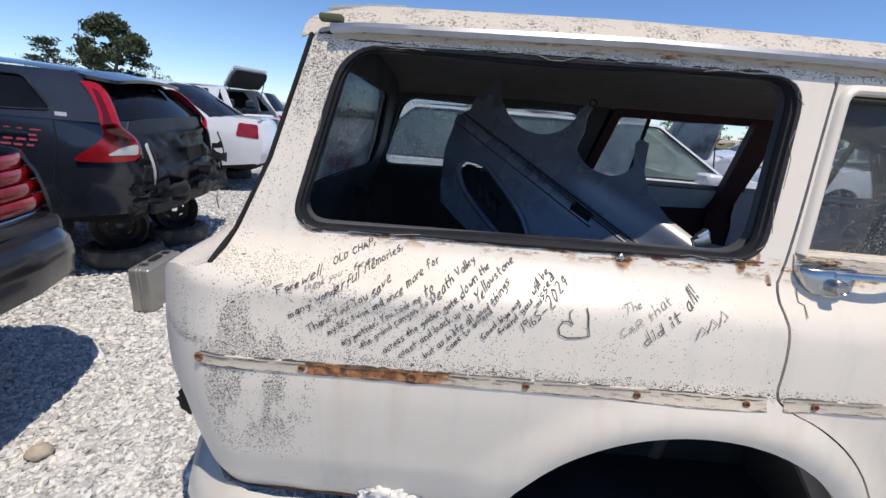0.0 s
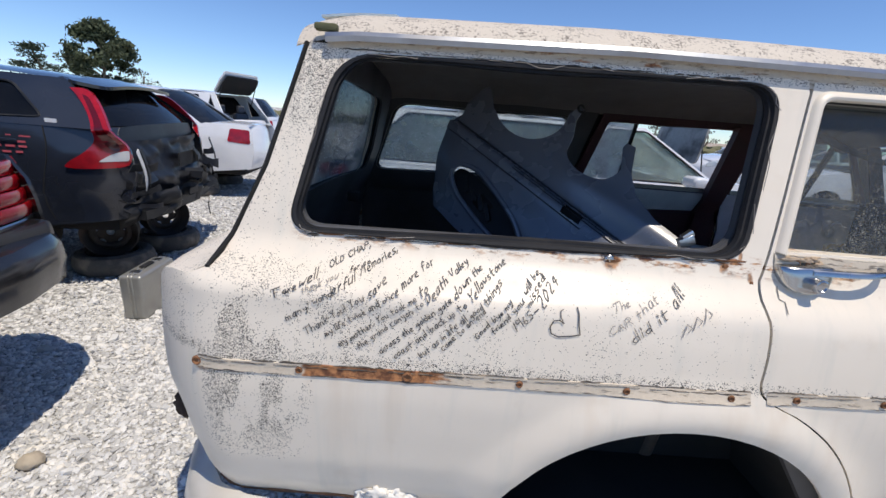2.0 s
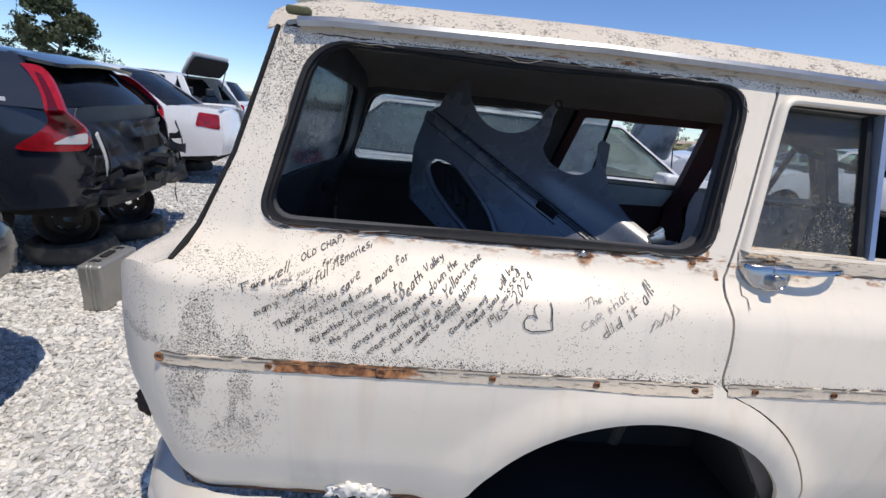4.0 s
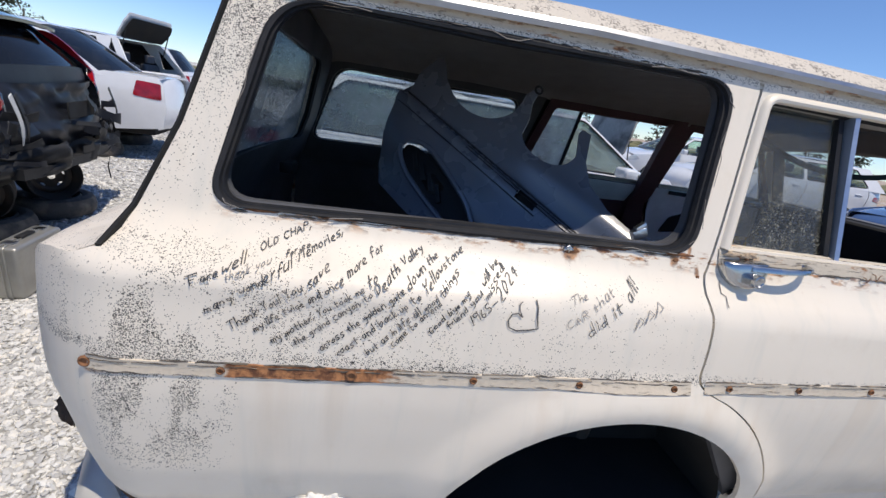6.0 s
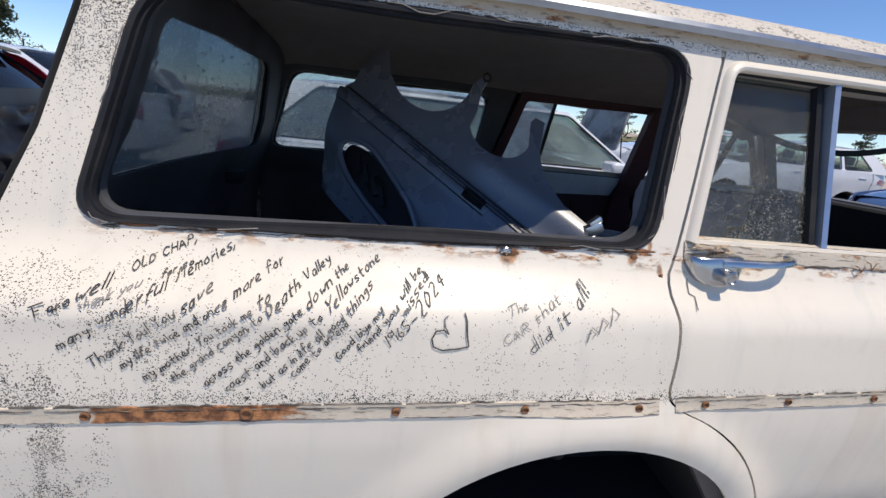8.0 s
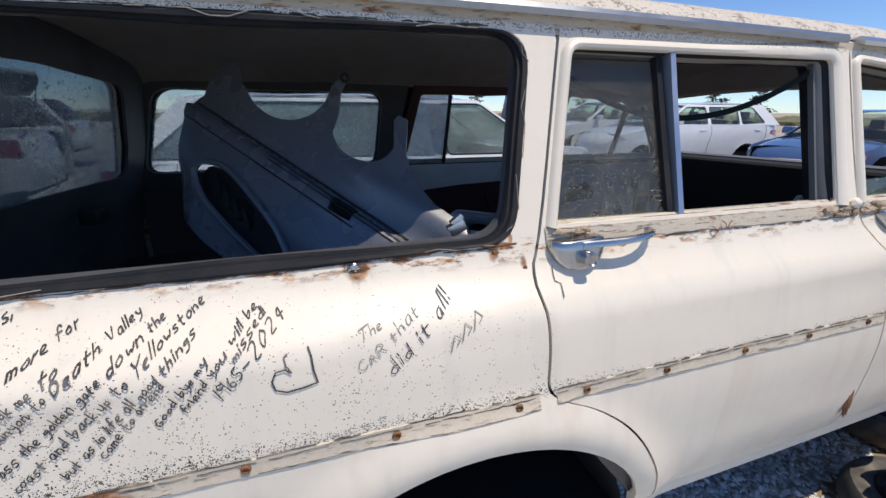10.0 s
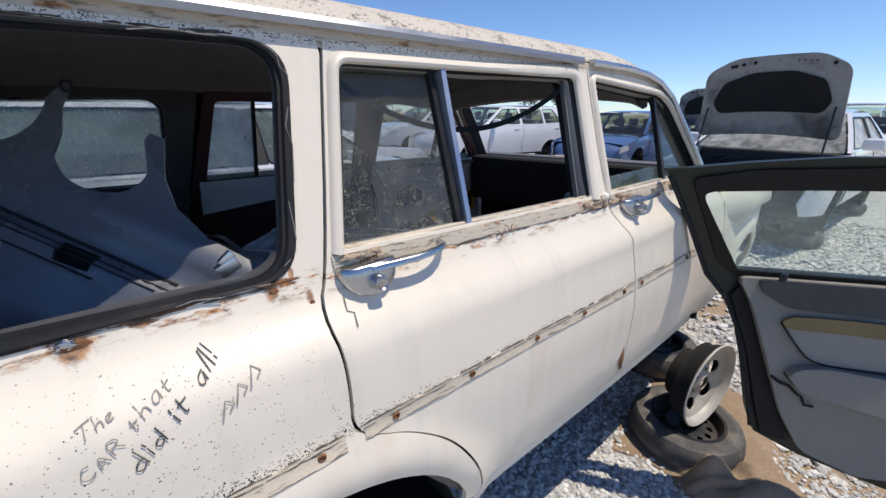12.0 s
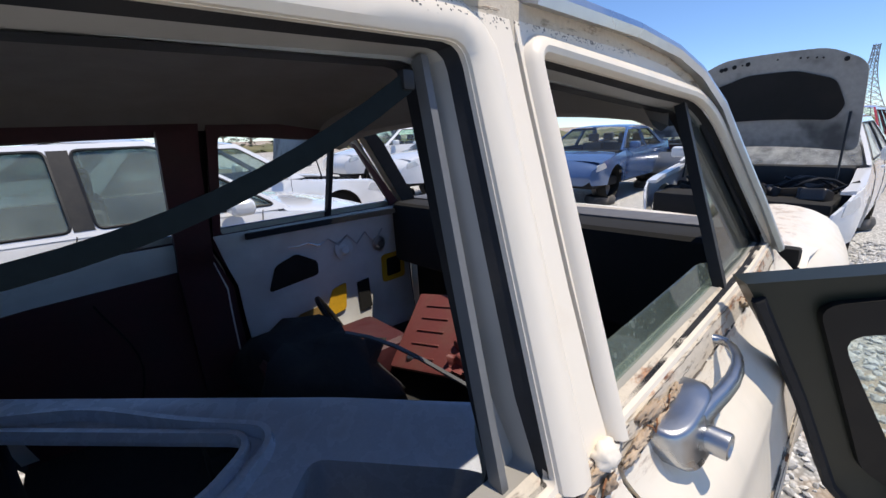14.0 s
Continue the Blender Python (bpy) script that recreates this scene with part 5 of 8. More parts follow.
# ---- loose things inside the wagon ----
def plate3(u, w, d):
    """The tilted plane in which the loose side trim panel leans."""
    return Vector((u, 0.062 - 0.529 * u + 0.673 * w, w)) + Vector((0.42, 0.80, -0.53)).normalized() * d


def arc(c, r, a0, a1, n=14):
    return [(c[0] + r * math.cos(radians(a0 + (a1 - a0) * i / n)), c[1] + r * math.sin(radians(a0 + (a1 - a0) * i / n))) for i in range(n + 1)]


def trim_panel():
    base = thing("trim_panel", WAGON_M)
    tagged(base, "blue-grey moulded plastic car side trim leaning inside the wagon", "trim panel")

    def bulge(a, b):
        """A flat upper web; below the crease the body stands proud, rolls under and wraps back at its rear end."""
        q = -((a - 0.42) * 0.543 + (b - 1.53) * 0.84)
        ease = lambda x: max(0.0, min(1.0, x)) ** 2 * (3 - 2 * max(0.0, min(1.0, x)))
        h = 0.030 * ease((q - 0.002) / 0.016) - 0.007 * ease((q - 0.046) / 0.008) * (1 - ease((a - 0.80) / 0.1)) - 0.035 * ease((q - 0.13) / 0.12)
        h += 0.020 * math.exp(-((q + 0.075) / 0.035) ** 2) * ease((a - 0.70) / 0.15)
        return h - 3.2 * max(0.0, 0.45 - a) ** 2 * ease((q + 0.01) / 0.02)

    to3 = lambda a, b, d: tuple(plate3(a, b, d - bulge(a, b)))
    out = [(0.515, 1.662), (0.455, 1.60), (0.436, 1.555), (0.402, 1.535), (0.362, 1.45), (0.332, 1.376), (0.312, 1.300), (0.322, 1.235), (0.41, 1.17), (0.52, 1.10), (0.7, 0.98), (0.95, 1.0), (1.10, 1.12), (1.11, 1.18), (1.085, 1.225), (1.02, 1.275), (0.978, 1.34), (0.972, 1.40), (0.990, 1.482), (0.968, 1.494), (0.955, 1.48)]
    out += arc((0.875, 1.455), 0.082, -20, -190, 14)[1:-1] + [(0.815, 1.50), (0.826, 1.555), (0.850, 1.598), (0.838, 1.604), (0.806, 1.578)]
    out += arc((0.682, 1.608), 0.125, -18, -168, 16)[1:-1] + [(0.552, 1.59), (0.545, 1.65), (0.535, 1.668)]
    hole = rounded([(0.408, 1.330), (0.446, 1.362), (0.515, 1.346), (0.57, 1.285), (0.635, 1.205), (0.66, 1.12), (0.60, 1.11), (0.50, 1.195), (0.43, 1.268)], 0.03, 5)
    slot = [(0.786, 1.283), (0.770, 1.250), (0.820, 1.222), (0.838, 1.252)]
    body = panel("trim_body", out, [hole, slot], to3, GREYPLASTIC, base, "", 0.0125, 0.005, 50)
    back = panel("recess", rounded([(0.40, 1.33), (0.425, 1.373), (0.478, 1.356), (0.61, 1.245), (0.67, 1.13), (0.60, 1.10), (0.49, 1.18), (0.43, 1.25)], 0.03, 5), [rounded([(0.47, 1.27), (0.52, 1.29), (0.56, 1.25), (0.51, 1.22)], 0.015, 3)], lambda a, b, d: tuple(plate3(a, b, d + 0.03)), DARKPLASTIC, body, "dark recessed pocket", 0.05, 0.004)
    rim = dense(hole, 0.03)
    sweep("recess_rim", [plate3(a, b, -0.008 - bulge(a, b)) for a, b in rim], circle(0.009, 6), GREYPLASTIC, body, "", closed=True, up=(-0.42, -0.8, 0.53))
    panel("latch_pocket", [(0.786, 1.290), (0.763, 1.250), (0.820, 1.215), (0.845, 1.254)], [], lambda a, b, d: tuple(plate3(a, b, d + 0.014)), GAP, body, "", 0.05, 0.004)
    for off, f0, f1, r, mat in ((0.0, 0.0, 1.0, 0.0045, DARKPLASTIC), (0.014, 0.42, 1.0, 0.0016, DARKPLASTIC), (0.024, 0.42, 0.97, 0.0016, DARKPLASTIC), (0.050, 0.0, 0.82, 0.0022, GAP)):
        ln = [(0.42 - off * 0.543 + 0.525 * f, 1.53 - off * 0.84 - 0.339 * f) for f in [f0 + (f1 - f0) * i / 30 for i in range(31)]]
        sweep("seam_bead", [plate3(a, b, -0.001 - bulge(a, b)) for a, b in ln], circle(r, 6), mat, body, "", up=(-0.42, -0.8, 0.53))
    for i in range(4):
        ln = [(0.455 + 0.026 * i + 0.010 * f, 1.335 - 0.028 * i - 0.052 * f) for f in (0, 0.5, 1)]
        sweep("vent_bar", [plate3(a, b, 0.012) for a, b in ln], [(-0.008, -0.003), (0.008, -0.003), (0.006, 0.004), (-0.006, 0.004)], DARKPLASTIC, back, "", up=(-0.42, -0.8, 0.53))
    cl = [(0.82 + 0.01 * math.cos(a), 1.600 + 0.012 * math.sin(a)) for a in [2 * math.pi * i / 12 for i in range(12)]]
    sweep("fixing_eye", [plate3(a + 0.024, b - 0.004, -0.004) for a, b in cl], circle(0.004, 6), DARKPLASTIC, body, "", closed=True, up=(-0.42, -0.8, 0.53))
    return base


trim_panel()


def second_trim():
    """A second trim moulding lying flat behind the front seats."""
    base = thing("trim_panel", WAGON_M)
    tagged(base, "blue-grey plastic trim moulding lying flat on the rear floor", "trim panel")
    def lay(a, b, d):
        """a runs back along the moulding, b across it towards the door."""
        return (2.14 - 0.70 * a - 0.71 * b, 0.70 + 0.71 * a - 0.70 * b, 1.0 - d - 0.05 * max(0.0, -a) + 0.03 * math.exp(-(b / 0.08) ** 2) - 0.10 * max(0, b - 0.32))

    out = rounded([(-0.42, 0.0), (1.0, -0.02), (1.0, 0.44), (0.30, 0.46), (0.12, 0.40), (0.02, 0.26), (0.02, 0.13), (-0.30, 0.14), (-0.42, 0.22), (-0.46, 0.20)], 0.04, 5)
    hole = rounded([(0.14, 0.09), (0.94, 0.08), (0.94, 0.32), (0.30, 0.33), (0.16, 0.26)], 0.06, 6)
    body = panel("trim_body", out, [hole], lay, GREYPLASTICLIT, base, "", 0.03, 0.02, 50)
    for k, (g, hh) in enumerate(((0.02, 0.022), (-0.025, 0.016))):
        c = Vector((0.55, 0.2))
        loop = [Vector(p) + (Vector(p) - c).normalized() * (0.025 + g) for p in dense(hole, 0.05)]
        sweep("rib", [lay(p.x, p.y, -0.002) for p in loop], [(-0.010, -0.004), (0.010, -0.004), (0.006, hh), (-0.006, hh)], GREYPLASTICLIT, body, "", closed=True)
    sweep("edge_lip", [lay(a, b, 0.03) for a, b in dense(out, 0.06)], [(-0.005, -0.06), (0.005, -0.06), (0.005, 0.03), (-0.005, 0.03)], GREYPLASTICLIT, body, "", closed=True)
    for a in (0.25, 0.85):
        q = lay(a, 0.04, 0)
        part("bracket", box_bm((q[0] - 0.04, q[1] - 0.05, 0.55), (q[0] + 0.04, q[1] + 0.05, 0.97), 0.02), DARKPLASTIC, body)


second_trim()


def seat(u, v0, v1, label):
    s = thing("bench_seat", WAGON_M)
    tagged(s, label, "car seat")
    part("cushion", box_bm((u - 0.05, v0, 0.56), (u + 0.42, v1, 0.74), 0.05, 3), MAROON, s)
    part("backrest", box_bm((u - 0.16, v0, 0.62), (u - 0.03, v1, 0.85), 0.05, 3, Matrix.Translation((u, 0, 0.6)) @ Matrix.Rotation(radians(-10), 4, "Y") @ Matrix.Translation((-u, 0, -0.6))), MAROON, s)
    return s


def red_seat_panel():
    """An upturned maroon vinyl seat panel, coloured as sunlit, lying in the front footwell."""
    ax = Vector((0.252, 0.092, 0.21)).normalized()
    ay = Vector((-0.08, 0.32, -0.04)).normalized()
    az = ax.cross(ay).normalized()
    ay = az.cross(ax)
    m = WAGON_M @ Matrix.Translation((2.80, 1.17, 0.79)) @ Matrix((ax, ay, az)).transposed().to_4x4()
    base = thing("seat_panel", m)
    tagged(base, "maroon vinyl seat panel with pleats, coloured as lit, in the footwell", "seat panel")
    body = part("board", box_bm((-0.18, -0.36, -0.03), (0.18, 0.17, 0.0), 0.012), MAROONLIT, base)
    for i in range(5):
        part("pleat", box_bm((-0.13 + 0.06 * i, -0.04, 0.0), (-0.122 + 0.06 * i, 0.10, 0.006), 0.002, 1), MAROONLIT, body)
    part("button", ring_bm([(0.0, 0.012), (0.012, 0.010), (0.018, 0.0)], 16, Matrix.Translation((-0.13, 0.08, 0.0)), "Z"), CHROME, body, "small bright fixing")
    bm = bmesh.new()
    bmesh.ops.create_grid(bm, x_segments=26, y_segments=18, size=0.5)
    for v in bm.verts:
        x, y = v.co.x, v.co.y
        v.co = Vector((x * 0.34, -0.23 + y * 0.22, 0.012 + 0.035 * noise.noise(Vector((x * 6, y * 9, 1))) + 0.02 * math.sin(x * 34)))
    part("torn_cover", bm, MAROONLIT, body, "crumpled torn maroon vinyl cover, coloured as lit", sharp=70)


red_seat_panel()
seat(2.36, 1.32, 1.66, "dark maroon vinyl front seat, torn and buried in scrap")


def hoop(name, c, r, thick, tilt, mat, label, cat):
    t = thing(name, WAGON_M @ Matrix.Translation(c) @ tilt)
    tagged(t, label, cat)
    ring = [(r * math.cos(2 * math.pi * i / 28), r * math.sin(2 * math.pi * i / 28), 0) for i in range(28)]
    rim = sweep("rim", ring, circle(thick, 8), mat, t, "", closed=True)
    for a in (30, 150, 270):
        d = Vector((math.cos(radians(a)), math.sin(radians(a)), 0))
        sweep("spoke", [d * 0.02 + Vector((0, 0, -0.03)), d * r * 0.6 + Vector((0, 0, -0.02)), d * r * 0.98], [(-0.012, -0.004), (0.012, -0.004), (0.012, 0.004), (-0.012, 0.004)], mat, rim)
    part("hub", ring_bm([(0.0, 0.0), (0.04, -0.005), (0.05, -0.03), (0.03, -0.12), (0.0, -0.12)], 18, None, "Z"), mat, t)


hoop("steering_wheel", (2.58, 1.62, 0.74), 0.17, 0.012, Matrix.Rotation(radians(62), 4, "Y") @ Matrix.Rotation(radians(15), 4, "X"), DARKPLASTIC, "black thin-rimmed steering wheel tipped among scrap", "steering wheel")

# black heap of torn carpet and plastic in front
def heap(name, c, size, mat, label, seed, rough=0.45):
    t = thing(name, WAGON_M)
    tagged(t, label, "scrap")
    blob("torn_lump", c, size, mat, t, "", seed, rough)


heap("torn_carpet", (2.34, 1.30, 0.72), (0.22, 0.36, 0.19), CARPET, "black torn carpet heaped behind the front seat", 31)
heap("torn_carpet", (2.9, 0.55, 0.66), (0.20, 0.30, 0.12), CARPET, "black torn carpet in the footwell", 33)
t = thing("trim_strip", WAGON_M)
tagged(t, "bent grey plastic trim strip lying across the scrap", "trim strip")
sweep("strip", [(2.40 + 0.05 * i, 1.18 - 0.075 * i, 0.93 - 0.016 * i - 0.0035 * i * i + 0.01 * math.sin(i)) for i in range(9)], [(-0.009, -0.003), (0.009, -0.003), (0.009, 0.003), (-0.009, 0.003)], plain("light_grey_plastic", (0.10, 0.105, 0.11), 0.5), t)
t = thing("strut_rod", WAGON_M)
tagged(t, "grey metal rod with a rounded knob standing inside the door", "rod")
part("rod", ring_bm([(0.0, 0.55), (0.006, 0.56), (0.006, 1.20), (0.008, 1.215), (0.0115, 1.235), (0.0115, 1.255), (0.007, 1.266), (0.0, 1.268)], 14, Matrix.Translation((2.095, 0.225, 0)), "Z"), plain("pale_grey_metal", (0.42, 0.44, 0.42), 0.4, 0.5), t)
# seat belt hanging across the cabin
t = thing("strap", WAGON_M)
tagged(t, "dark green webbing strap sagging across the cabin from the roof", "strap")
sp = []
for i in range(25):
    f = i / 24
    sp.append((2.045 - 0.70 * f, 0.250 + 0.17 * f, 1.600 - 0.504 * f * (1 - f) + 0.022 * f))
sweep("webbing", sp, [(-0.0015, -0.0078), (0.0015, -0.0078), (0.003, 0.0), (0.0015, 0.0078), (-0.0015, 0.0078), (-0.003, 0.0)], STRAP, t)
for q in (sp[0], sp[-1]):
    part("anchor", box_bm((q[0] - 0.006, q[1] - 0.005, q[2] - 0.006), (q[0] + 0.006, q[1] + 0.005, q[2] + 0.010), 0.003), DARKPLASTIC, t, "black strap anchor")


# ---- far front door's bare inner face ----
def far_door_fit():
    par = FAR[2]
    to = lambda a, b, d: far3(a, b, 0.083 - d)
    panel("door_cutout", rounded([(2.36, 0.93), (2.40, 1.05), (2.50, 1.09), (2.60, 1.03), (2.60, 0.96)], 0.02, 4), [], to, GAP, par, "dark access opening", 0.1, 0.003)
    panel("door_cutout", rounded([(2.98, 0.84), (2.98, 0.95), (3.08, 0.96), (3.08, 0.85)], 0.015, 4), [], to, GAP, par, "dark access opening", 0.1, 0.003)
    panel("sealant", rounded([(2.955, 0.82), (2.955, 0.975), (3.10, 0.985), (3.10, 0.825)], 0.02, 4), [rounded([(2.985, 0.845), (2.985, 0.95), (3.075, 0.958), (3.075, 0.852)], 0.012, 4)], lambda a, b, d: far3(a, b, 0.086 - d), YELLOW, par, "yellow sealant round the opening", 0.06, 0.004)
    panel("sealant", rounded([(2.60, 0.72), (2.66, 0.86), (2.74, 0.88), (2.72, 0.74)], 0.02, 4), [], lambda a, b, d: far3(a, b, 0.085 - d), YELLOW, par, "smeared yellow sealant", 0.06, 0.004)
    panel("sealant", rounded([(2.42, 0.68), (2.46, 0.78), (2.62, 0.80), (2.60, 0.66)], 0.03, 4), [], lambda a, b, d: far3(a, b, 0.085 - d), plain("dried_glue", (0.30, 0.19, 0.06), 0.7), par, "dried brown glue", 0.06, 0.004)
    panel("speaker_grille", [(2.80, 0.70), (2.80, 0.86), (2.87, 0.87), (2.87, 0.71)], [], to, GAP, par, "", 0.06, 0.003)
    for x, z, r in ((2.74, 1.06, 0.05), (2.94, 1.05, 0.04)):
        bm = ring_bm([(0.0, -0.02), (r * 0.4, -0.02), (r * 0.6, -0.008), (r, -0.004), (r, 0.0)], 22, Matrix.Translation(far3(x, z, 0.083)))
        part("winder_boss", bm, ALU if r < 0.05 else PRIMER, par, "round window winder boss")
    sweep("latch_rod", [Vector(far3(2.46 + 0.05 * i, 1.13 - 0.008 * i * (i % 2), 0.088)) for i in range(11)], circle(0.005, 6), ALU, par, "bent latch rod")
    sweep("door_beading", [far3(2.28 + 0.09 * i, 1.225, 0.092) for i in range(10)], [(-0.01, -0.012), (0.01, -0.012), (0.01, 0.012), (-0.01, 0.012)], RUBBER, par)


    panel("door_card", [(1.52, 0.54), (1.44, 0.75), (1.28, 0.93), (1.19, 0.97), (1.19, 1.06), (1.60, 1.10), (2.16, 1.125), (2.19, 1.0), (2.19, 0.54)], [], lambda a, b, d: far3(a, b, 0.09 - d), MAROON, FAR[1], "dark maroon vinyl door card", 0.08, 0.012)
    sweep("card_seam", [far3(1.80 + 0.05 * math.sin(i * 0.5), 0.60 + 0.058 * i, 0.094) for i in range(9)], circle(0.004, 5), GAP, FAR[1])


far_door_fit()


# ---- parked cars ----
def car_paint(name, col, metal=0.0, dirt=0.15):
    return plain(name, col, 0.17, metal, 0.06, 8, tuple(0.5 * c + 0.12 for c in col), dirt, 0.03, 0.6)


RED_LENS = plain("red_lamp_lens", (0.36, 0.006, 0.012), 0.16, 0, 0.45, 26, (0.12, 0.002, 0.005), 0.8, 0.25, coat=0.5)
RED_DEEP = plain("deep_red_lens_core", (0.10, 0.002, 0.004), 0.14, 0, 0.3, 40, bumps=0.1, coat=0.5)
CLEAR_LENS = plain("clear_lamp_lens", (0.62, 0.64, 0.66), 0.12, 0.3, 0.2, 30, coat=0.8)


def rim_stand(name, m, tyre_below=True, mat=None):
    """A welded stand: an upright steel rim on a flat-lying tyre."""
    st = thing(name, m)
    prof = [(0.10, -0.02), (0.12, -0.035), (0.15, -0.03), (0.165, 0.0), (0.175, 0.06), (0.20, 0.085), (0.205, 0.10), (0.198, 0.10), (0.185, 0.07), (0.17, 0.03), (0.165, -0.06), (0.19, -0.085), (0.205, -0.10), (0.197, -0.10), (0.17, -0.07), (0.15, -0.04)]
    zc = 0.34 if tyre_below else 0.21
    rim = part("rim", ring_bm(prof, 36, Matrix.Translation((0, 0, zc))), mat or STEEL, st, "rusty upright steel rim")
    face_out, holes = circle(0.17, 28), []
    for k in range(5):
        a = 2 * math.pi * k / 5 + 0.3
        holes.append([(0.115 * math.cos(a) + 0.028 * math.cos(b), 0.115 * math.sin(a) + 0.036 * math.sin(b)) for b in [2 * math.pi * j / 10 for j in range(10)]])
    holes.append(circle(0.03, 12))
    panel("rim_face", face_out, holes, lambda a, b, d: (a, -0.02 - 0.02 * math.cos(min(1.0, math.hypot(a, b) / 0.17) * 3.1) + d, zc + b), mat or STEEL, rim, "", 0.045, 0.006)
    if tyre_below:
        flat_tyre("tyre", st, Matrix.Translation((0, 0, 0.0)))
    return st


def flat_tyre(name, par, m, r=0.30):
    prof = [(r - 0.10, 0.02), (r - 0.06, 0.005), (r - 0.02, 0.012), (r, 0.045), (r + 0.004, 0.085), (r, 0.125), (r - 0.02, 0.16), (r - 0.06, 0.175), (r - 0.095, 0.165), (r - 0.105, 0.15), (r - 0.10, 0.10), (r - 0.105, 0.03), (r - 0.10, 0.02)]
    bm = ring_bm(prof, 56, None, "Z")
    for i, v in enumerate(bm.verts):
        rad = math.hypot(v.co.x, v.co.y)
        if rad > r - 0.012:
            a = math.atan2(v.co.y, v.co.x)
            k = 1 - 0.014 * (math.sin(a * 28 * 2 + v.co.z * 60) > 0.2)
            v.co.x *= k
            v.co.y *= k
    bmesh.ops.transform(bm, matrix=m, verts=bm.verts)
    t = part(name, bm, TYRE, par, "worn grey tyre lying flat")
    R = r - 0.10
    rim = part("wheel_rim", ring_bm([(R, 0.155), (R - 0.012, 0.168), (R - 0.018, 0.150), (R - 0.022, 0.115), (R - 0.04, 0.10)], 36, m, "Z"), DARKSTEEL, t, "black steel wheel rim")
    n = 12
    hr = 0.017
    holes = [[((R - 0.072) * math.cos(a) + hr * math.cos(b), (R - 0.072) * math.sin(a) + hr * math.sin(b)) for b in [2 * math.pi * j / 10 for j in range(10)]] for a in [2 * math.pi * k / n for k in range(n)]] + [circle(0.028, 14)]
    M = lambda a, b, d: tuple(m @ Vector((a, b, 0.085 + 0.03 * math.sin(min(1.0, math.hypot(a, b) / R) * 2.9) - d)))
    panel("wheel_disc", circle(R - 0.035, 36), holes, M, DARKSTEEL, rim, "black steel wheel with round holes", 0.03, 0.005)
    return t


def car(name, m, spec, paint, label, glass=None, lamps=True):
    """A parked car, x forward, from its main dimensions."""
    g = dict(L=4.6, W=1.80, H=1.45, z0=0.30, belt=0.95, hood=0.88, deck=0.98, xw0=1.05, xw1=0.30, xr1=-1.05, xr0=-1.65, nose=0.60, tail=0.62, dz=0.0, hood_up=False, hatch_up=False, bpil=-0.30, wheels="stand", hatch=False, tuck=0.20, door_gap=True, skip=())
    g.update(spec)
    glass = glass or GLASSCAR
    L, W, H, dz = g["L"], g["W"], g["H"] + g["dz"], g["dz"]
    z0, belt, hood, deck = g["z0"] + dz, g["belt"] + dz, g["hood"] + dz, g["deck"] + dz
    hl, hw = L / 2, W / 2
    xf, xr = hl - 0.88, -hl + 0.95
    zc, r = 0.32 + dz, 0.35
    root = thing(name, m)
    tagged(root, label, "car")

    def side_y(x, z):
        f = (z - z0) / (belt - z0)
        y = hw - 0.05 * (1 - math.sin(math.pi * min(1, max(0, 0.12 + 0.75 * f)))) - 0.03 * max(0, f - 0.8) * 3
        e = max(0.0, abs(x) - (hl - 0.55)) / 0.55
        y -= 0.16 * e ** 2.2
        for c in (xf, xr):
            d = math.hypot(x - c, z - zc) / r
            if 0.95 < d < 1.2:
                y += 0.012 * (1 - (d - 0.95) / 0.25)
        return y

    nose, tail = g["nose"] + dz, g["tail"] + dz
    arches = []
    for c in (xf, xr):
        a0 = math.asin((z0 - zc) / r) if z0 < zc + r else 0
        arches.append([(c + r * math.cos(a), zc + r * math.sin(a)) for a in [a0 + (math.pi - 2 * a0) * i / 16 for i in range(17)]])
    out = [(-hl + 0.06, z0 + 0.05), (-hl + 0.01, tail), (-hl + 0.03, deck - 0.10), (-hl + 0.10, deck), (g["xr0"], max(deck, belt) if not g["hatch"] else belt + 0.02), (g["xr0"] + 0.25, belt), (g["xw0"] - 0.25, belt), (g["xw0"] + 0.1, hood), (hl - 0.30, nose + 0.16), (hl - 0.06, nose), (hl - 0.02, z0 + 0.16), (hl - 0.10, z0 + 0.02)]
    out += arches[0] + arches[1]
    # drop repeated places where the deck is the belt
    for s in (1, -1):
        sd = panel("body_side", out, [], lambda a, b, d: (a, s * (side_y(a, b) - d), b), paint, root, "", 0.10, 0.02, 40)
        if g["door_gap"]:
            for xx in (g["xw0"] - 0.18, g["bpil"] - 0.03, g["xr0"] + 0.42):
                sweep("door_gap", [(xx + 0.03 * math.sin(i), s * (side_y(xx, z0 + 0.05 + (belt - z0 - 0.05) * i / 6) + 0.001), z0 + 0.05 + (belt - z0 - 0.05) * i / 6) for i in range(7)], [(-0.003, -0.003), (0.003, -0.003), (0.003, 0.003), (-0.003, 0.003)], GAP, sd, "", up=(1, 0, 0))
            for xx in (g["bpil"] + 0.10, g["xr0"] + 0.55):
                part("door_handle", box_bm((xx, s * (side_y(xx, belt - 0.12) + 0.002) - 0.012, belt - 0.13), (xx + 0.17, s * (side_y(xx, belt - 0.12) + 0.002) + 0.012, belt - 0.10), 0.01), paint, sd)

    def gh_y(z):
        f = (z - belt) / (H - belt)
        return hw - 0.045 - g["tuck"] * f - 0.03 * f * f

    # greenhouse
    b0, b1 = (g["xr0"], belt), (g["xw0"], belt - 0.01)
    t0, t1 = (g["xr1"], H - 0.02), (g["xw1"], H - 0.02)
    bp = g["bpil"]
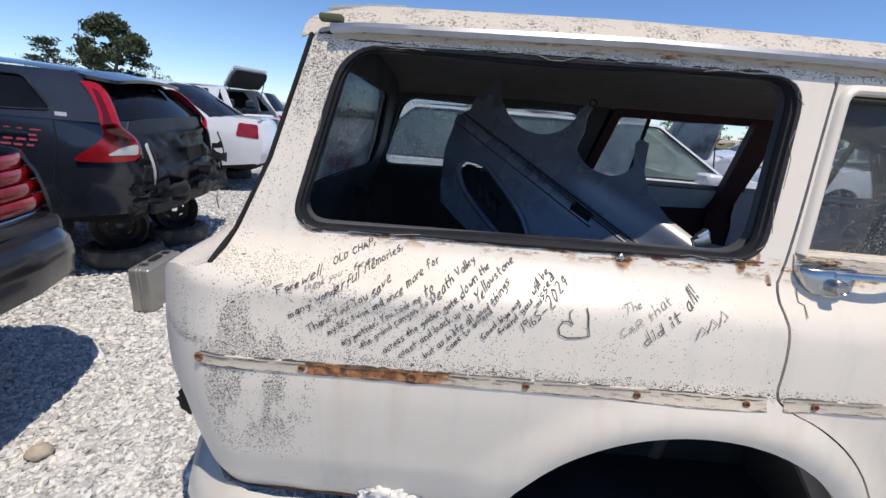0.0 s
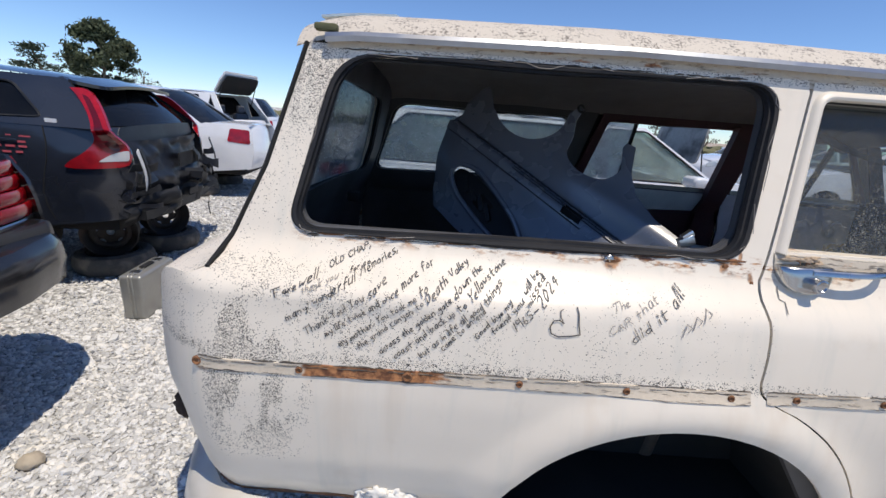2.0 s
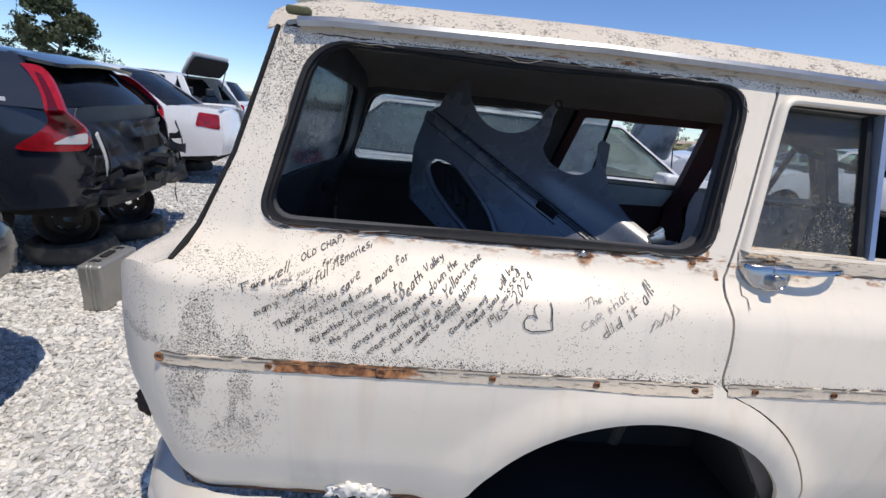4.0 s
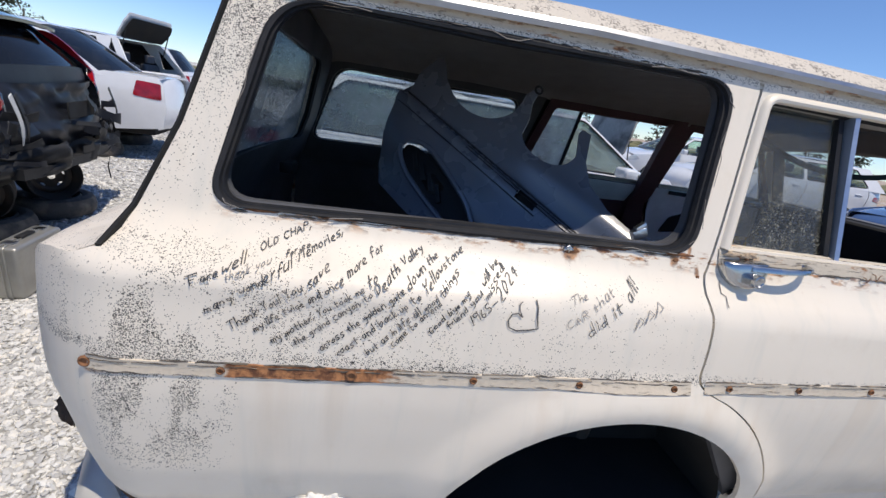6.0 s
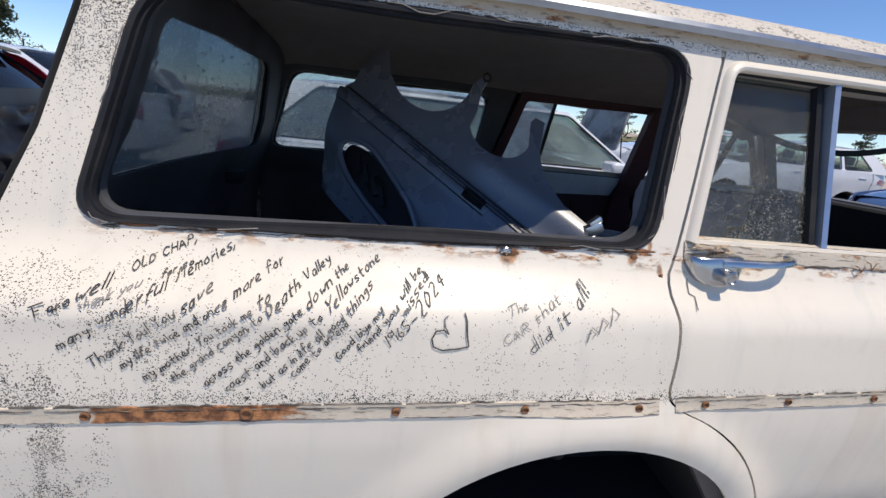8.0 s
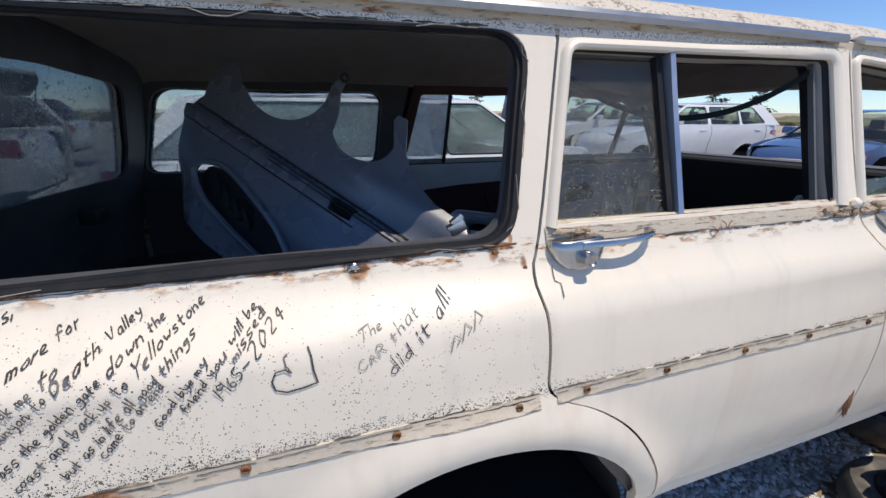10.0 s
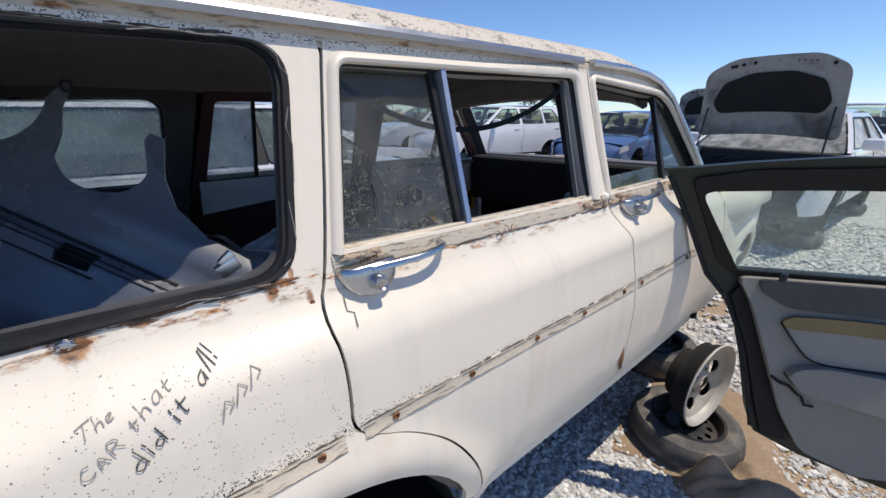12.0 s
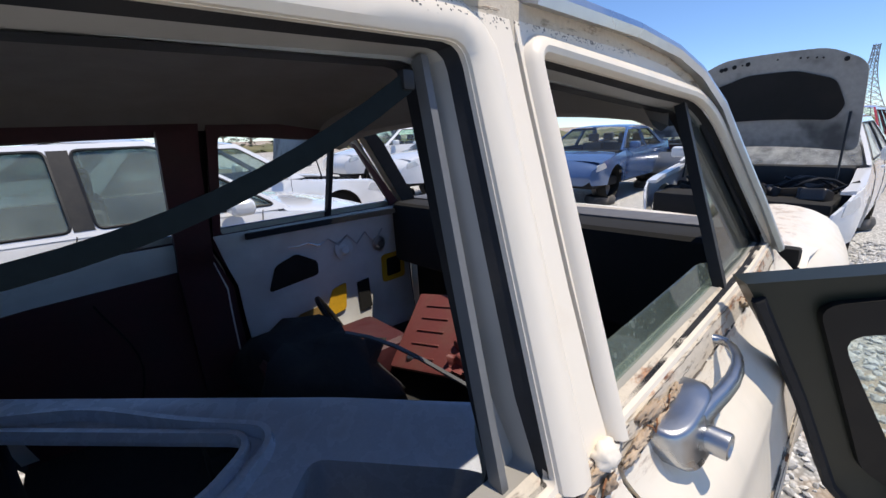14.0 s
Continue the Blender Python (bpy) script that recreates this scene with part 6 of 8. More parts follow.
    for s in (1, -1):
        gh_out = [b0, b1, t1, t0]
        slim = g.get("slim", False)
        wtop, wbot = H - (0.052 if slim else 0.075), belt + 0.025
        edge = 0.05 if slim else 0.12
        fx = lambda z, a, b: a[0] + (b[0] - a[0]) * (z - a[1]) / (b[1] - a[1])
        w1 = [(bp + 0.05, wbot), (fx(wbot, b1, t1) - edge, wbot), (fx(wtop, b1, t1) - edge * 0.75, wtop), (bp + 0.02, wtop)]
        w2e = g["xr0"] + (g.get("qe", 0.62) if g["hatch"] else 0.35)
        w2 = [(w2e, wbot), (bp - 0.05, wbot), (bp - 0.08, wtop), (max(w2e - 0.02, fx(wtop, b0, t0) + (0.50 if g["hatch"] else 0.16)), wtop)]
        if slim:
            w2 = [(g["xr0"] + g["qx"] + 0.10, wbot + 0.01), w2[1], w2[2], (fx(wtop, b0, t0) + g["qx"] + 0.12, wtop)]
        wins = [rounded(w1, 0.04, 4), rounded(w2, 0.04, 4)]
        if g["hatch"] and not slim:
            wins.append(rounded([(g["xr0"] + g.get("qx", 0.22), wbot + 0.03), (w2e - 0.08, wbot), (w2e - 0.10, wtop), (fx(wtop, b0, t0) + g.get("qx", 0.22) - 0.06, wtop)], 0.05, 4))
        to = lambda a, b, d: (a, s * (gh_y(b) - d), b)
        gh = panel("pillar_frame", gh_out, wins, to, paint, root, "", 0.12, 0.035, 40)
        if slim:
            panel("pillar_cover", [(bp - 0.044, wbot), (bp + 0.044, wbot), (bp + 0.014, wtop), (bp - 0.074, wtop)], [], lambda a, b, d: (a, s * (gh_y(b) + 0.004 - d), b), DARKPLASTIC, gh, "black door pillar cover", 0.12, 0.004)
        for wv in wins:
            p = panel("side_window", wv, [], lambda a, b, d: (a, s * (gh_y(b) - 0.012 - d), b), glass, gh, "", 0.3, 0.004)
            p.visible_shadow = False
            sweep("window_trim", [to(a, b, -0.001) for a, b in dense(wv, 0.12)], circle(0.008, 5), DARKPLASTIC, gh, "", closed=True, up=(0, 1, 0))
    # cross surfaces
    def cross(nm, prof, half, mat, lab="", edge=0.05, thick=0.0, bow=0.0):
        ny = 14
        verts = []
        for i, (x, z) in enumerate(prof):
            for j in range(ny + 1):
                s = -1 + 2 * j / ny
                y = half(x, z) * s
                verts.append((x - bow * s * s * (1 if x > 0 else -1), y, z - edge * abs(s) ** 4))
        k = ny + 1
        faces = [(i * k + j, (i + 1) * k + j, (i + 1) * k + j + 1, i * k + j + 1) for i in range(len(prof) - 1) for j in range(ny)]
        return mesh_ob(nm, verts, faces, mat, root, lab)

    sy = lambda x, z: side_y(x, min(z, belt)) - 0.004
    roof_p = [(g["xr1"] + (g["xw1"] - g["xr1"]) * f, H - 0.005 + 0.045 * math.sin(math.pi * f) ** 0.6) for f in [i / 14 for i in range(15)]]
    cross("roof", roof_p, lambda x, z: gh_y(H - 0.02) - 0.002, paint, "", 0.035)
    hood_line = [(g["xw0"] + 0.02, hood + 0.02), (g["xw0"] + 0.25, hood + 0.02), ((g["xw0"] + hl) / 2, hood - 0.01 + (nose + 0.17 - hood) * 0.35), (hl - 0.32, nose + 0.165)]
    if g["hood_up"]:
        hz, hx = hood + 0.22, g["xw0"] + 0.12
        ln = 0.92
        hood_p = panel("bonnet", rounded([(-0.74, 0.0), (0.74, 0.0), (0.70, ln * 0.86), (0.42, ln * 1.0), (-0.42, ln * 1.0), (-0.70, ln * 0.86)], 0.10, 5), [], lambda a, b, d: (hx + b * math.cos(radians(80)) - d + 0.08 * (a / 0.74) ** 2 - 0.05, a, hz + b * math.sin(radians(80)) - 0.05 * (a / 0.74) ** 2), plain("grey_bonnet_underside", (0.30, 0.29, 0.27), 0.6, 0, 0.25, 24, (0.03, 0.03, 0.03), 0.8), root, "raised bonnet showing its underside", 0.08, -0.03)
        panel("bonnet_liner", rounded([(-0.52, ln * 0.30), (0.52, ln * 0.30), (0.60, ln * 0.45), (0.50, ln * 0.70), (0.2, ln * 0.80), (-0.2, ln * 0.80), (-0.50, ln * 0.70), (-0.60, ln * 0.45)], 0.06, 5), [], lambda a, b, d: (hx + b * math.cos(radians(80)) + 0.08 * (a / 0.74) ** 2 - 0.05 + 0.045 - d, a, hz + b * math.sin(radians(80)) - 0.05 * (a / 0.74) ** 2), BLACKVOID, hood_p, "black torn bonnet liner", 0.08, 0.008)
        for yy in (-0.66, 0.66):
            sweep("bonnet_strut", [(hx + 0.25, yy, hood - 0.12), (hx + 0.12, yy * 0.97, hz + ln * 0.35)], circle(0.010, 6), DARKPLASTIC, root)
        jit = random.Random(7)
        for k in range(20):
            a = (k + jit.uniform(-0.4, 0.4)) / 19 * 2 - 1
            if jit.random() < 0.35:
                continue
            part("fixing_hole", ring_bm([(0.0, 0.002), (0.008 + jit.uniform(0, 0.012), 0.002), (0.022, 0.0)] if jit.random() < 0.2 else [(0.0, 0.002), (0.007, 0.002), (0.009, 0.0)], 8, Matrix.Translation((hx + ln * 0.93 * math.cos(radians(80)) + 0.08 * (a * 0.6 / 0.74) ** 2 - 0.012, a * 0.55, hz + ln * (0.93 - 0.04 * a * a) * math.sin(radians(80)) - 0.05 * (a * 0.6 / 0.74) ** 2)) @ Matrix.Rotation(radians(90), 4, "Y"), "Z"), GAP, hood_p)
        # open engine bay
        part("engine_bay", box_bm((g["xw0"] + 0.1, -hw + 0.16, z0 + 0.1), (hl - 0.2, hw - 0.16, hood - 0.22), 0.03), BLACKVOID, root, "black stripped engine bay")
        rng = random.Random(len(label))
        for k in range(26):
            x, y = rng.uniform(g["xw0"] + 0.2, hl - 0.35), rng.uniform(-hw + 0.22, hw - 0.22)
            s = rng.uniform(0.03, 0.12)
            part("engine_scrap", box_bm((-s, -s * rng.uniform(0.4, 1.0), -0.05), (s, s * 0.8, rng.uniform(0.02, 0.10)), min(0.03, s * 0.45), 3, Matrix.Translation((x, y, hood - 0.2)) @ Euler((rng.uniform(-0.4, 0.4), rng.uniform(-0.4, 0.4), rng.uniform(0, 3))).to_matrix().to_4x4()), rng.choice([DARKPLASTIC, BLACKVOID, BLACKVOID, DARKSTEEL]), root)
        for k in range(7):
            x, y = rng.uniform(g["xw0"] + 0.3, hl - 0.5), rng.uniform(-0.5, 0.5)
            sweep("hose", [(x + 0.1 * math.cos(i * 0.8 + k), y + 0.09 * i - 0.2, hood - 0.12 + 0.07 * math.sin(i * 0.9 + k)) for i in range(7)], circle(0.014, 6), DARKPLASTIC, root)
        for s in (-1, 1):
            cross_w = [(g["xw0"] + 0.0, hood), (hl - 0.3, nose + 0.16)]
            sweep("wing_top", [(x, s * (sy(x, z) - 0.05), z) for x, z in dense(cross_w, 0.2, False)], [(-0.05, -0.02), (0.05, -0.02), (0.05, 0.005), (-0.05, 0.02)], paint, root)
    else:
        cross("bonnet", hood_line, lambda x, z: sy(x, z) - 0.01, paint, "", 0.05)
    front = [(hl - 0.32, nose + 0.165), (hl - 0.16, nose + 0.10), (hl - 0.04, nose), (hl + 0.02, nose - 0.12), (hl + 0.01, z0 + 0.12), (hl - 0.06, z0 + 0.0)]
    if "front" not in g["skip"]:
        cross("front_bumper", front, lambda x, z: min(sy(x, z), hw - 0.13), paint, "", 0.02, bow=0.16)
    if "rear" not in g["skip"]:
        rear = [(-hl + 0.10, deck - 0.01), (-hl + 0.03, deck - 0.10), (-hl + 0.0, tail + 0.02), (-hl - 0.03, tail - 0.06), (-hl - 0.02, z0 + 0.15), (-hl + 0.05, z0 + 0.02)]
        cross("rear_bumper", rear, lambda x, z: min(sy(x, z), hw - 0.08), paint, "", 0.02, bow=0.13)
    if not g["hatch"]:
        cross("boot_lid", [(g["xr0"] - 0.02, deck + 0.01), ((g["xr0"] - hl) / 2, deck + 0.015), (-hl + 0.10, deck - 0.01)], lambda x, z: sy(x, z) - 0.01, paint, "", 0.04)
    else:
        if not g["hatch_up"]:
            cross("tailgate", [(g["xr0"] - 0.02, belt + 0.03), (-hl + 0.05, deck - 0.06)], lambda x, z: sy(x, z) - 0.02, paint, "", 0.02, bow=0.05)
    def screen(nm, a, b, s):
        prof = [(a[0] + (b[0] - a[0]) * f + s * 0.05 * math.sin(math.pi * f), a[1] + (b[1] - a[1]) * f) for f in [i / 8 for i in range(9)]]
        p = cross(nm, prof, lambda x, z: gh_y(max(z, belt)) - 0.06, glass, "", 0.0, bow=0.10 * (1 if prof[0][0] * s > 0 else -1))
        p.visible_shadow = False
        return p
    screen("windscreen", (g["xw0"] + 0.02, hood + 0.03), (g["xw1"] + 0.02, H - 0.01), 1)
    if g["hatch_up"]:
        piv = (g["xr1"] + 0.02, H)
        tg = panel("tailgate", rounded([(-0.62, 0.0), (0.62, 0.0), (0.66, -0.55), (0.60, -1.0), (-0.60, -1.0), (-0.66, -0.55)], 0.08, 5), [rounded([(-0.52, -0.12), (0.52, -0.12), (0.50, -0.50), (-0.50, -0.50)], 0.06, 4)], lambda a, b, d: (piv[0] + b * 0.34 + 0.05 * math.sin(b * 3), a, piv[1] - b * 0.50 - d + 0.05 - 0.10 * max(0.0, -b - 0.55)), paint, root, "raised white tailgate", 0.12, 0.05)
        panel("tailgate_inner", rounded([(-0.58, -0.05), (0.58, -0.05), (0.62, -0.55), (0.56, -0.95), (-0.56, -0.95), (-0.62, -0.55)], 0.08, 5), [], lambda a, b, d: (piv[0] - 0.05 + b * 0.34 + 0.05 * math.sin(b * 3) + d, a, piv[1] - 0.03 - b * 0.50 - 0.10 * max(0.0, -b - 0.55)), BLACKVOID, tg, "black inner lining", 0.12, 0.01)
        for yy in (-0.6, 0.6):
            sweep("strut", [(piv[0] - 0.05, yy, piv[1] - 0.35), (piv[0] - 0.24, yy, piv[1] + 0.18)], circle(0.012, 6), DARKPLASTIC, root)
    else:
        screen("rear_window", (g["xr0"] - 0.02, belt + 0.02), (g["xr1"] - 0.02, H - 0.01), -1)
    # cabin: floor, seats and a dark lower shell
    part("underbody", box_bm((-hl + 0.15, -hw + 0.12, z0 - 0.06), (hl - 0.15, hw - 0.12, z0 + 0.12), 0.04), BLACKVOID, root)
    part("dashboard", box_bm((g["xw0"] - 0.45, -hw + 0.14, belt - 0.30), (g["xw0"] - 0.02, hw - 0.14, belt - 0.03), 0.06), DARKPLASTIC, root)
    for x, yy in ((bp + 0.05, 0.36), (bp + 0.05, -0.36), (g["xr0"] + 0.55, 0.36), (g["xr0"] + 0.55, -0.36)):
        part("seat_back", box_bm((x - 0.10, yy - 0.24, z0 + 0.15), (x + 0.06, yy + 0.24, belt + 0.10), 0.06, 3), plain("grey_cloth", (0.10, 0.10, 0.11), 0.9) if "grey_cloth" not in bpy.data.materials else bpy.data.materials["grey_cloth"], root)
        part("headrest", box_bm((x - 0.08, yy - 0.12, belt + 0.12), (x + 0.02, yy + 0.12, belt + 0.30), 0.04, 3), bpy.data.materials["grey_cloth"], root)
    # lamps and mirrors
    for s in (1, -1):
        if lamps:
            panel("headlamp", rounded([(hl - 0.42, nose + 0.04), (hl - 0.13, nose - 0.03), (hl - 0.16, nose + 0.09), (hl - 0.34, nose + 0.135)], 0.03, 3), [], lambda a, b, d: (a, s * (side_y(a, b) + 0.004 - d), b), CLEAR_LENS, root, "clear headlamp", 0.1, 0.02)
            panel("tail_lamp", rounded([(-hl + 0.05, tail + 0.12), (-hl + 0.36, tail + 0.16), (-hl + 0.32, deck - 0.06), (-hl + 0.06, deck - 0.08)], 0.03, 3), [], lambda a, b, d: (a, s * (side_y(a, b) + 0.006 - d), b), RED_LENS, root, "red tail lamp", 0.08, 0.02)
        part("door_mirror", box_bm((g["xw0"] - 0.42, s * (hw + 0.08) - 0.10, belt + 0.01), (g["xw0"] - 0.28, s * (hw + 0.08) + 0.10, belt + (0.11 if g.get("slim") else 0.15)), 0.045, 3), paint, root)
    # wheels or stands
    for c in (xf, xr):
        for s in (1, -1):
            bm = ring_bm([(0.0, 0.0), (r - 0.01, 0.0), (r - 0.01, 0.20)], 24, Matrix.Translation((c, s * (hw - 0.26), zc)) @ Matrix.Rotation(0 if s > 0 else math.pi, 4, "Z"))
            part("wheel_arch", bm, BLACKVOID, root)
            mm = m @ Matrix.Translation((c, s * (hw - 0.30), 0))
            if g["wheels"] == "stand" and "stands" not in g["skip"]:
                st = rim_stand("rim_stand", Matrix.Translation((mm.translation.x, mm.translation.y, 0)) @ m.to_3x3().to_4x4() @ (Matrix.Rotation(0 if s < 0 else math.pi, 4, "Z")), True, DARKSTEEL if c == xr else STEEL)
                tagged(st, "rusty steel rim upright on a flat old tyre", "car stand", "rim stands under the parked cars")
    return root


def at_heading(x, y, deg):
    return Matrix.Translation((x, y, 0)) @ Matrix.Rotation(radians(deg), 4, "Z")


SILVER = car_paint("silver_paint", (0.78, 0.79, 0.80), 0.1)
WHITE = car_paint("white_paint", (0.74, 0.75, 0.76))
NAVY = car_paint("blue_black_paint", (0.016, 0.020, 0.030), 0.0, 0.10)
BLACKP = car_paint("black_paint", (0.010, 0.010, 0.012), 0.0, 0.10)
BLUE = car_paint("mid_blue_paint", (0.085, 0.15, 0.30), 0.3)
GREEN = car_paint("dark_green_paint", (0.020, 0.028, 0.020), 0.0, 0.10)
REDP = car_paint("red_paint", (0.35, 0.04, 0.05))
BEIGE = car_paint("beige_paint", (0.42, 0.38, 0.30))
GREYP = car_paint("grey_paint", (0.16, 0.17, 0.18), 0.3)

# dark SUV with a smashed tail, behind the wagon
SUV = dict(L=4.62, W=1.88, H=1.43, z0=0.36, belt=1.08, hood=1.02, deck=1.04, xw0=1.05, xw1=0.25, xr1=-1.86, xr0=-2.22, nose=0.72, tail=0.72, dz=0.16, hatch=True, bpil=-0.25, tuck=0.24, qx=0.42, qe=1.15)
SUV_M = at_heading(-2.27 - 2.31 * 0.966, 3.90 - 2.31 * 0.259, 195.0) @ Matrix.Translation((-2.31, 0, 0)) @ Matrix.Rotation(radians(-1.2), 4, "Y") @ Matrix.Translation((2.31, 0, 0))
suv = car("suv", SUV_M, dict(SUV, skip=("stands",)), NAVY, "blue-black SUV with a crushed rear bumper, on rim stands", GLASSDARK, False)

SEDAN_B = dict(L=4.75, W=1.80, H=1.40, z0=0.26, belt=0.90, hood=0.84, deck=0.92, xw0=1.0, xw1=0.25, xr1=-0.95, xr0=-1.55, nose=0.58, tail=0.62, dz=0.28, bpil=-0.28)
sedan_b = car("black_sedan", at_heading(-1.40 - 2.375, 1.16 - 0.33, 188.0), SEDAN_B, BLACKP, "black saloon with ribbed red tail lamps, close behind the wagon", None, False)

WHITE_S = dict(L=4.55, W=1.78, H=1.50, z0=0.30, belt=0.97, hood=0.88, deck=1.04, xw0=1.1, xw1=0.35, xr1=-0.85, xr0=-1.60, nose=0.60, tail=0.62, dz=0.14, bpil=-0.25)
car("white_saloon", at_heading(-3.0 - 2.27, 7.45 - 0.4, 190.0), WHITE_S, WHITE, "white saloon with green marker letters, on rim stands", GLASSDARK)
HATCH = dict(L=4.3, W=1.76, H=1.58, belt=1.0, hood=0.95, deck=0.98, xr1=-1.55, xr0=-1.98, hatch=True, hatch_up=True, dz=0.14)
car("white_hatchback", at_heading(-7.08, 11.42, 168.0), HATCH, WHITE, "white hatchback with its tailgate raised", GLASSDARK)
ESTATE = dict(L=4.7, W=1.8, H=1.56, belt=1.0, deck=1.0, xr1=-1.75, xr0=-2.15, hatch=True, dz=0.14)
car("silver_estate", at_heading(-5.6 - 2.3, 13.6, 190.0), ESTATE, SILVER, "silver estate car in the far part of the row", GLASSDARK)

# silver estate beside the wagon
SIL = dict(L=4.75, W=1.80, H=1.405, z0=0.30, belt=0.92, hood=0.87, deck=0.95, xw0=1.28, xw1=0.58, xr1=-1.75, xr0=-2.2, nose=0.62, tail=0.64, dz=0.19, hatch=True, bpil=0.20, tuck=0.22, qx=0.10, qe=0.80, slim=True)
# pale green film on the panes: dust, plus the sky's reflection put into its colour
car("silver_estate", at_heading(1.47, 4.55, 1.0), SIL, SILVER, "silver estate car parked beside the wagon, doors shut", glass_mat("dust_and_sky_reflection_glass", (0.60, 0.68, 0.66), 0.30, (0.55, 0.62, 0.60), 18))
# row beyond
car("grey_saloon", at_heading(2.9, 7.3, 2.0), dict(SEDAN_B, dz=0.14, hood_up=True), SILVER, "silver saloon with its bonnet raised", GLASS)
car("white_saloon", at_heading(1.8, 10.2, 0.0), dict(WHITE_S), WHITE, "white saloon in the next row of the yard", GLASS)
car("beige_saloon", at_heading(2.3, 13.0, 3.0), dict(SEDAN_B, dz=0.14), BEIGE, "beige saloon in the next row of the yard", GLASS)

# the row across the aisle, facing the wagon
car("white_suv", at_heading(9.1, 9.0, 176.0), dict(SUV, H=1.55, dz=0.12), WHITE, "white SUV facing the wagon across the aisle", GLASS)
car("blue_saloon", at_heading(10.9, 6.0, 186.0), dict(WHITE_S, H=1.38, belt=0.93), BLUE, "blue saloon with a dusty windscreen across the aisle", GLASS)
car("white_coupe", at_heading(8.55, 2.2, 181.0), dict(WHITE_S, H=1.38, belt=0.93, hood_up=True, dz=0.16, skip=("front",)), WHITE, "white saloon with its bonnet raised and engine stripped", GLASSFILM)
car("dark_saloon", at_heading(14.2, 5.1, 180.0), dict(SEDAN_B, dz=0.14, hood_up=True), GREYP, "dark grey saloon with its bonnet raised across the aisle", GLASS)
car("red_hatchback", at_heading(14.6, 2.6, 180.0), dict(HATCH, hatch_up=False, dz=0.12), REDP, "red hatchback behind the raised bonnet", GLASS)
car("white_saloon", at_heading(19.5, 3.4, 180.0), dict(WHITE_S), WHITE, "white saloon far along the yard", GLASS)
car("white_suv", at_heading(9.3, 12.2, 178.0), dict(SUV, H=1.6), WHITE, "white SUV across the aisle with its tailgate up", GLASS)


# ---- details of the dark SUV and the black saloon ----
def on_car(spec, x, z, off=0.0):
    hw, hl = spec["W"] / 2, spec["L"] / 2
    belt, H, z0 = spec["belt"] + spec["dz"], spec["H"] + spec["dz"], spec["z0"] + spec["dz"]
    f = (z - z0) / (belt - z0)
    y = hw - 0.05 * (1 - math.sin(math.pi * min(1, max(0, 0.12 + 0.75 * f)))) - 0.03 * max(0, f - 0.8) * 3
    e = max(0.0, abs(x) - (hl - 0.55)) / 0.55
    y -= 0.16 * e ** 2.2
    if z > belt - 0.12:
        g = max(0.0, (z - belt) / (H - belt))
        k = min(1.0, (z - belt + 0.12) / 0.12)
        y = y + (hw - 0.045 - spec.get("tuck", 0.2) * g - 0.03 * g * g - y) * k * k * (3 - 2 * k)
    return y + off


NAVYDULL = plain("scraped_blue_black_paint", (0.016, 0.018, 0.024), 0.45, 0, 0.3, 14, (0.06, 0.06, 0.06), 0.5, 0.3, spec=0.35)


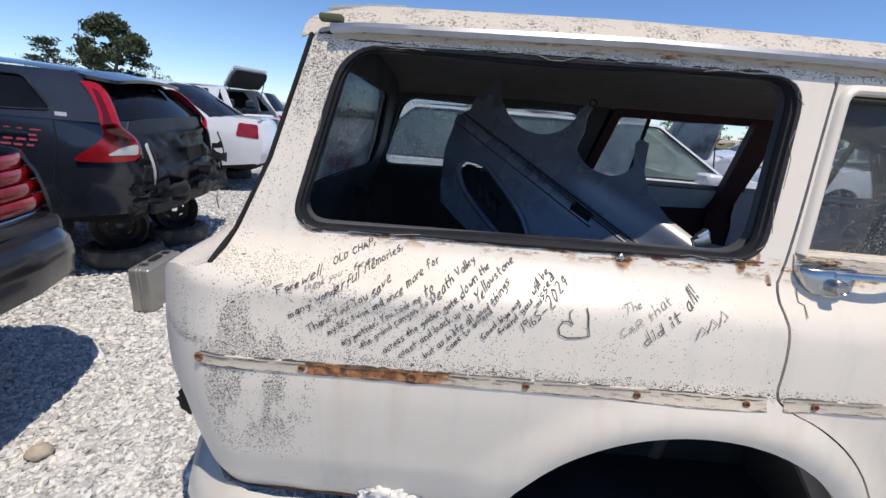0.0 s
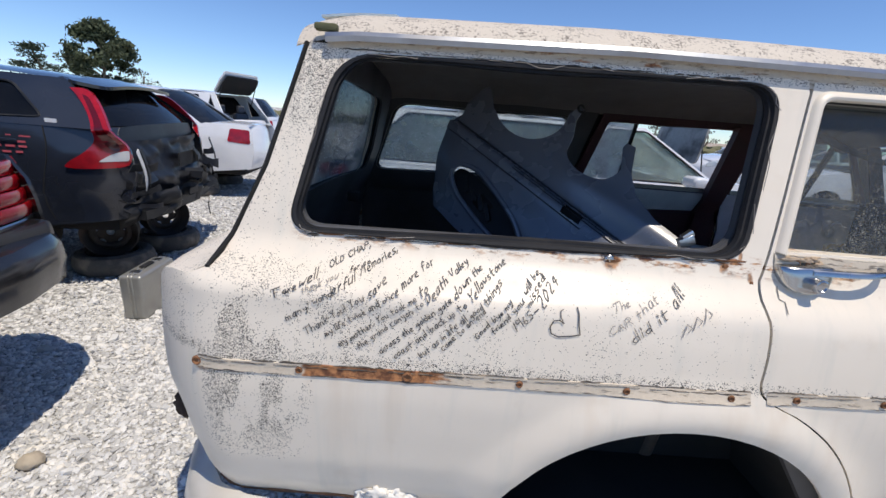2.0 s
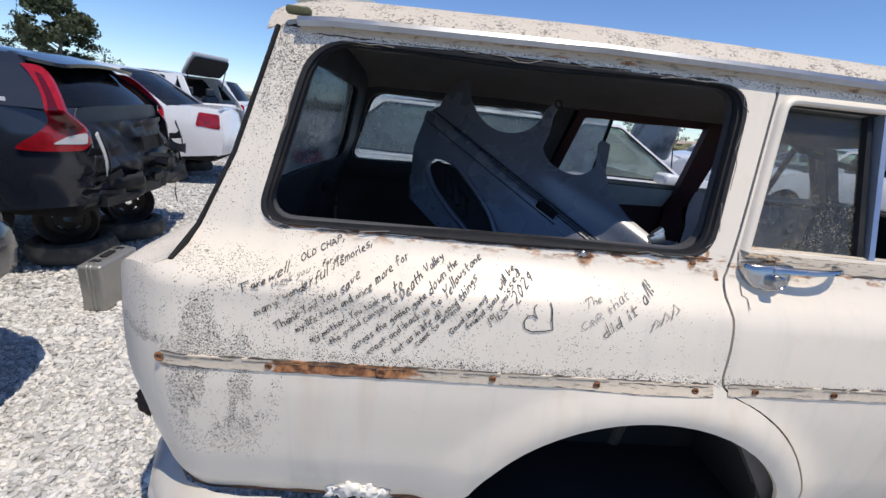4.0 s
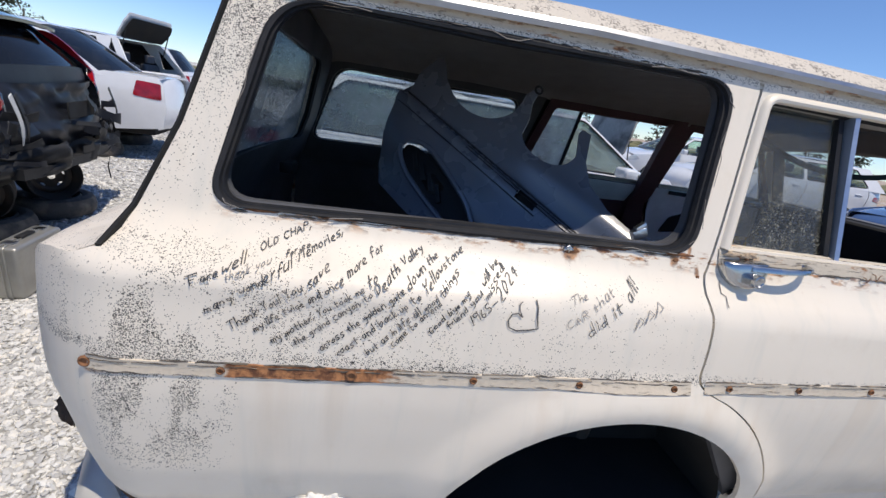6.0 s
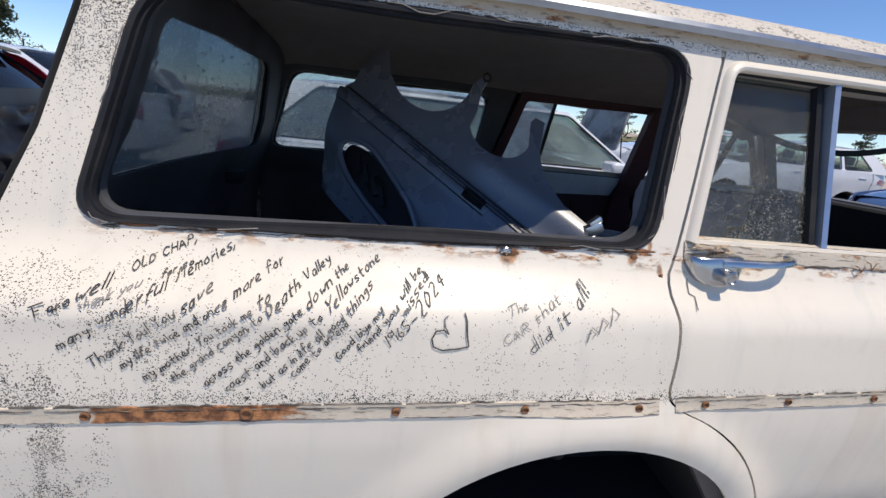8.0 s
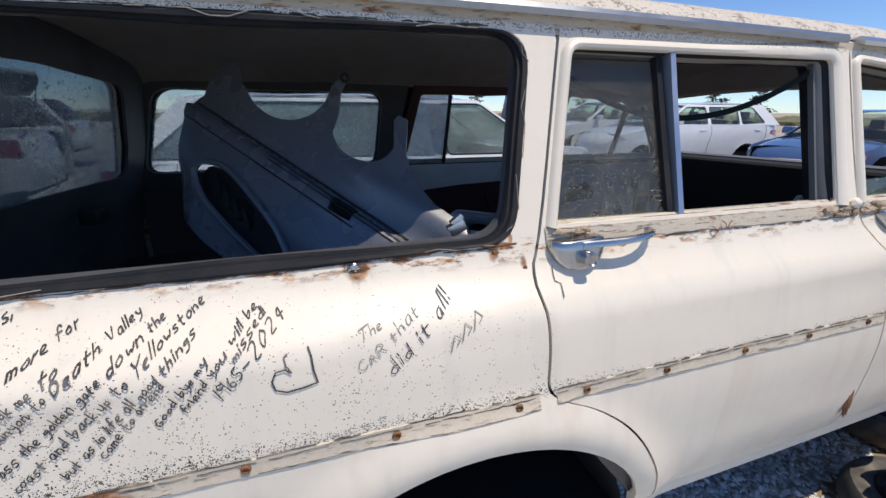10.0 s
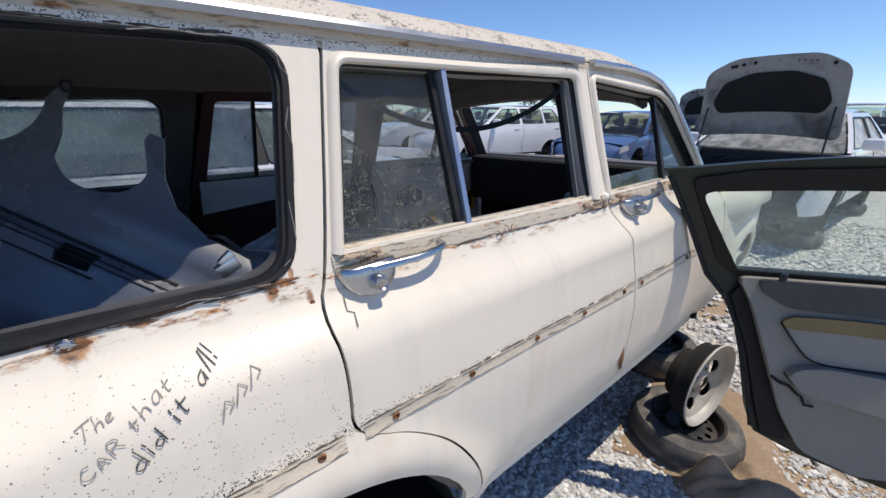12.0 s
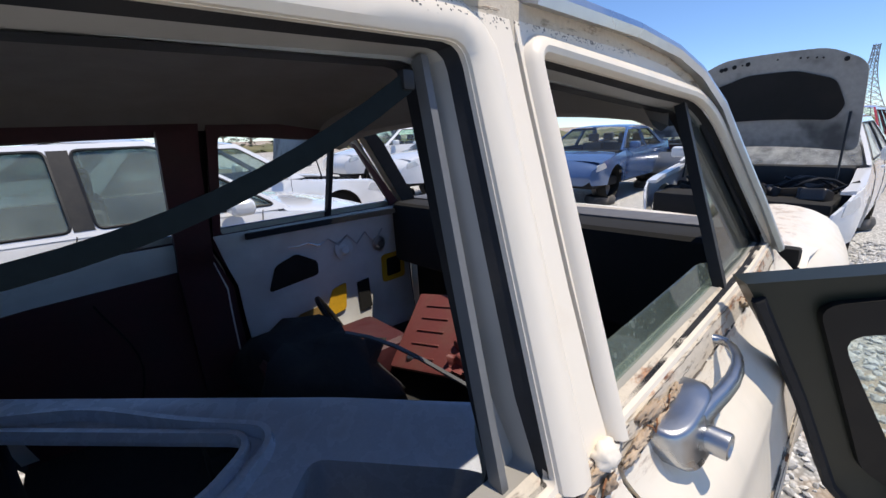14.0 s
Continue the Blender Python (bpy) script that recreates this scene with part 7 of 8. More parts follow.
def suv_details():
    sp, hl = SUV, SUV["L"] / 2
    R = -hl
    lamp = [(R + 0.40, 1.51), (R + 0.30, 1.515), (R + 0.22, 1.45), (R + 0.15, 1.35), (R + 0.08, 1.22), (R + 0.03, 1.10), (R + 0.02, 1.0), (R + 0.08, 0.965), (R + 0.39, 0.955), (R + 0.37, 1.00), (R + 0.27, 1.07), (R + 0.20, 1.16), (R + 0.205, 1.26), (R + 0.26, 1.37), (R + 0.34, 1.46)]
    smooth = lambda pts: eased(pts + pts[:1])[:-1]
    for s in (1, -1):
        to = lambda a, b, d: (a, s * (on_car(sp, a, b, 0.016) - d), b)
        lens = panel("tail_lamp", smooth(lamp), [], to, RED_LENS, suv, "tall curved red tail lamp", 0.06, 0.03)
        core = [(R + 0.31, 1.47), (R + 0.27, 1.46), (R + 0.20, 1.37), (R + 0.13, 1.25), (R + 0.075, 1.12), (R + 0.085, 1.08), (R + 0.14, 1.11), (R + 0.175, 1.18), (R + 0.19, 1.28), (R + 0.24, 1.37)]
        panel("lamp_core", smooth(core), [], lambda a, b, d: (a, s * (on_car(sp, a, b, 0.019) - d), b), RED_DEEP, lens, "deep red lamp core", 0.06, 0.004)
        panel("clear_insert", rounded([(R + 0.03, 1.10), (R + 0.03, 1.02), (R + 0.20, 1.01), (R + 0.12, 1.07)], 0.02, 3), [], lambda a, b, d: (a, s * (on_car(sp, a, b, 0.021) - d), b), CLEAR_LENS, lens, "clear lower insert", 0.1, 0.006)
    part("sticker", box_bm((R + 0.42, on_car(sp, R + 0.45, 1.27, 0.0), 1.255), (R + 0.49, on_car(sp, R + 0.45, 1.27, 0.004), 1.29), 0), plain("white_sticker", (0.8, 0.8, 0.8), 0.6), suv, "small white sticker")
    red = plain("red_marker", (0.55, 0.09, 0.11), 0.7)
    rng = random.Random(9)
    for i in range(4):
        x = R + 0.86 + 0.02 * (i % 2)
        for k in range(4):
            ln = rng.uniform(0.03, 0.07)
            x0 = x - (sum([0.075] * k))
            z = 1.16 - 0.035 * i + rng.uniform(-0.003, 0.003)
            yy = on_car(sp, x0, z, 0.0)
            part("marker_bar", box_bm((x0 - ln, yy + 0.001, z - 0.009), (x0, yy + 0.005, z + 0.005), 0), red, suv)
    # smashed tailgate, torn bumper skin and crushed edges
    rng = random.Random(4)
    bm = bmesh.new()
    bmesh.ops.create_grid(bm, x_segments=46, y_segments=22, size=0.5)
    for v in bm.verts:
        a, b = v.co.x * 2, v.co.y * 2
        dent = 0.075 * noise.noise(Vector((a * 1.7, b * 1.3, 2))) + 0.032 * abs(noise.noise(Vector((a * 4.5, b * 3.2, 5)))) + 0.012 * noise.noise(Vector((a * 11, b * 9, 7)))
        x = R - 0.045 + 0.07 * max(0, b) + 0.15 * abs(a) ** 3 - abs(dent) + 0.02 * math.sin(b * 5)
        v.co = Vector((x, a * 0.84, 0.93 + b * 0.23 + 0.02 * noise.noise(Vector((a * 3, 0, 1)))))
    part("crushed_tailgate", bm, NAVYDULL, suv, "dented blue-black lower tailgate", sharp=25)
    panel("plate_recess", rounded([(-0.24, 0.92), (0.24, 0.92), (0.24, 1.04), (-0.24, 1.04)], 0.02, 3), [], lambda a, b, d: (R - 0.105 + d, a, b), GAP, suv, "dark empty number plate recess", 0.1, 0.01)
    bm = bmesh.new()
    bmesh.ops.create_grid(bm, x_segments=90, y_segments=12, size=0.5)
    for v in bm.verts:
        a, b = v.co.x * 2, v.co.y * 2
        n1 = noise.noise(Vector((a * 3.1, b * 1.3, 9)))
        v.co = Vector((R - 0.10 - 0.10 * n1 + 0.16 * abs(a) ** 3 - 0.03 * abs(noise.noise(Vector((a * 9, b * 3, 4)))), a * 0.93, 0.66 + b * 0.095 + 0.075 * noise.noise(Vector((a * 4, b, 3))) + 0.04 * n1))
    part("torn_bumper", bm, DARKPLASTIC, suv, "torn black bumper skin hanging loose", sharp=25)
    sweep("bumper_beam", [(R - 0.08 + 0.13 * (i / 10 - 0.5) ** 2 * 2, -0.85 + 0.17 * i, 0.60 + 0.012 * math.sin(i * 2.1)) for i in range(11)], [(-0.04, -0.035), (0.04, -0.035), (0.04, 0.035), (-0.04, 0.035)], DARKPLASTIC, suv, "bent black bumper beam")
    for s in (0.86, 0.80, -0.82):
        panel("torn_strip", rounded([(s - 0.022, 1.12), (s + 0.018, 1.10), (s + 0.012, 0.86), (s - 0.012, 0.80)], 0.006, 2), [], lambda a, b, d: (R - 0.07 + 0.10 * (1.1 - b) * (1 if s > 0 else 0.4) + d - 0.04 * math.sin(b * 9), a, b), plain("torn_white_edge", (0.6, 0.6, 0.58), 0.7) if s == 0.86 else DARKPLASTIC, suv, "torn bumper edge", 0.05, 0.006)
    shard = random.Random(21)
    for k in range(16):
        y, z = shard.uniform(-0.86, 0.9), shard.uniform(0.56, 1.02)
        m = Matrix.Translation((R - 0.13 + 0.13 * abs(y) ** 3, y, z)) @ Euler((shard.uniform(-0.6, 0.6), shard.uniform(-0.5, 0.5), shard.uniform(-0.5, 0.5))).to_matrix().to_4x4()
        w1, h1 = shard.uniform(0.05, 0.16), shard.uniform(0.02, 0.07)
        panel("torn_shard", [(-w1, -h1), (0.2 * w1, -h1 * 0.6), (w1, -h1 * 0.2), (w1 * 0.7, h1), (-w1 * 0.3, h1 * 0.5), (-w1 * 0.9, h1 * 0.8)], [], lambda a, b, d: tuple(m @ Vector((d + 0.03 * math.sin(a * 16), a, b))), shard.choice([DARKPLASTIC, NAVYDULL, NAVYDULL, DARKPLASTIC]), suv, "", 0.05, 0.004)
    panel("spoiler", rounded([(-0.66, 0.0), (0.66, 0.0), (0.60, -0.24), (-0.60, -0.24)], 0.08, 4), [], lambda a, b, d: (SUV["xr1"] + b, a, SUV["H"] + 0.16 + 0.015 + 0.16 * b - 0.04 * (a / 0.66) ** 2 - d), NAVY, suv, "roof spoiler", 0.1, 0.025)
    sweep("roof_bar", [(-1.3 + 0.2 * i, 0.66, SUV["H"] + 0.20 + 0.02 * math.sin(math.pi * i / 8)) for i in range(9)], [(-0.015, -0.02), (0.015, -0.02), (0.012, 0.02), (-0.012, 0.02)], DARKPLASTIC, suv)
    sweep("dangling_wire", [(R - 0.02, -0.72, 0.62), (R - 0.04, -0.73, 0.48), (R - 0.02, -0.72, 0.36), (R - 0.03, -0.74, 0.24)], circle(0.006, 5), DARKPLASTIC, suv)


suv_details()
for ch in suv.children:
    if ch.name.split(".")[0] in ("tailgate", "rear_bumper"):
        ch.data.materials[0] = NAVYDULL


def sedan_b_details():
    sp, R = SEDAN_B, -SEDAN_B["L"] / 2
    rib = [(-0.014, -0.026), (0.010, -0.029), (0.016, -0.012), (0.016, 0.012), (0.010, 0.029), (-0.014, 0.026)]
    for s in (1, -1):
        wrap = [(R + 0.40, 0.875), (R + 0.25, 0.87), (R + 0.14, 0.83), (R + 0.075, 0.76), (R + 0.03, 0.66), (R + 0.005, 0.52), (R - 0.005, 0.40)]
        for k in range(4):
            z = 0.965 + 0.062 * k
            sweep("lamp_rib", dense([(x + 0.012 * k, s * y, z) for x, y in wrap], 0.05, False), [(a * s, b) for a, b in rib], RED_LENS, sedan_b, "ribbed red tail lamp", up=(0, 0, 1))
        for k in range(4):
            sweep("bright_strip", dense([(x - 0.002, s * y, 0.890 + 0.010 * k) for x, y in wrap], 0.08, False), circle(0.006, 6), ALU, sedan_b, "ridged bright strip", up=(0, 0, 1))
    half = [(R + 0.62, 0.885), (R + 0.3, 0.87), (R + 0.10, 0.80), (R - 0.03, 0.66), (R - 0.09, 0.40), (R - 0.10, 0.0)]
    path = [(x, y, 0.755) for x, y in half] + [(x, -y, 0.755) for x, y in reversed(half[:-1])]
    sweep("bumper", dense(path, 0.06, False), [(0.0, -0.14), (0.05, -0.12), (0.07, -0.02), (0.062, 0.06), (0.03, 0.10), (-0.03, 0.11), (-0.05, 0.0), (-0.04, -0.12)], BLACKP, sedan_b, "black wraparound bumper")


sedan_b_details()
# added block that keeps sunlight from passing between bumper and body
part("bumper_gap_block", box_bm((-SEDAN_B["L"] / 2 - 0.04, -0.74, 0.62), (-SEDAN_B["L"] / 2 + 0.55, 0.74, 0.92), 0.05), BLACKP, sedan_b)


# stands under the SUV's tail
for x, y, a in ((-2.60, 3.43, 125), (-2.60, 4.10, 150)):
    tagged(rim_stand("rim_stand", at_heading(x, y, a - 90), True, DARKSTEEL), "black steel rim upright on a flat old tyre", "car stand", "rim stands under the parked cars")


# ---- loose things on the ground ----
def metal_case():
    m = Matrix.Translation((-1.775, 2.76, 0.0)) @ Matrix.Rotation(radians(8), 4, "Z")
    c = thing("tool_case", m)
    tagged(c, "grey metal briefcase standing upright on the gravel", "case")
    shell = plain("grey_case_shell", (0.36, 0.355, 0.33), 0.38, 0.55, 0.08, 40, (0.2, 0.19, 0.17), 0.3)
    body = part("shell", box_bm((-0.075, -0.21, 0.004), (0.075, 0.21, 0.33), 0.028, 4), shell, c)
    for dx in (-0.012, 0.012):
        sweep("rib", [(dx, y, z) for y, z in dense(rounded([(-0.213, 0.002), (0.213, 0.002), (0.213, 0.333), (-0.213, 0.333)], 0.03, 4), 0.05)], circle(0.005, 6), shell, body, "", closed=True, up=(1, 0, 0))
    part("handle", box_bm((-0.02, -0.06, 0.333), (0.02, 0.06, 0.348), 0.006), DARKPLASTIC, body, "black folded handle")
    for y in (-0.13, 0.13):
        part("latch", box_bm((-0.03, y - 0.025, 0.328), (0.03, y + 0.025, 0.340), 0.004), ALU, body, "bright latch")


metal_case()


def stone(x, y, s, col, label, seed):
    t = thing("stone", Matrix.Translation((x, y, 0)))
    tagged(t, label, "stone")
    blob("lump", (0, 0, s[2] * 0.7), s, plain("stone_" + str(seed), col, 0.9, 0, 0.2, 40), t, "", seed, 0.25)


stone(-1.26, 1.36, (0.045, 0.04, 0.03), (0.42, 0.36, 0.28), "tan broken stone on the gravel", 41)
stone(-1.05, 2.1, (0.03, 0.03, 0.02), (0.16, 0.16, 0.16), "dark grey stone on the gravel", 42)

# front stand of the wagon
SCUFFED = plain("scuffed_white_steel", (0.50, 0.475, 0.43), 0.5, 0.1, 0.25, 25, (0.20, 0.13, 0.09), 0.7, 0.3)


def standing_wheel():
    """A bare steel wheel on edge, its dished face with large oval holes."""
    st = thing("steel_wheel", Matrix.Translation((3.17, 1.04, 0.125)) @ Matrix.Rotation(radians(-5), 4, "Z") @ Matrix.Rotation(radians(4), 4, "Y") @ Matrix.Scale(1.17, 4))
    tagged(st, "scuffed white steel wheel on edge, propping up the sill", "wheel", "rim stands under the parked cars")
    R = 0.205
    holes = [[(0.122 * math.cos(a) + 0.030 * math.cos(b) * math.cos(a) - 0.040 * math.sin(b) * math.sin(a), 0.122 * math.sin(a) + 0.030 * math.cos(b) * math.sin(a) + 0.040 * math.sin(b) * math.cos(a)) for b in [2 * math.pi * j / 14 for j in range(14)]] for a in [2 * math.pi * k / 6 + 0.35 for k in range(6)]] + [circle(0.034, 16)]
    dish = lambda r: -0.055 - 0.020 * math.cos(min(1.0, r / 0.17) * 5.2)
    face = panel("wheel_face", circle(0.178, 44), holes, lambda a, b, d: (a, dish(math.hypot(a, b)) + d, b), SCUFFED, st, "", 0.022, 0.006)
    part("rim_lip", ring_bm([(0.174, -0.048), (0.182, -0.075), (0.196, -0.092), (R, -0.098), (R + 0.004, -0.092), (0.202, -0.086)], 48), SCUFFED, st, "scuffed rim lip")
    # barrel coloured black to stand in for the sill's shade
    part("barrel", ring_bm([(0.202, -0.086), (0.192, -0.06), (0.184, -0.045), (0.178, -0.03), (0.180, -0.02), (0.182, -0.015), (0.174, -0.015), (0.165, -0.03), (0.17, -0.04)], 40), BLACKVOID, st, "rusty wheel barrel, coloured black as sill shade")
    part("drum", ring_bm([(0.0, -0.015), (0.11, -0.015), (0.12, 0.0), (0.12, 0.05), (0.0, 0.05)], 26), BLACKVOID, st, "rusty drum behind the wheel")
    for k in range(5):
        a = 2 * math.pi * k / 5
        part("stud_hole", ring_bm([(0.0, -0.001), (0.008, -0.001), (0.010, 0.0)], 10, Matrix.Translation((0.06 * math.cos(a), dish(0.06) - 0.001, 0.06 * math.sin(a)))), GAP, face)


standing_wheel()
ty = thing("flat_tyre", Matrix.Translation((3.13, 1.0, -0.272)) @ Matrix.Rotation(radians(3), 4, "X") @ Matrix.Scale(0.98, 4))
tagged(ty, "bald grey tyre on a black steel wheel lying flat", "tyre")
flat_tyre("tyre", ty, Matrix.Translation((0, 0, 0.012)), 0.29)
for x, y, rot in ((3.75, 1.5, 20), (0.9, 2.35, 0), (2.9, 2.5, 30)):
    tagged(rim_stand("rim_stand", Matrix.Translation((x, y, ground_height(x, y) - 0.01)) @ Matrix.Rotation(radians(rot), 4, "Z"), True), "rusty steel rim upright on a flat old tyre", "car stand", "rim stands under the parked cars")
tagged(rim_stand("rim_stand", Matrix.Translation((0.9, 1.5, -0.02)), True), "rusty steel rim upright on a flat old tyre", "car stand", "rim stands under the parked cars")


def carpet_scrap(x, y, rot, sx, sy, h, seed):
    t = thing("carpet_scrap", Matrix.Translation((0, 0, ground_height(x, y))) @ at_heading(x, y, rot))
    tagged(t, "brown muddy carpet scrap crumpled on the gravel", "carpet")
    bm = bmesh.new()
    bmesh.ops.create_grid(bm, x_segments=40, y_segments=26, size=0.5)
    for v in bm.verts:
        a, b = v.co.x, v.co.y
        e = max(0.0, 1 - (2 * abs(a)) ** 4) * max(0.0, 1 - (2 * abs(b)) ** 4)
        z = h * e * (0.55 + 0.6 * noise.noise(Vector((a * 3 + seed, b * 3, 0)))) + 0.008 * noise.noise(Vector((a * 20, b * 20, seed)))
        k = 1 + 0.18 * noise.noise(Vector((a * 2, b * 2, seed)))
        v.co = Vector((a * sx * k, b * sy * k, max(0.008, z + 0.012)))
    part("carpet_fold", bm, MUD, t, sharp=80)


MUD = plain("muddy_brown_carpet", (0.27, 0.195, 0.13), 0.95, 0, 0.35, 90, (0.36, 0.28, 0.19), 0.6, 0.8)
carpet_scrap(2.98, 0.74, -35, 0.42, 0.17, 0.20, 1)
carpet_scrap(3.35, 0.98, 15, 1.1, 0.75, 0.05, 2)
carpet_scrap(3.0, 0.66, -25, 0.6, 0.3, 0.08, 3)
t = thing("red_scrap", Matrix.Translation((0, 0, ground_height(3.87, 0.88) - 0.03)) @ at_heading(3.87, 0.88, 30))
tagged(t, "small red plastic scrap on the ground", "scrap")
part("piece", box_bm((-0.05, -0.03, 0.05), (0.05, 0.03, 0.065), 0.006), plain("red_plastic", (0.5, 0.03, 0.06), 0.5), t)


# ---- a dark green door leaning on the wagon ----
D_TIP, D_H, D_N = Vector((2.562, 1.085, 0)), Vector((0.64, -0.77, 0)), Vector((0.77, 0.64, 0))


def door3(s, z, d=0.0):
    off = 0.25 * (1.312 - z) - 0.03 if z > 0.88 else 0.078 - 0.12 * (0.88 - z)
    p = D_TIP + D_H * s + D_N * (off + d)
    return (p.x, p.y, z)


LINING = plain("grey_door_lining", (0.215, 0.208, 0.188), 0.75, 0, 0.08, 60, (0.2, 0.19, 0.18), 0.4, 0.25)
DARKLINING = plain("charcoal_grained_vinyl", (0.045, 0.046, 0.046), 0.6, 0, 0.15, 200, bumps=0.5)
WOODTRIM = plain("honey_wood_veneer", (0.17, 0.115, 0.04), 0.4, 0, 0.25, 12, (0.09, 0.06, 0.025), 0.4, 0.05, 0.2)


DOORGREEN = plain("dusty_dark_green_paint", (0.014, 0.018, 0.013), 0.4, 0, 0.1, 20, (0.05, 0.05, 0.04), 0.25, 0.05, spec=0.3)
DOORBLACK = plain("black_door_surround", (0.009, 0.009, 0.009), 0.55, 0, 0.2, 40, (0.03, 0.03, 0.026), 0.3, 0.1, spec=0.2)


def loose_door():
    """A taken-off car door standing on the ground and leaning on the wagon."""
    door = thing("loose_door")
    tagged(door, "dark green car door with grey lining, leaning on the wagon", "car door")
    shell_o = [(-0.01, 1.315), (0.27, 1.352), (0.55, 1.378), (0.85, 1.385), (1.12, 1.36), (1.30, 1.26), (1.46, 1.02), (1.50, 0.88), (1.52, 0.10), (1.46, -0.14), (1.36, -0.16), (1.10, -0.02), (0.72, 0.09), (0.54, 0.17), (0.50, 0.27), (0.445, 0.50), (0.395, 0.66), (0.33, 0.79), (0.25, 0.87), (0.135, 1.10)]
    win = rounded([(0.128, 1.235), (0.352, 0.902), (1.36, 0.905), (1.14, 1.24), (0.85, 1.268), (0.5, 1.258)], [0.05, 0.01, 0.02, 0.06, 0.1, 0.1], 4)
    panel("door_shell", shell_o, [win], lambda a, b, d: door3(a, b, d), DOORGREEN, door, "dark green door shell", 0.05, 0.045)
    inner = rounded([(0.085, 1.285), (0.30, 1.325), (0.85, 1.355), (1.15, 1.32), (1.42, 0.98), (1.40, 0.895), (0.345, 0.875), (0.27, 0.93)], 0.03, 4)
    f = panel("window_frame", inner, [win], lambda a, b, d: door3(a, b, d - 0.014), DOORBLACK, door, "black window surround", 0.06, 0.012)
    g = panel("door_glass", rounded([(0.11, 1.247), (0.342, 0.892), (1.38, 0.895), (1.15, 1.255), (0.85, 1.28), (0.5, 1.27)], 0.03, 3), [], lambda a, b, d: door3(a, b, d + 0.018), GLASSGREEN, door, "green tinted door glass", 0.2, 0.004)
    g.visible_shadow = False
    card = panel("door_lining", rounded([(0.350, 0.880), (1.46, 0.892), (1.48, 0.25), (1.36, 0.08), (0.92, 0.06), (0.70, 0.14), (0.60, 0.30), (0.52, 0.50), (0.415, 0.77)], 0.04, 5), [], lambda a, b, d: door3(a, b, d - 0.045 - 0.012 * math.sin(min(1, max(0, (0.87 - b) / 0.5)) * math.pi)), LINING, door, "light grey door lining", 0.05, 0.04)
    panel("upper_pad", rounded([(0.413, 0.884), (1.45, 0.888), (1.45, 0.765), (0.755, 0.768), (0.536, 0.775), (0.443, 0.825)], 0.03, 4), [], lambda a, b, d: door3(a, b, d - 0.066), DARKLINING, card, "charcoal grained upper pad", 0.05, 0.02)
    panel("inset_panel", rounded([(0.522, 0.722), (0.77, 0.745), (1.44, 0.725), (1.44, 0.55), (0.83, 0.552), (0.655, 0.555), (0.587, 0.625)], 0.03, 5), [], lambda a, b, d: door3(a, b, d - 0.068), plain("pale_grey_cloth", (0.255, 0.247, 0.225), 0.9, 0, 0.1, 120), card, "pale cloth inset", 0.05, 0.012)
    panel("wood_trim", rounded([(0.514, 0.722), (0.556, 0.747), (0.754, 0.752), (1.44, 0.735), (1.44, 0.670), (0.766, 0.694), (0.545, 0.693)], 0.02, 4), [], lambda a, b, d: door3(a, b, d - 0.076), WOODTRIM, card, "honey wood veneer strip", 0.05, 0.010)
    panel("arm_rest", rounded([(0.568, 0.501), (0.601, 0.537), (0.70, 0.553), (1.0, 0.530), (1.44, 0.49), (1.44, 0.30), (1.04, 0.353), (0.82, 0.398), (0.626, 0.438)], 0.03, 5), [], lambda a, b, d: door3(a, b, d - 0.098), LINING, card, "grey arm rest", 0.05, 0.05)
    for line, d in (([(0.516, 0.718), (0.587, 0.622), (0.652, 0.556), (0.83, 0.551), (1.42, 0.549)], -0.073), ([(0.57, 0.497), (0.626, 0.436), (0.82, 0.396), (1.04, 0.351), (1.42, 0.30)], -0.062)):
        sweep("lining_gap", [door3(a, b, d) for a, b in dense(eased(line), 0.05, False)], circle(0.0035, 5), GAP, card)
    sweep("torn_crack", [door3(a, b, -0.058) for a, b in ((0.53, 0.475), (0.56, 0.452), (0.60, 0.44), (0.625, 0.415), (0.65, 0.40), (0.667, 0.364), (0.70, 0.362))], circle(0.006, 5), GAP, card, "torn crack in the lining")
    sweep("edge_seal", [door3(a, b, -0.004) for a, b in [(0.01, 1.29), (0.128, 1.09), (0.245, 0.87), (0.335, 0.77), (0.42, 0.60), (0.47, 0.42), (0.52, 0.20)]], circle(0.010, 6), RUBBER, door, "black rubber door seal")
    panel("edge_face", [(0.345, 0.79), (0.38, 0.85), (0.46, 0.66), (0.53, 0.48), (0.60, 0.30), (0.66, 0.16), (0.56, 0.17), (0.51, 0.32), (0.44, 0.56)], [], lambda a, b, d: door3(a, b, d - 0.02), DOORBLACK, door, "black inner door edge", 0.05, 0.01)
    part("lock_clip", box_bm((-0.03, -0.01, 0.0), (0.03, 0.01, 0.03), 0.008), DARKPLASTIC, door).location = Vector(door3(0.50, 0.885, -0.055))


loose_door()


# ---- distance: trees, pylons, far rows ----
LEAF = plain("grey_green_leaves", (0.055, 0.075, 0.035), 0.7, 0, 0.5, 3, (0.10, 0.10, 0.05), 0.5)
LEAFDARK = plain("dark_conifer_leaves", (0.025, 0.042, 0.025), 0.8, 0, 0.5, 3)
BARK = plain("grey_bark", (0.20, 0.16, 0.12), 0.9, 0, 0.4, 8)


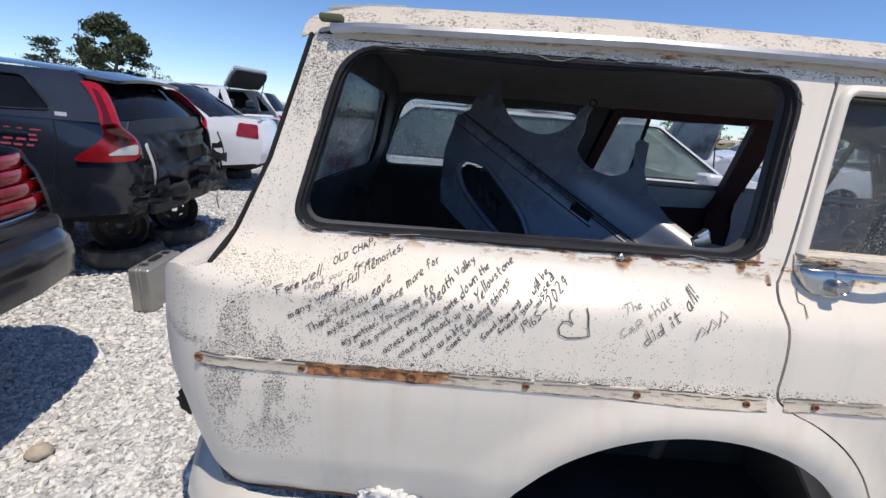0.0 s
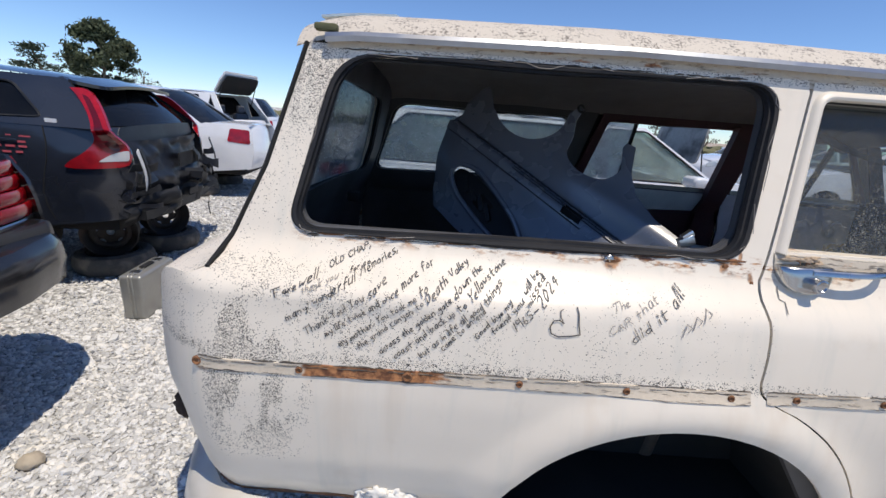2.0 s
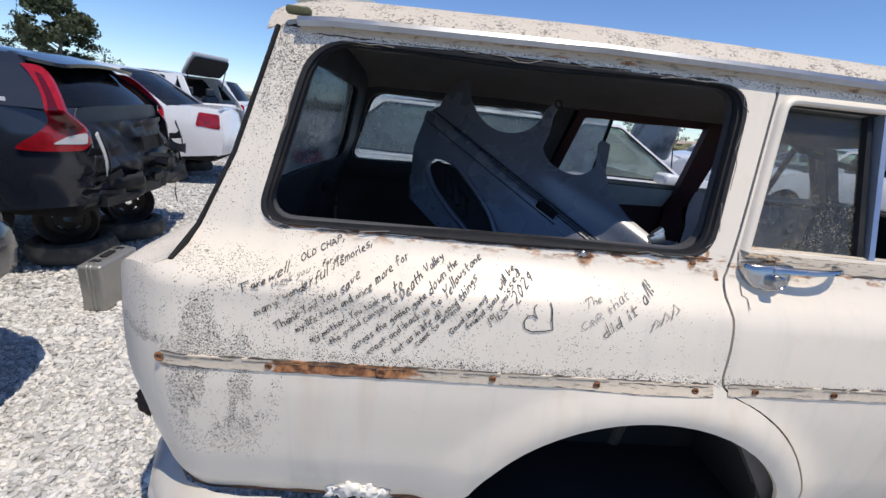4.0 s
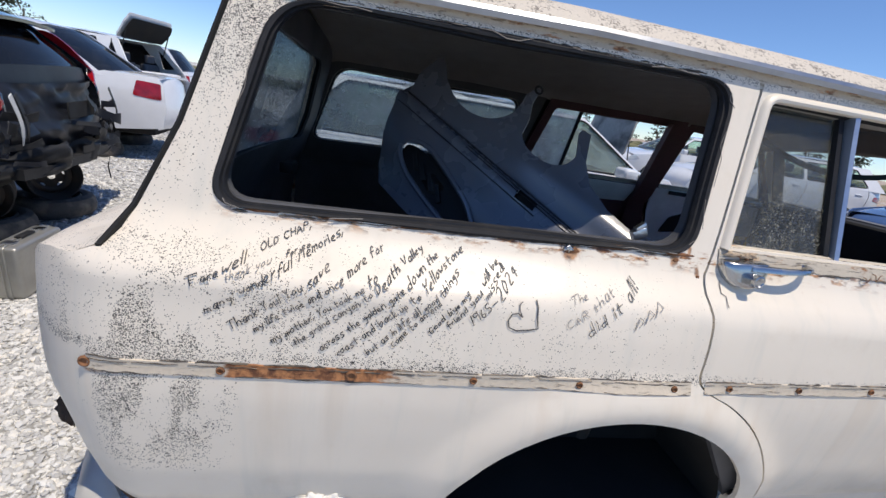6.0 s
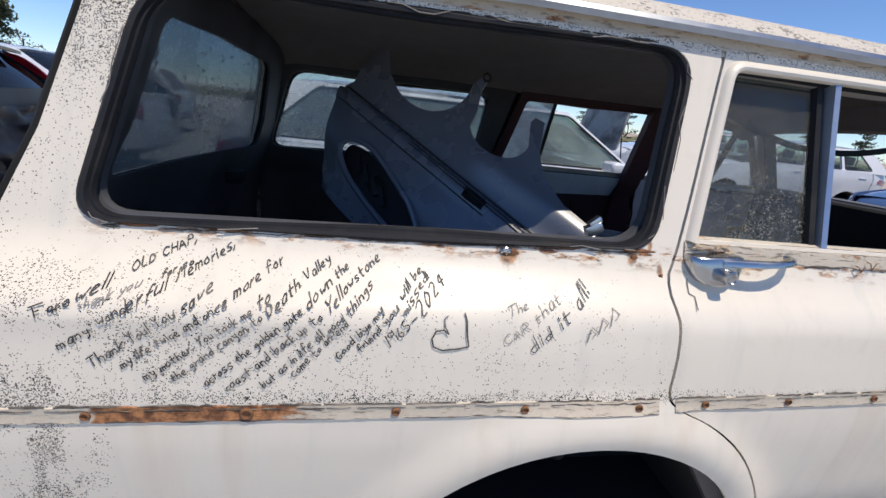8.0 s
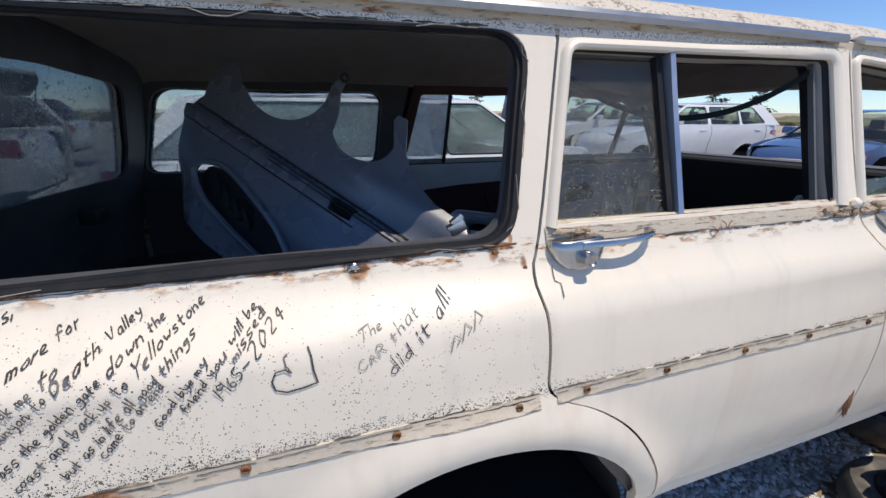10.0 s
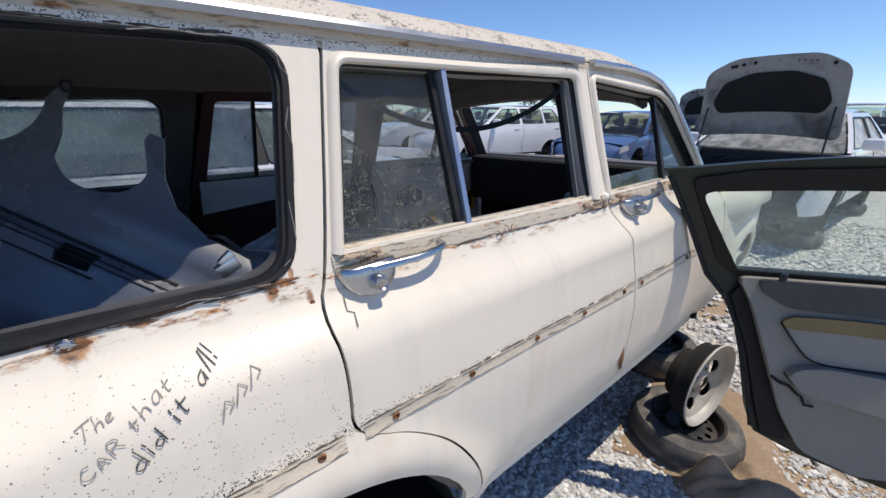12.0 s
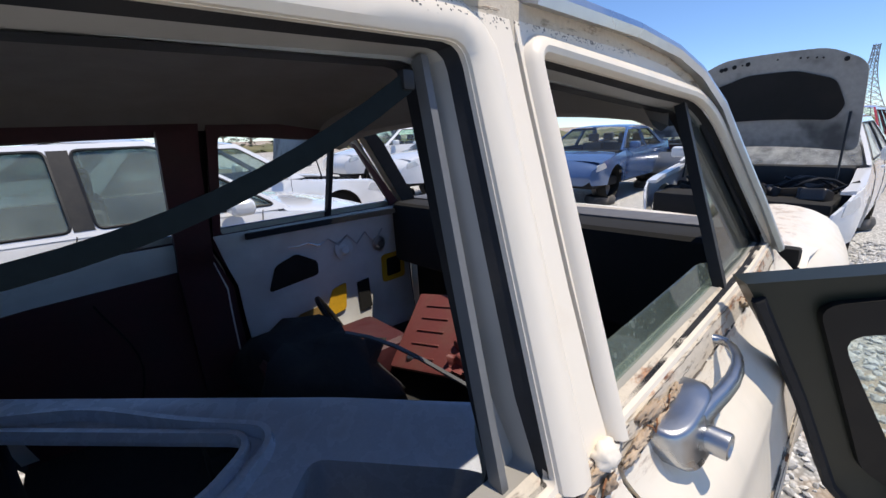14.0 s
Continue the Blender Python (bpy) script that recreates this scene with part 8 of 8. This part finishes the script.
def tree(x, y, h, spread, seed, leaf, label, conifer=False, n=2600, base=0.25, clumps_n=34):
    t = thing("tree", Matrix.Translation((x, y, -0.2)))
    tagged(t, label, "tree")
    rng = np.random.default_rng(seed)
    trunk = sweep("trunk", [(0.3 * math.sin(i * 0.7 + seed), 0.2 * math.cos(i), h * 0.85 * i / 8) for i in range(9)], circle(0.035 * h * 0.5, 7), BARK, t)
    clumps = []
    for k in range(clumps_n if not conifer else 26):
        f = rng.uniform(base, 1.0)
        rad = spread * (math.sin(math.pi * min(1, (f - base) / (1 - base) * 0.85 + 0.15)) ** 0.7 if not conifer else (1.05 - f))
        a = rng.uniform(0, 6.28)
        q = rng.uniform(0.25, 1.0) ** 0.5 * rad
        c = Vector((q * math.cos(a), q * math.sin(a), f * h))
        clumps.append((c, rng.uniform(0.16, 0.31) * spread * (1 if not conifer else 0.9)))
        if k % 3 == 0 and k < 40:
            s = Vector((0, 0, max(0.1, f - 0.18) * h))
            sweep("limb", [s, s.lerp(c, 0.5) + Vector((0, 0, 0.05 * h)), c], circle(0.008 * h, 5), BARK, trunk)
    vs, fs = [], []
    for c, r in clumps:
        for _ in range(n // len(clumps)):
            d = rng.normal(0, 1, 3)
            d /= np.linalg.norm(d)
            p = np.array(c) + d * r * rng.uniform(0.3, 1.15) * np.array([1.25, 1.25, 0.7 if not conifer else 0.35])
            e1, e2 = rng.normal(0, 1, 3), rng.normal(0, 1, 3)
            sz = h * 0.016 * rng.uniform(0.6, 1.5)
            e1, e2 = e1 / np.linalg.norm(e1) * sz * 1.6, e2 / np.linalg.norm(e2) * sz * 0.8
            b = len(vs)
            vs += [p - e1, p + e2, p + e1, p - e2]
            fs.append((b, b + 1, b + 2, b + 3))
    me = bpy.data.meshes.new("crown")
    me.from_pydata([tuple(v) for v in vs], [], fs)
    me.materials.append(leaf)
    ob = new("crown", me)
    ob.parent = t


tree(-45, 54, 9.6, 3.7, 3, LEAF, "tall grey-green eucalyptus beyond the yard", n=11000, clumps_n=58)
tree(-49.5, 49.6, 6.4, 4.2, 4, LEAFDARK, "low dark cypress beyond the yard", True, n=2200, base=0.3)
tree(-41.5, 55.5, 4.8, 2.0, 8, LEAFDARK, "small dark tree beyond the yard", n=900)
for k, (x, y, h) in enumerate(((13, 70, 4.6), (16.5, 69.5, 5.0), (20, 68.5, 4.8), (24.3, 66, 5.6), (36, 62, 5.2), (39.7, 60, 5.0), (52.5, 47.4, 5.4), (56, 44, 4.6), (30, 65, 4.0))):
    tree(x, y, h, 2.6, 20 + k, LEAFDARK, "dark conifer far beyond the yard", True, n=1100, base=0.12)


def pylon(x, y, h, w, label):
    t = thing("pylon", Matrix.Translation((x, y, 0)) @ Matrix.Rotation(radians(30), 4, "Z"))
    tagged(t, label, "pylon")
    steel = bpy.data.materials.get("galvanised_lattice") or plain("galvanised_lattice", (0.30, 0.31, 0.33), 0.5, 0.4)
    half = lambda f: w * (1 - f) ** 2.2 + w * 0.13
    for sx, sy in ((1, 1), (1, -1), (-1, 1), (-1, -1)):
        sweep("leg", [(sx * half(f), sy * half(f), h * f) for f in [i / 10 for i in range(11)]], circle(0.10, 4), steel, t)
    n = 12
    for i in range(n):
        f, g = i / n, (i + 1) / n
        a, b = half(f), half(g)
        for k in range(4):
            c = [(1, 1), (1, -1), (-1, -1), (-1, 1)]
            p, q = c[k], c[(k + 1) % 4]
            sweep("brace", [(p[0] * a, p[1] * a, h * f), (q[0] * b, q[1] * b, h * g)], circle(0.06, 4), steel, t)
            sweep("brace", [(q[0] * a, q[1] * a, h * f), (p[0] * b, p[1] * b, h * g)], circle(0.06, 4), steel, t)


pylon(150, 15.8, 17.5, 3.6, "grey lattice power pylon far off")
pylon(67, 134.5, 7.2, 1.6, "grey lattice power pylon far off")

# scrub on the far edge of the yard
scrub = bmesh.new()
rng = np.random.default_rng(12)
for _ in range(900):
    a = rng.uniform(radians(-20), radians(150))
    r = rng.uniform(60, 110)
    s = rng.uniform(0.5, 1.1)
    mm = Matrix.Translation((r * math.cos(a), r * math.sin(a), 0.1)) @ Matrix.Diagonal((s * 2.2, s * 2.2, s * 0.8, 1))
    bmesh.ops.create_icosphere(scrub, subdivisions=1, radius=1, matrix=mm @ Matrix.Rotation(rng.uniform(0, 6), 4, "Z"))
for v in scrub.verts:
    v.co += Vector([0.35 * noise.noise(v.co * 1.3 + Vector((k * 9, 0, 0))) for k in range(3)])
sc = part("scrub", scrub, plain("dry_scrub", (0.13, 0.13, 0.06), 0.9, 0, 0.4, 2, (0.28, 0.22, 0.12), 0.6))
tagged(sc, "dry olive scrub along the far edge of the yard", "scrub", kind="stuff")
